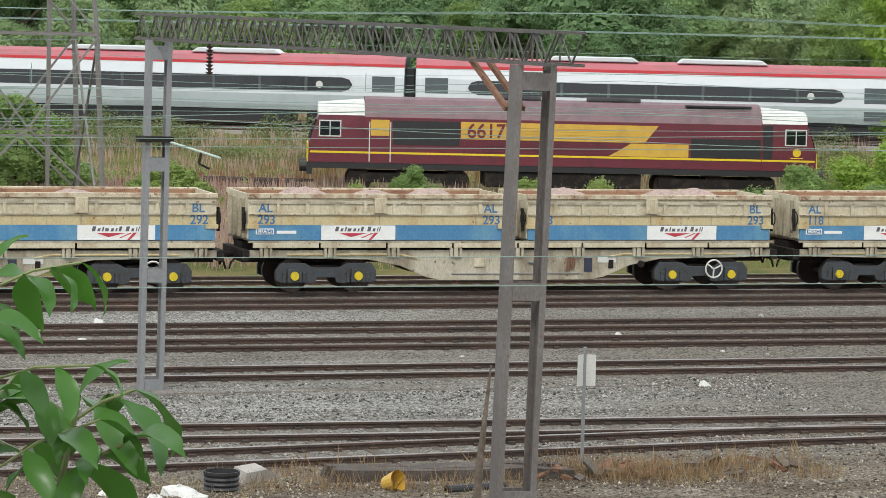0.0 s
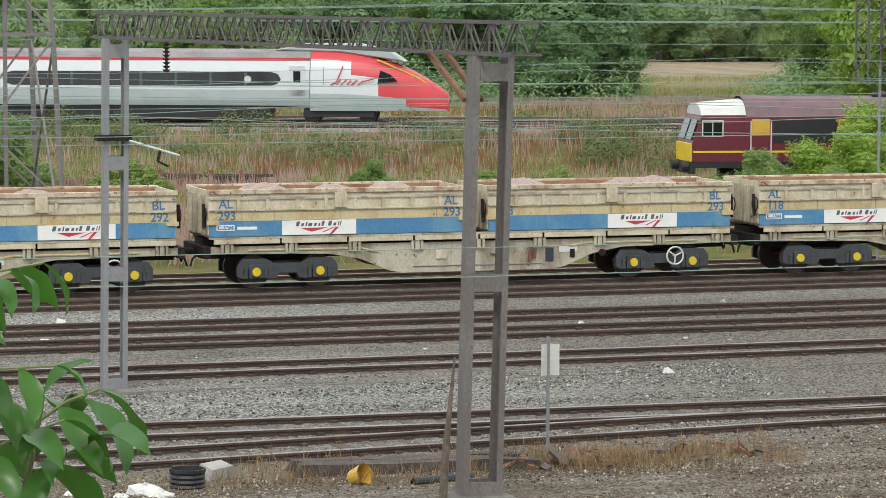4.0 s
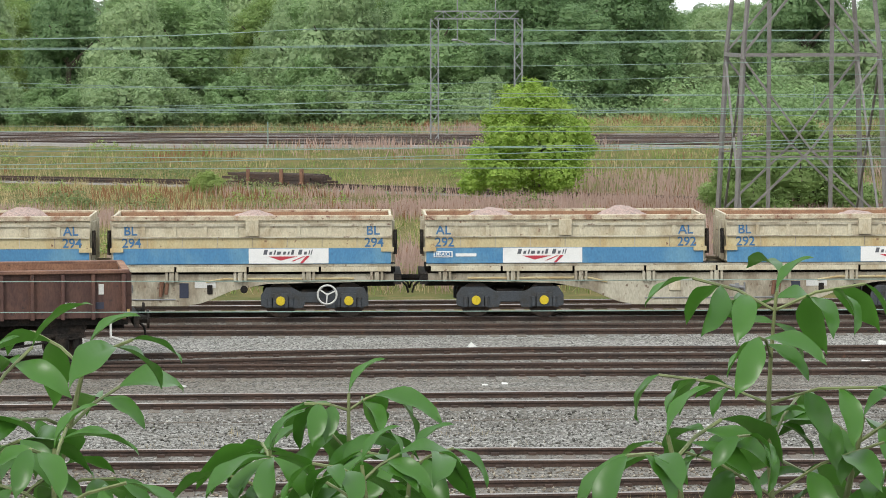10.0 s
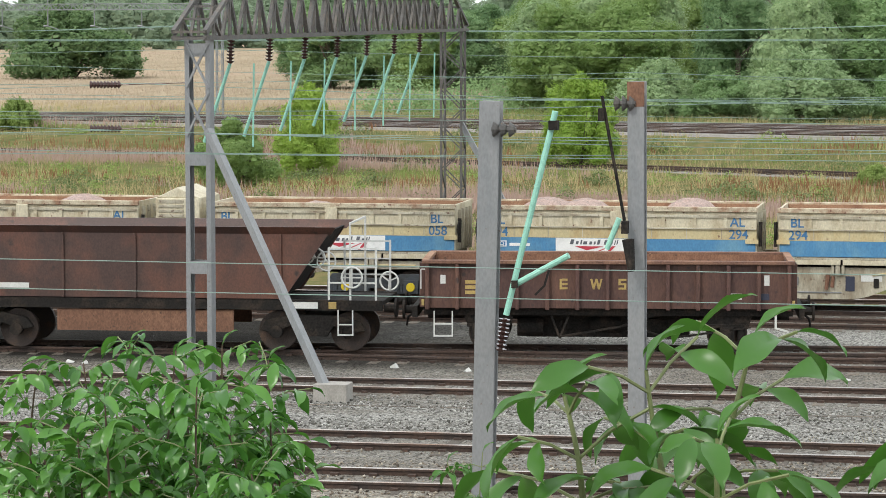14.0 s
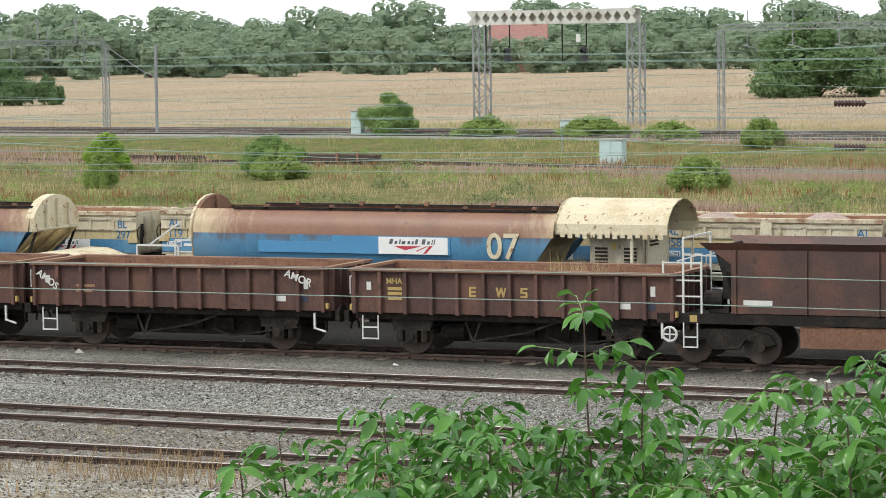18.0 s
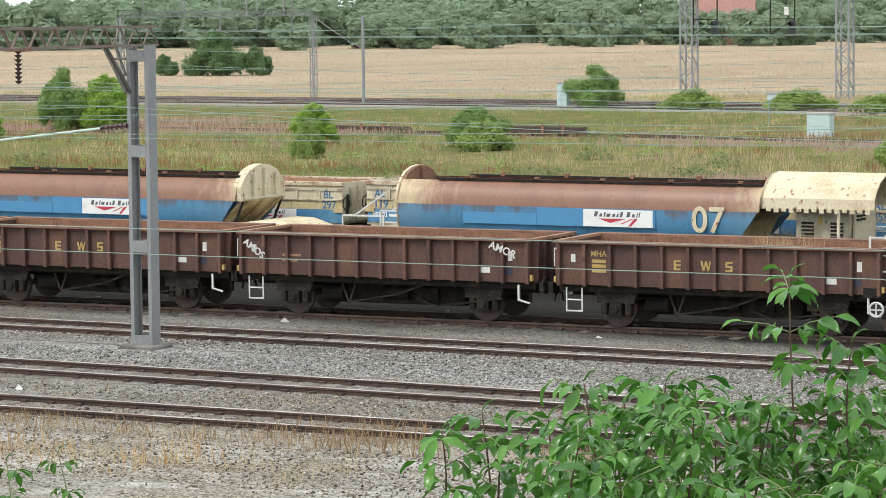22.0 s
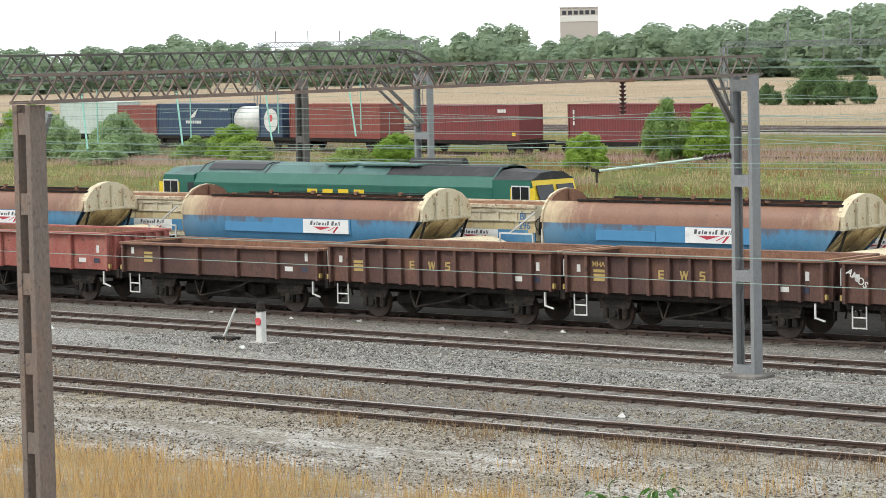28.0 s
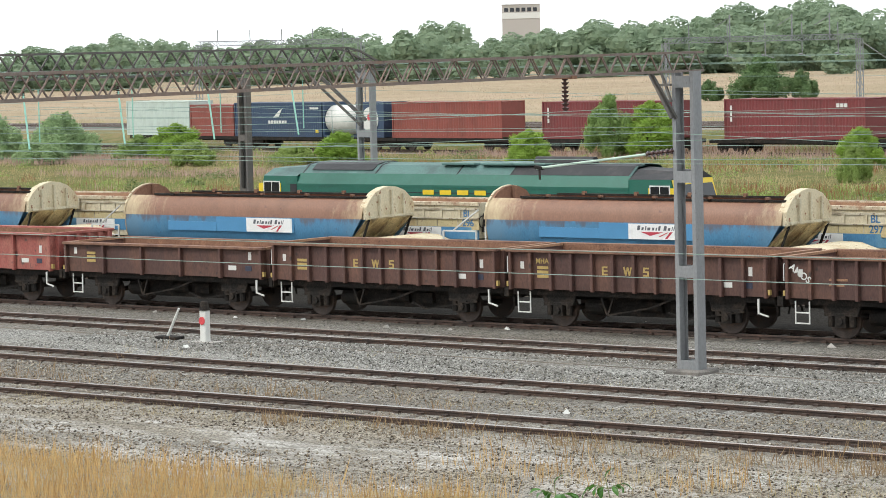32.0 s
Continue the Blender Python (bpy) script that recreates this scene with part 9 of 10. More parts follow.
yard(2000, 11, [(-45.5, -31.5, 33.0, 39.2, 6), (-36, -28, 41.5, 43.5, 0.15)], G_ORANGE, "orange_grass", "tall orange-brown dry grass at the yard edge", 0.6, 0.0085, 7, 0.2, 0.26, head=1.0)
yard(1500, 15, [(-45.5, -31.5, 33.0, 39.2, 5), (-34, -26, 41.0, 43.5, 0.3)], G_STRAW, "pale_dry_grass", "pale dry grass at the yard edge", 0.5, 0.006, 9, 0.25, 0.2)
yard(1700, 12, [(-48, -16, 49.3, 51.0, 3), (-62, -18, 45.3, 46.6, 12), (-60, -20, 54.0, 54.7, 2), (-45, -18, 50.5, 51.6, 1), (4, 22, 45.6, 48.4, 9), (-60, -30, 55.0, 57.5, 1), (-4, 8, 54.5, 57, 1)], G_STRAW, "dry_weeds", "dry straw weeds between the rails", 0.2, 0.006, 9, 0.45, 0.2)
yard(800, 13, [(-44, -22, 45.2, 46.4, 7), (-30, -27, 46.0, 48.0, 2), (11, 22, 45.8, 48.3, 7), (16.5, 21.5, 46.2, 47.6, 6), (-60, -40, 48.7, 49.6, 2), (-70, -45, 50, 56, 1)], G_DOCK, "dock_weeds", "brown dried dock weeds beside the rails", 0.42, 0.009, 8, 0.3, 0.17, head=1.0)
yard(420, 14, [(-60, 20, 57.2, 59.0, 3), (-70, -20, 62.0, 63.2, 3), (-40, -20, 56, 57.5, 1), (-36, -30, 44, 45.5, 2), (-30, -27, 43.5, 44.8, 2), (10, 40, 63.3, 64.0, 1)], G_OLIVE, "green_weeds", "small olive weeds in the ballast", 0.12, 0.008, 9, 0.5, 0.18)


# ---------------------------------------------------------------- shrubs close to the camera
L_NEAR = leaf_mat("glossy_green_leaf", (0.028, 0.10, 0.012), (0.08, 0.22, 0.026), 0.33, 0.35)
L_NEAR.node_tree.nodes["Principled BSDF"].inputs["Specular IOR Level"].default_value = 0.5

L_SHRUB = leaf_mat("fresh_shrub_leaf", (0.032, 0.12, 0.017), (0.125, 0.31, 0.045), 0.27, 0.32)
L_SHRUB.node_tree.nodes["Principled BSDF"].inputs["Specular IOR Level"].default_value = 0.5


def leaf_mesh(name, length, width):
    """A leaf broadest past its middle, folded along its midrib, arched over, with a wavy edge."""
    g = Geo()
    n = 10
    for i in range(n + 1):
        u = i / n
        wd = width / 2 * math.sin(math.pi * u ** 1.2) ** 0.75 + 0.0008
        bow = 0.95 * u
        x = length * math.sin(bow) / 0.95
        z = -length * (1 - math.cos(bow)) / 0.95
        wave = 0.05 * length * math.sin(u * 11.0) * u
        g.v += [(x, -wd, z + wd * 0.5 + wave), (x, 0, z), (x, wd, z + wd * 0.5 - wave)]
    for i in range(n):
        a = i * 3
        g.f += [(a, a + 1, a + 4, a + 3), (a + 1, a + 2, a + 5, a + 4)]
        g.mi += [0, 0]
    return g.mesh(name, L_NEAR, smooth=True)


LEAVES = [leaf_mesh("leaf", 0.10, 0.035), leaf_mesh("leaf", 0.08, 0.030), leaf_mesh("leaf", 0.115, 0.039)]


def aim(p, d, roll=0.0, s=1.0):
    """A pose at p whose x axis runs along d."""
    d = Vector(d).normalized()
    y = Vector((0, 0, 1)).cross(d)
    if y.length < 1e-3:
        y = Vector((0, 1, 0))
    y.normalize()
    z = d.cross(y)
    m = Matrix((d, y, z)).transposed().to_4x4()
    return Matrix.Translation(p) @ m @ Matrix.Rotation(roll, 4, "X") @ Matrix.Diagonal((s, s, s, 1))


def bearing(az, el, dist):
    """A place seen from the camera at that bearing, height angle and distance."""
    a, e = radians(az), radians(el)
    return Vector(EYE) + Vector((math.sin(a) * math.cos(e), math.cos(a) * math.cos(e), math.sin(e))) * dist


def shoot(root, base, tip, seed, nodes=6, size=1.0, leaflets=5, reach=0.22, pool=None):
    """A stem with pairs of compound leaves."""
    rnd = random.Random(seed)
    base, tip = Vector(base), Vector(tip)
    bend = Vector((rnd.uniform(-1, 1), rnd.uniform(-1, 1), 0)) * (tip - base).length * 0.06
    pts = [base.lerp(tip, i / 8) + bend * math.sin(math.pi * i / 8) for i in range(9)]
    g = Geo()
    for i in range(8):
        g.tube(pts[i], pts[i + 1], 0.006 * size * (1 - 0.07 * i), 0.006 * size * (1 - 0.07 * (i + 1)), 6, cap=False)
    part("stem", g, M_STEM if pool is None else M_REDSTEM, root)
    stalks = Geo()
    up = (tip - base).normalized()
    for k in range(nodes):
        u = 0.15 + 0.85 * (k + 0.6) / nodes
        f = min(7.999, u * 8)
        c = pts[int(f)].lerp(pts[int(f) + 1], f % 1)
        turn = k * 1.57 + rnd.uniform(-0.4, 0.4) + seed
        for s in (0, math.pi):
            w = turn + s
            out = Vector((math.cos(w), math.sin(w) * 0.8, 0)) * 0.85 + up * rnd.uniform(0.25, 0.7)
            out.normalize()
            ln = reach * size * rnd.uniform(0.7, 1.1) * (1 - 0.35 * u)
            droop = Vector((0, 0, -0.25))
            e1 = c + out * ln * 0.55
            e2 = e1 + (out + droop).normalized() * ln * 0.6
            if pool is None:
                part("leaf_stalk", Geo().path([c, e1, e2], 0.0025 * size, 5), M_STEM, root)
            else:
                stalks.path([c, e1, e2], 0.0022 * size, 5)
            side = out.cross(Vector((0, 0, 1))).normalized()
            spots = [(e2, (out + droop * 1.2))]
            if leaflets >= 3:
                for q in (-1, 1):
                    spots.append((e1.lerp(e2, 0.35), (out * 0.55 + side * q + droop * 0.5)))
            if leaflets >= 7:
                for q in (-1, 1):
                    spots.append((c.lerp(e1, 0.42), (out * 0.5 + side * q + droop * 0.1)))
            if leaflets >= 5:
                for q in (-1, 1):
                    spots.append((c.lerp(e1, 0.75), (out * 0.5 + side * q + droop * 0.3)))
            for pp, dd in spots:
                leaf = LEAVES[rnd.randrange(3)]
                at = aim(pp, dd + Vector((rnd.uniform(-0.3, 0.3), rnd.uniform(-0.3, 0.3), rnd.uniform(-0.75, 0.1))), rnd.uniform(-0.7, 0.7), size * rnd.uniform(0.75, 1.15))
                if pool is not None:
                    first = len(pool.v)
                    pool.v += [tuple(at @ v.co) for v in leaf.vertices]
                    pool.f += [tuple(first + i for i in q.vertices) for q in leaf.polygons]
                    pool.mi += [0] * len(leaf.polygons)
                    continue
                ob = new("leaf", leaf)
                ob.parent = root
                ob.matrix_basis = at
    if stalks.f:
        tagged(part("stalk", stalks, M_STEM, root), kind="stuff")
    ob = new("leaf", LEAVES[0])
    ob.parent = root
    ob.matrix_basis = aim(tip, up + Vector((0.4, 0.1, 0)), 0.3, size * 0.8)


M_REDSTEM = mat("red_brown_stem", (0.10, 0.06, 0.04), 0.6, 0, 0.2, 10)


def shrub(label, shoots, seed, size=1.0, leaflets=5, name="elder_shrub", reach=0.22, nodes=6, joined=False):
    """shoots: rows of (bearing, height angle of the tip, distance, length, lean)."""
    root = thing(name, label, "shrub", "shrubs beside the path")
    pool = Geo() if joined else None
    for k, (az, el, dist, ln, lean) in enumerate(shoots):
        tip = bearing(az, el, dist)
        base = tip + Vector((lean * ln, 0.1 * ln, -ln))
        shoot(root, base, tip, seed + k, nodes, size, leaflets, reach, pool)
        low = Vector((base.x * 0.98, base.y, ground_z(base.x, base.y) - 0.05))
        part("lower_stem", Geo().tube(low, base, 0.012, 0.006 * size, 6), M_BARK, root)
    if joined:
        tagged(part("foliage", pool, L_SHRUB, root, smooth=True), kind="stuff")
    return root


SHRUBS = [
    shrub("green elder shoot with pinnate leaves close by", [(8.5, -5.2, 3.8, 0.36, 0.03)], 3, 0.84, 5, nodes=5, reach=0.2),
    shrub("green elder shoot with pinnate leaves close by", [(10.2, -7.6, 3.9, 0.2, -0.2), (6.4, -8.0, 3.7, 0.2, 0.15)], 5, 1.05, 5, nodes=2, reach=0.12),
    shrub("green elder shoot with broad leaves close by", [(0.15, -7.2, 3.9, 0.2, 0.05), (-1.4, -8.3, 3.7, 0.16, 0.15), (1.4, -8.4, 3.8, 0.16, -0.1), (0.4, -8.6, 3.6, 0.16, 0.1)], 7, 0.85, 5, nodes=3, reach=0.12),
    shrub("green elder shoot with broad leaves close by", [(-4.9, -6.2, 3.8, 0.28, -0.25), (-7.0, -6.9, 3.7, 0.25, 0.2), (-5.6, -8.2, 3.6, 0.2, 0.1), (-8.6, -7.4, 3.7, 0.2, 0.1)], 12, 0.95, 3, nodes=3, reach=0.13),
]
rows = [(-21.5, -6.4, 8.0, 0.5, 0.0), (-22.7, -5.15, 8.0, 0.75, 0.02), (-26.7, -7.2, 8.0, 0.5, 0.1), (-25.1, -7.2, 7.8, 0.5, 0.0), (-27.4, -7.9, 8.2, 0.4, 0.12), (-25.9, -7.6, 8.3, 0.4, 0.0)]
rows += [(-14.4, -6.7, 7.6, 0.5, 0.0), (-15.3, -6.4, 7.8, 0.55, 0.1), (-16.2, -6.5, 7.5, 0.5, -0.1), (-17.1, -6.35, 7.9, 0.55, 0.0), (-18.0, -6.7, 7.7, 0.5, 0.1), (-18.9, -6.9, 7.6, 0.45, 0.0), (-15.8, -7.2, 7.1, 0.5, 0.05), (-17.6, -7.3, 7.2, 0.5, 0.0)]
rnd = random.Random(77)
for k in range(30):
    az = -14.0 - 13.6 * (k + rnd.random()) / 30
    edge = mix(0, 1, (az + 28.3) / 3.0)
    rows.append((az, rnd.uniform(-8.7, -7.3) - 0.8 * (1 - edge), rnd.uniform(7.3, 8.6), 0.45, rnd.uniform(-0.2, 0.2)))
for k in range(12):
    az = -14.0 - 13.2 * (k + rnd.random()) / 12
    rows.append((az, rnd.uniform(-9.6, -8.7), rnd.uniform(6.9, 7.6), 0.4, rnd.uniform(-0.2, 0.2)))
for k in range(6):
    SHRUBS.append(shrub("leafy green shrub with broad drooping leaves beside the path", rows[k::6], 100 + 20 * k, 0.74, 7, "leafy_shrub", 0.2, 6, True))
SHRUBS.append(shrub("small green shrub sprig beside the path", [(-28.7, -7.75, 8.5, 0.4, 0.05), (-29.5, -8.1, 8.3, 0.35, -0.1), (-28.3, -8.3, 8.4, 0.3, -0.1)], 301, 0.75, 5, "leafy_shrub", 0.15, 4, True))
SHRUBS.append(shrub("small green shrub sprig at the path edge", [(-38.0, -8.5, 8.5, 0.3, 0.0), (-37.0, -8.4, 8.6, 0.3, 0.1)], 311, 0.5, 5, "leafy_shrub", 0.12, 3))
SHRUBS.append(shrub("small feathery shrub at the path edge", [(-10.2, -8.5, 9.0, 0.4, 0.0), (-10.9, -8.7, 8.8, 0.35, 0.1)], 321, 0.6, 5, "leafy_shrub", 0.13, 3))
thing("dead_stem", "dark bare dead stem standing by the path", "stem", geo=Geo().tube((5.46, 17.0, 3.2), (5.54, 17.0, 5.0), 0.035, 0.026, 8).tube((5.54, 17.0, 5.0), (5.6, 17.0, 5.62), 0.026, 0.006, 8), mats=M_BARK)

# ---------------------------------------------------------------- small things in the yard
sign = thing("white_sign_post", "small white double sign on a grey post", "sign", at=pose(17.75, 48.6, -0.2))
part("post", Geo().tube((0, 0, 0), (0, 0, 2.1), 0.035, n=8), M_GALV, sign, "grey steel post")
for s in (-1, 1):
    part("sign_plate", Geo().add([(0, 0, 1.42), (s * 0.17, -0.12, 1.42), (s * 0.17, -0.12, 1.98), (0, 0, 1.98), (0, 0.012, 1.42), (s * 0.17, -0.108, 1.42), (s * 0.17, -0.108, 1.98), (0, 0.012, 1.98)],
                                 [(0, 1, 2, 3), (4, 7, 6, 5), (0, 4, 5, 1), (3, 2, 6, 7), (1, 5, 6, 2)]), M_OFFWHITE, sign, "plain white sign plate")
disc = thing("shunting_signal", "small ground signal with red disc and white lever", "ground signal", at=pose(-57.3, 57.8, -0.2))
part("post", Geo().box(-0.12, 0.12, -0.1, 0.1, 0, 0.95), M_OFFWHITE, disc, bevel=0.02)
part("red_disc", Geo().tube((0, -0.105, 0.66), (0, -0.13, 0.66), 0.11, n=16), M_LAMPRED, disc)
part("lamp_top", Geo().tube((0, 0, 0.95), (0, 0, 1.2), 0.15, 0.1, 10), M_UNDER, disc)
part("signal_base", Geo().box(-0.4, 0.5, -0.3, 0.3, -0.02, 0.08), M_CONC, disc)
lever = thing("point_lever", "leaning white points lever in a black base", "lever", at=pose(-58.6, 57.9, -0.2))
part("lever_rod", Geo().tube((-0.3, 0, 0.1), (0.2, 0, 0.95), 0.045, 0.03, 8), M_OFFWHITE, lever)
part("lever_base", Geo().box(-0.6, 0.2, -0.2, 0.2, 0, 0.16), M_UNDER, lever, bevel=0.02)
for i in range(3):
    thing("timber_baulk", "weathered grey timber baulk lying on the ground", "timber", "stacked timbers", at=pose(14.9 - 0.4 * (i % 2), 47.0 + 0.28 * i, -0.05, 0, 0, -4 + i), geo=Geo().prism([(-2.2 + 0.5 * (i % 2), -0.12), (2.1, -0.12), (2.05, 0.07), (1.2, 0.12), (-0.4, 0.09), (-2.1 + 0.5 * (i % 2), 0.12)], -0.13, 0.13), mats=M_BAULK)
thing("concrete_chunk", "broken grey concrete chunk beside the timbers", "rubble", at=pose(11.5, 47.4, -0.05, 8, 5, 20), geo=Geo().prism([(-0.35, -0.15), (0.3, -0.15), (0.38, 0.05), (0.1, 0.17), (-0.3, 0.1)], -0.2, 0.2), mats=M_CONC)
tub = thing("plastic_tub", "black ribbed plastic tub lying in weeds", "tub", at=pose(10.75, 46.6, -0.2))
outline = [(0.02, 0.0), (0.27, 0.0)] + [(0.28 + 0.02 * (k % 2), 0.05 + 0.04 * k) for k in range(8)] + [(0.30, 0.38), (0.28, 0.38), (0.25, 0.03), (0.02, 0.03)]
geo = Geo()
geo.v = [(r * math.cos(0.314159 * i), r * math.sin(0.314159 * i), z) for r, z in outline for i in range(20)]
geo.f = [(j * 20 + i, j * 20 + (i + 1) % 20, (j + 1) * 20 + (i + 1) % 20, (j + 1) * 20 + i) for j in range(len(outline) - 1) for i in range(20)]
geo.mi = [0] * len(geo.f)
part("tub_wall", geo, M_BLACK, tub)


def bag(x, y, s, seed):
    rnd2 = random.Random(seed)
    g = Geo()
    n, m = 14, 7
    for j in range(m + 1):
        for i in range(n):
            w, q = 2 * math.pi * i / n, math.pi * j / m
            r = s * (1 + rnd2.uniform(-0.22, 0.22))
            g.v.append((r * math.sin(q) * math.cos(w) * 1.3, r * math.sin(q) * math.sin(w), r * 0.6 * math.cos(q) + s * 0.4))
    for j in range(m):
        for i in range(n):
            g.f.append((j * n + i, j * n + (i + 1) % n, (j + 1) * n + (i + 1) % n, (j + 1) * n + i))
            g.mi.append(0)
    ob = thing("plastic_bag", "crumpled white plastic bag of rubbish", "rubbish bag", "rubbish bags", geo=g, mats=M_OFFWHITE)
    ob.matrix_basis = pose(x, y, -0.24, 0, 0, seed * 40)


for k, (x, y, s) in enumerate(((8.9, 46.5, 0.19), (9.5, 46.0, 0.15), (9.95, 46.2, 0.26), (10.15, 45.8, 0.18))):
    bag(x, y, s, k + 1)
thing("yellow_bucket", "tipped yellow plastic bucket in dry weeds", "bucket", at=pose(13.55, 46.2, -0.02, 70, 0, 30), geo=Geo().tube((0, 0, -0.14), (0, 0, 0.16), 0.13, 0.18, 16, cap=False).tube((0, 0, -0.14), (0, 0, -0.13), 0.13, n=16), mats=M_GOLD66)
thing("black_pipe", "short black plastic pipe on the ground", "pipe", at=pose(14.9, 45.9, -0.1, 0, 0, 12), geo=Geo().tube((-0.55, 0, 0), (0.55, 0, 0), 0.08, n=12, cap=False).tube((-0.55, 0, 0), (0.55, 0, 0), 0.065, n=12, cap=False), mats=M_BLACK)
rnd = random.Random(31)
for k in range(40):
    x, y = rnd.uniform(16.2, 21.8), rnd.uniform(46.6, 47.8)
    thing("scrap_piece", "rusty scrap piece among dead weeds", "scrap", "scrap heap", at=pose(x, y, -0.12 + rnd.uniform(0, 0.12), rnd.uniform(-30, 30), rnd.uniform(-30, 30), rnd.uniform(0, 180)), geo=Geo().box(-rnd.uniform(0.1, 0.3), rnd.uniform(0.05, 0.3), -0.06, 0.06, -0.02, rnd.uniform(0.02, 0.06)), mats=rnd.choice((M_RUST, M_SLEEPER)))
for k in range(60):
    x, y = rnd.uniform(-1.5, 2.0), rnd.uniform(46.2, 47.4)
    thing("scrap_piece", "brown bark and scrap piece in a heap", "scrap", "scrap heap", at=pose(x, y, -0.12 + 0.3 * max(0, 1 - abs(x - 0.3) / 1.8) * rnd.random(), rnd.uniform(-40, 40), rnd.uniform(-40, 40), rnd.uniform(0, 180)), geo=Geo().box(-rnd.uniform(0.1, 0.3), rnd.uniform(0.1, 0.3), -0.07, 0.07, -0.02, 0.03), mats=rnd.choice((M_RUST, M_SLEEPER)))
for k in range(70):
    x, y = rnd.uniform(-75, 40), rnd.choice((58.0, 64.0, 67.7, 56.0, 50.4, 71.5, 63.6))
    s = rnd.uniform(0.04, 0.11)
    thing("pale_stone", "pale stone lying on the ballast", "stone", "stray stones", at=pose(x, y + rnd.uniform(-0.6, 0.6), -0.19 + s * 0.4, rnd.uniform(0, 90), rnd.uniform(0, 90), 0), geo=Geo().box(-s, s, -s * 0.8, s * 0.8, -s * 0.6, s * 0.6), mats=M_OFFWHITE if k % 3 else M_CONC)
# thin dark line along the yard for an old rail/cable, built as edging
ct = tagged(new("timber_edging"), "thin dark edging line between the tracks", "edging", kind="structure")
me = Geo().box(-0.495, 0.495, -0.05, 0.05, -0.16, 0.02).mesh("edging_board", M_SLEEPER, bevel=0.012)
for i in range(118):
    x = -72 + i * 1.0
    ob = new("edging_board", me)
    ob.parent = ct
    ob.matrix_basis = pose(x, 58.15 + 0.35 * math.sin(x * 0.05) + rnd.uniform(-0.02, 0.02), -0.14, 0, 0, rnd.uniform(-1, 1))
for x, y, z, w, h, lab in ((-67.6, 166.5, 0.2, 1.5, 1.45, "pale grey lineside equipment cabinet"), (-95.5, 187.0, 1.0, 0.8, 1.9, "pale blue lineside equipment cabinet"), (-80.0, 191.0, 1.0, 2.8, 1.1, "grey lineside relay cabinet")):
    c = thing("lineside_cabinet", lab, "cabinet", "lineside cabinets", at=pose(x, y, z - 0.1))
    part("cabinet_body", Geo().box(-w / 2, w / 2, -0.35, 0.35, 0, h), M_CABINET, c, bevel=0.02)
    part("cabinet_roof", Geo().box(-w / 2 - 0.06, w / 2 + 0.06, -0.42, 0.42, h + 0.002, h + 0.08), M_CONC, c)
    part("cabinet_door", Geo().box(-w / 2 + 0.05, -0.02, -0.37, -0.352, 0.1, h - 0.08).box(0.02, w / 2 - 0.05, -0.37, -0.352, 0.1, h - 0.08), M_CABINET, c)
# old rails and timbers stacked on the upper siding
def rail_stack(x, length, high):
    y, z = smooth_along(LINE_C, x), along(LEVEL_C, x)
    slope = math.degrees(math.atan((smooth_along(LINE_C, x + 3) - smooth_along(LINE_C, x - 3)) / 6))
    root = thing("rail_stack", "dark rusty stack of old rails on the upper siding", "rail stack", "old rail stacks", at=pose(x, y - 0.4, z - 0.14, 0, 0, slope))
    rs = random.Random(int(length * 10))
    for k in range(3):
        for e in (-0.6, -0.2, 0.2, 0.6):
            a, b = rs.uniform(-0.5, 0.3), rs.uniform(-0.3, 0.5)
            part("old_rail", Geo().box(-length / 2 + a, length / 2 + b, e - 0.06, e + 0.06, 0.2 + high * k / 3, 0.32 + high * k / 3), M_RAILRUST, root)
    for q in (-0.42, -0.1, 0.25, 0.45):
        part("bearer", Geo().box(length * q - 0.1, length * q + 0.1, -0.8, 0.8, 0.0, 0.198), M_SLEEPER, root)
    for q in (-0.28, 0.12, 0.36):
        part("stake", Geo().box(length * q - 0.08, length * q + 0.08, -0.78, -0.68, 0.2, high + 0.45), M_RUST, root)


for x, length, high in ((-2.8, 4.6, 0.45), (27.5, 5.2, 0.3), (-86.0, 6.5, 0.4), (-100.5, 7.5, 0.2)):
    rail_stack(x, length, high)
# house and tower block in the far trees
hs = thing("far_house", "brick house with red tiled roof among trees", "house", at=pose(-219, 494, 1.4, 0, 0, 20))
part("house_wall", Geo().box(-5, 5, -3, 3, 0, 6.0), M_BRICK, hs)
part("house_roof", Geo().prism([(-3.4, 6.0), (3.4, 6.0), (0, 9.2)], -5.4, 5.4, "x"), mat("red_roof_tiles", (0.30, 0.155, 0.13), 0.9, 0, 0.2, 2), hs)
for k in range(3):
    part("house_window", Geo().box(-3.6 + 2.8 * k, -2.4 + 2.8 * k, -3.05, -3.002, 3.6, 5.0), M_WHITE, hs)
part("house_chimney", Geo().box(2.6, 3.4, -0.5, 0.5, 7, 10.2), M_BRICK, hs)
tb = thing("tower_block", "distant brown tower block above the trees", "tower block", at=pose(-930, 1172, 2.0, 0, 0, 38))
part("block_wall", Geo().box(-9.6, 9.6, -6, 6, 0, 27.2), mat("brown_block_concrete", (0.40, 0.37, 0.34), 0.9, 0, 0.08), tb)
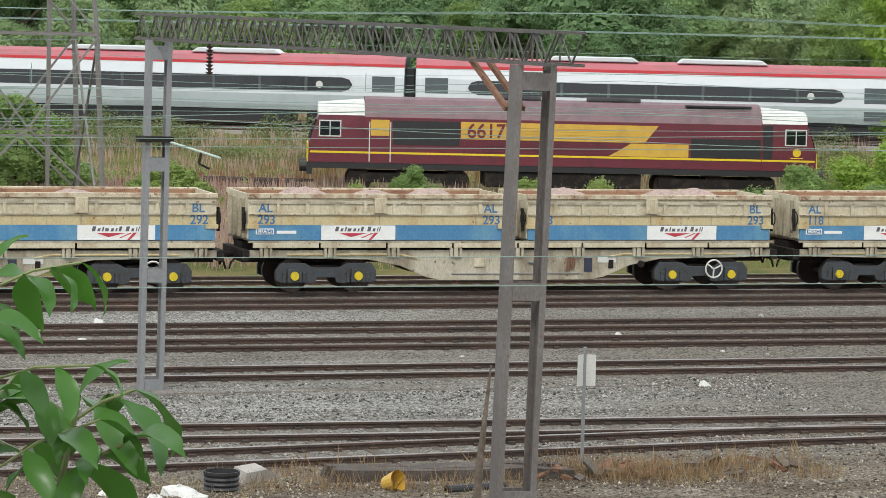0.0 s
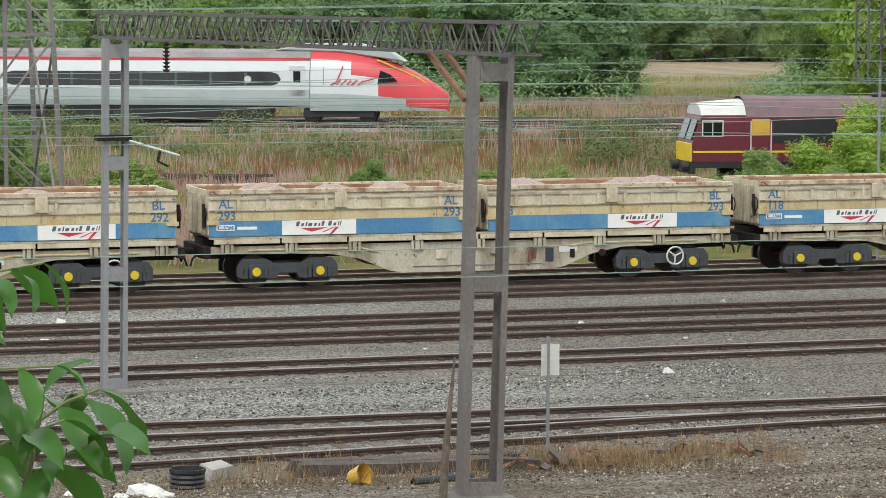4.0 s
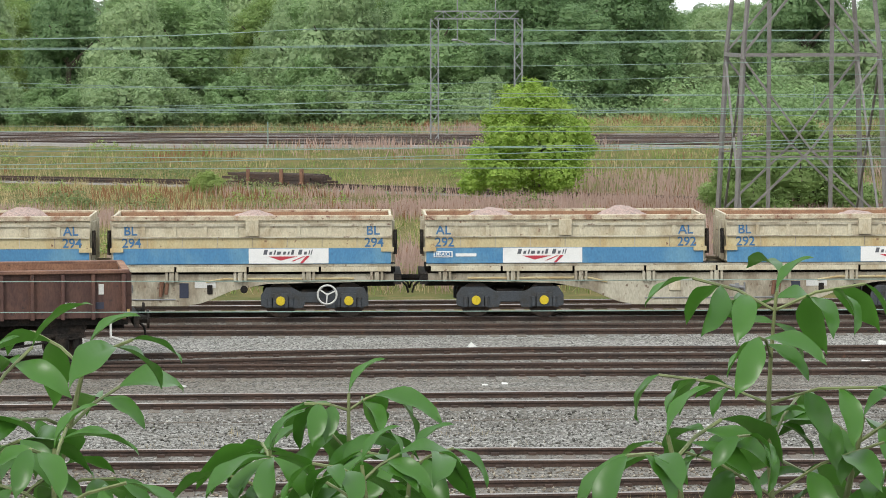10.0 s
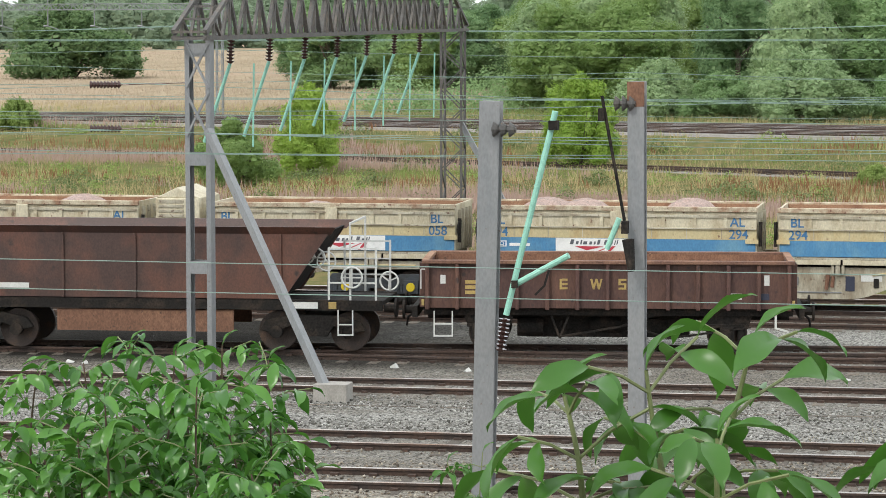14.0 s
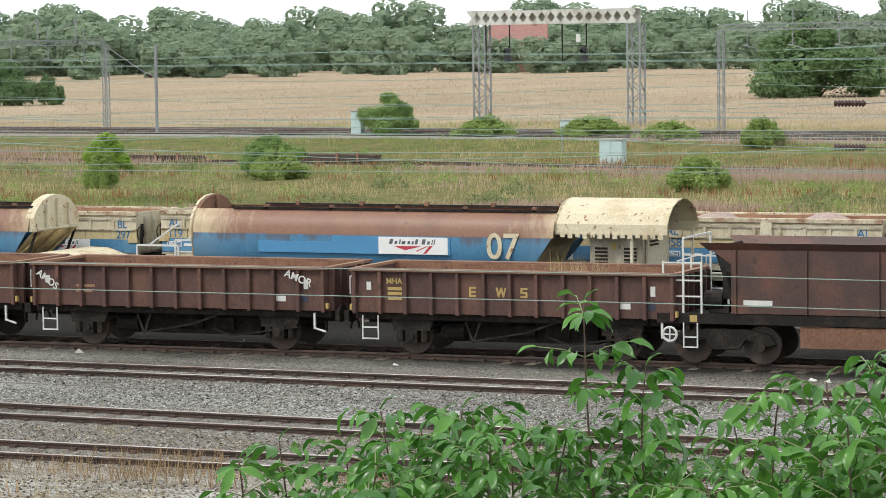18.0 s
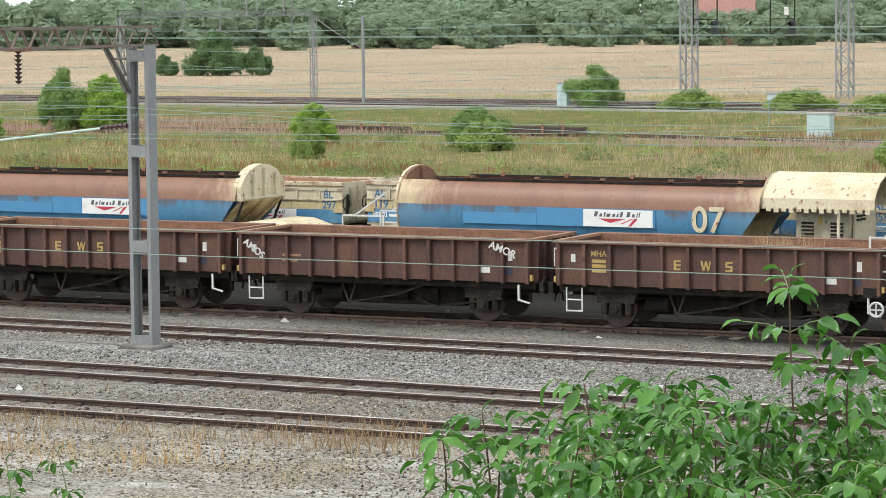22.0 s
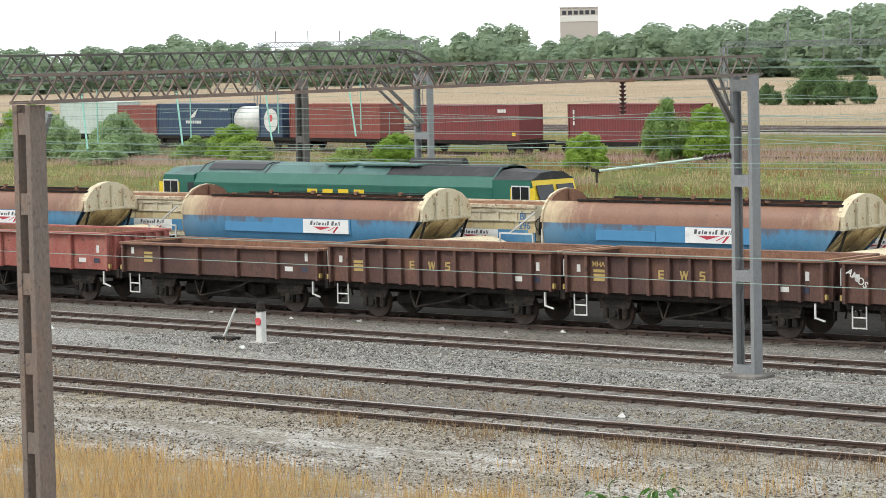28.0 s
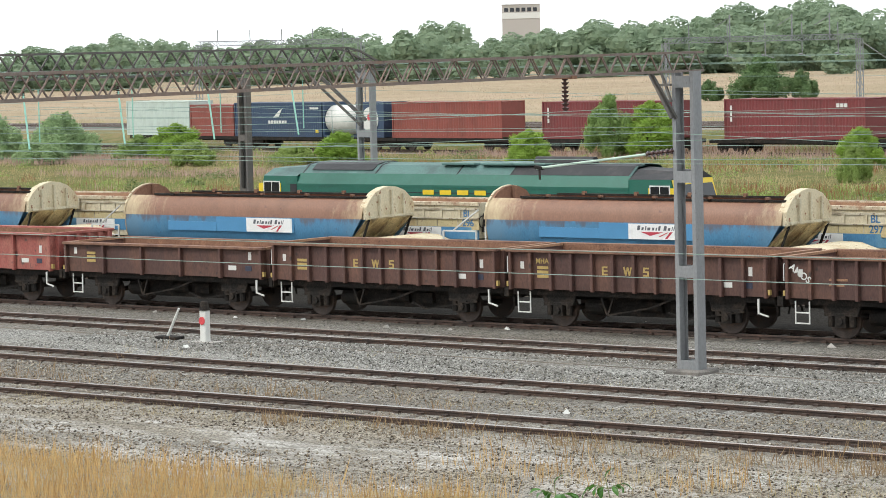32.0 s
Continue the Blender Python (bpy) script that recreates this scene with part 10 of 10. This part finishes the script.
part("white_band", Geo().box(-9.65, 9.65, -6.2, -6.02, 20.4, 23.4), M_OFFWHITE, tb, "plain white banner band")
part("block_roof", Geo().box(-9.8, 9.8, -6.2, 6.2, 27.2, 27.7), M_CONC, tb)
for k in range(6):
    part("block_window", Geo().box(-8.4 + 2.9 * k, -6.4 + 2.9 * k, -6.1, -6.01, 23.9, 25.9), M_GLASS, tb)


# ---------------------------------------------------------------- what moves
def on_line(table, levels, x, w=8.0):
    y = smooth_along(table, x, w)
    slope = (smooth_along(table, x + 3, w) - smooth_along(table, x - 3, w)) / 6
    return pose(x, y, along(levels, x), 0, 0, math.degrees(math.atan(slope)))


def seconds(step):
    n = int(round(32.0 / step))
    return [i * step for i in range(n + 1)]


def container_run(t):
    return 5.12 * (t - 30) if t > 28.5 else -7.68 + 5.05 * (t - 28.5)


def motions():
    # maroon engine runs to the right on the upper siding
    walk(ENGINE_A, [(t, on_line(LINE_C, LEVEL_C, ENGINE_A_X + 4.1 * t + 0.03 * min(t, 4) ** 2, 12.0)) for t in seconds(1.0)])
    # express runs to the left on the main line, its nose at the rear
    for k, c in enumerate([LEAD] + COACHES):
        x0 = EXPRESS_X - 21.9 * k
        walk(c, [(t, on_line(EXPRESS_LINE, LEVEL_W, x0 - 16.3 * t + 0.14 * t * t, 12.0)) for t in seconds(1.0)])
    # green engine rolls slowly to the right behind the wagons
    walk(ENGINE_B, [(t, pose(-75.5 + 2.27 * (t - 30), 86.5, -0.45)) for t in (0.0, 16.0, 32.0)])
    # container train runs to the right
    for x30, c in CONTAINERS:
        walk(c, [(t, on_line(LINE_C, CONTAINER_DECK, x30 + container_run(t), 12.0)) for t in seconds(2.0)])
    for x30, c in FLATS:
        walk(c, [(t, on_line(LINE_C, LEVEL_C, x30 + container_run(t), 12.0)) for t in seconds(2.0)])


ENGINE_A_X = 40.25
EXPRESS_X = 95.5
EXPRESS_LINE = [(x, y - 2.2) for x, y in LINE_W]
CONTAINER_DECK = [(x, z + 1.0) for x, z in LEVEL_C]
motions()
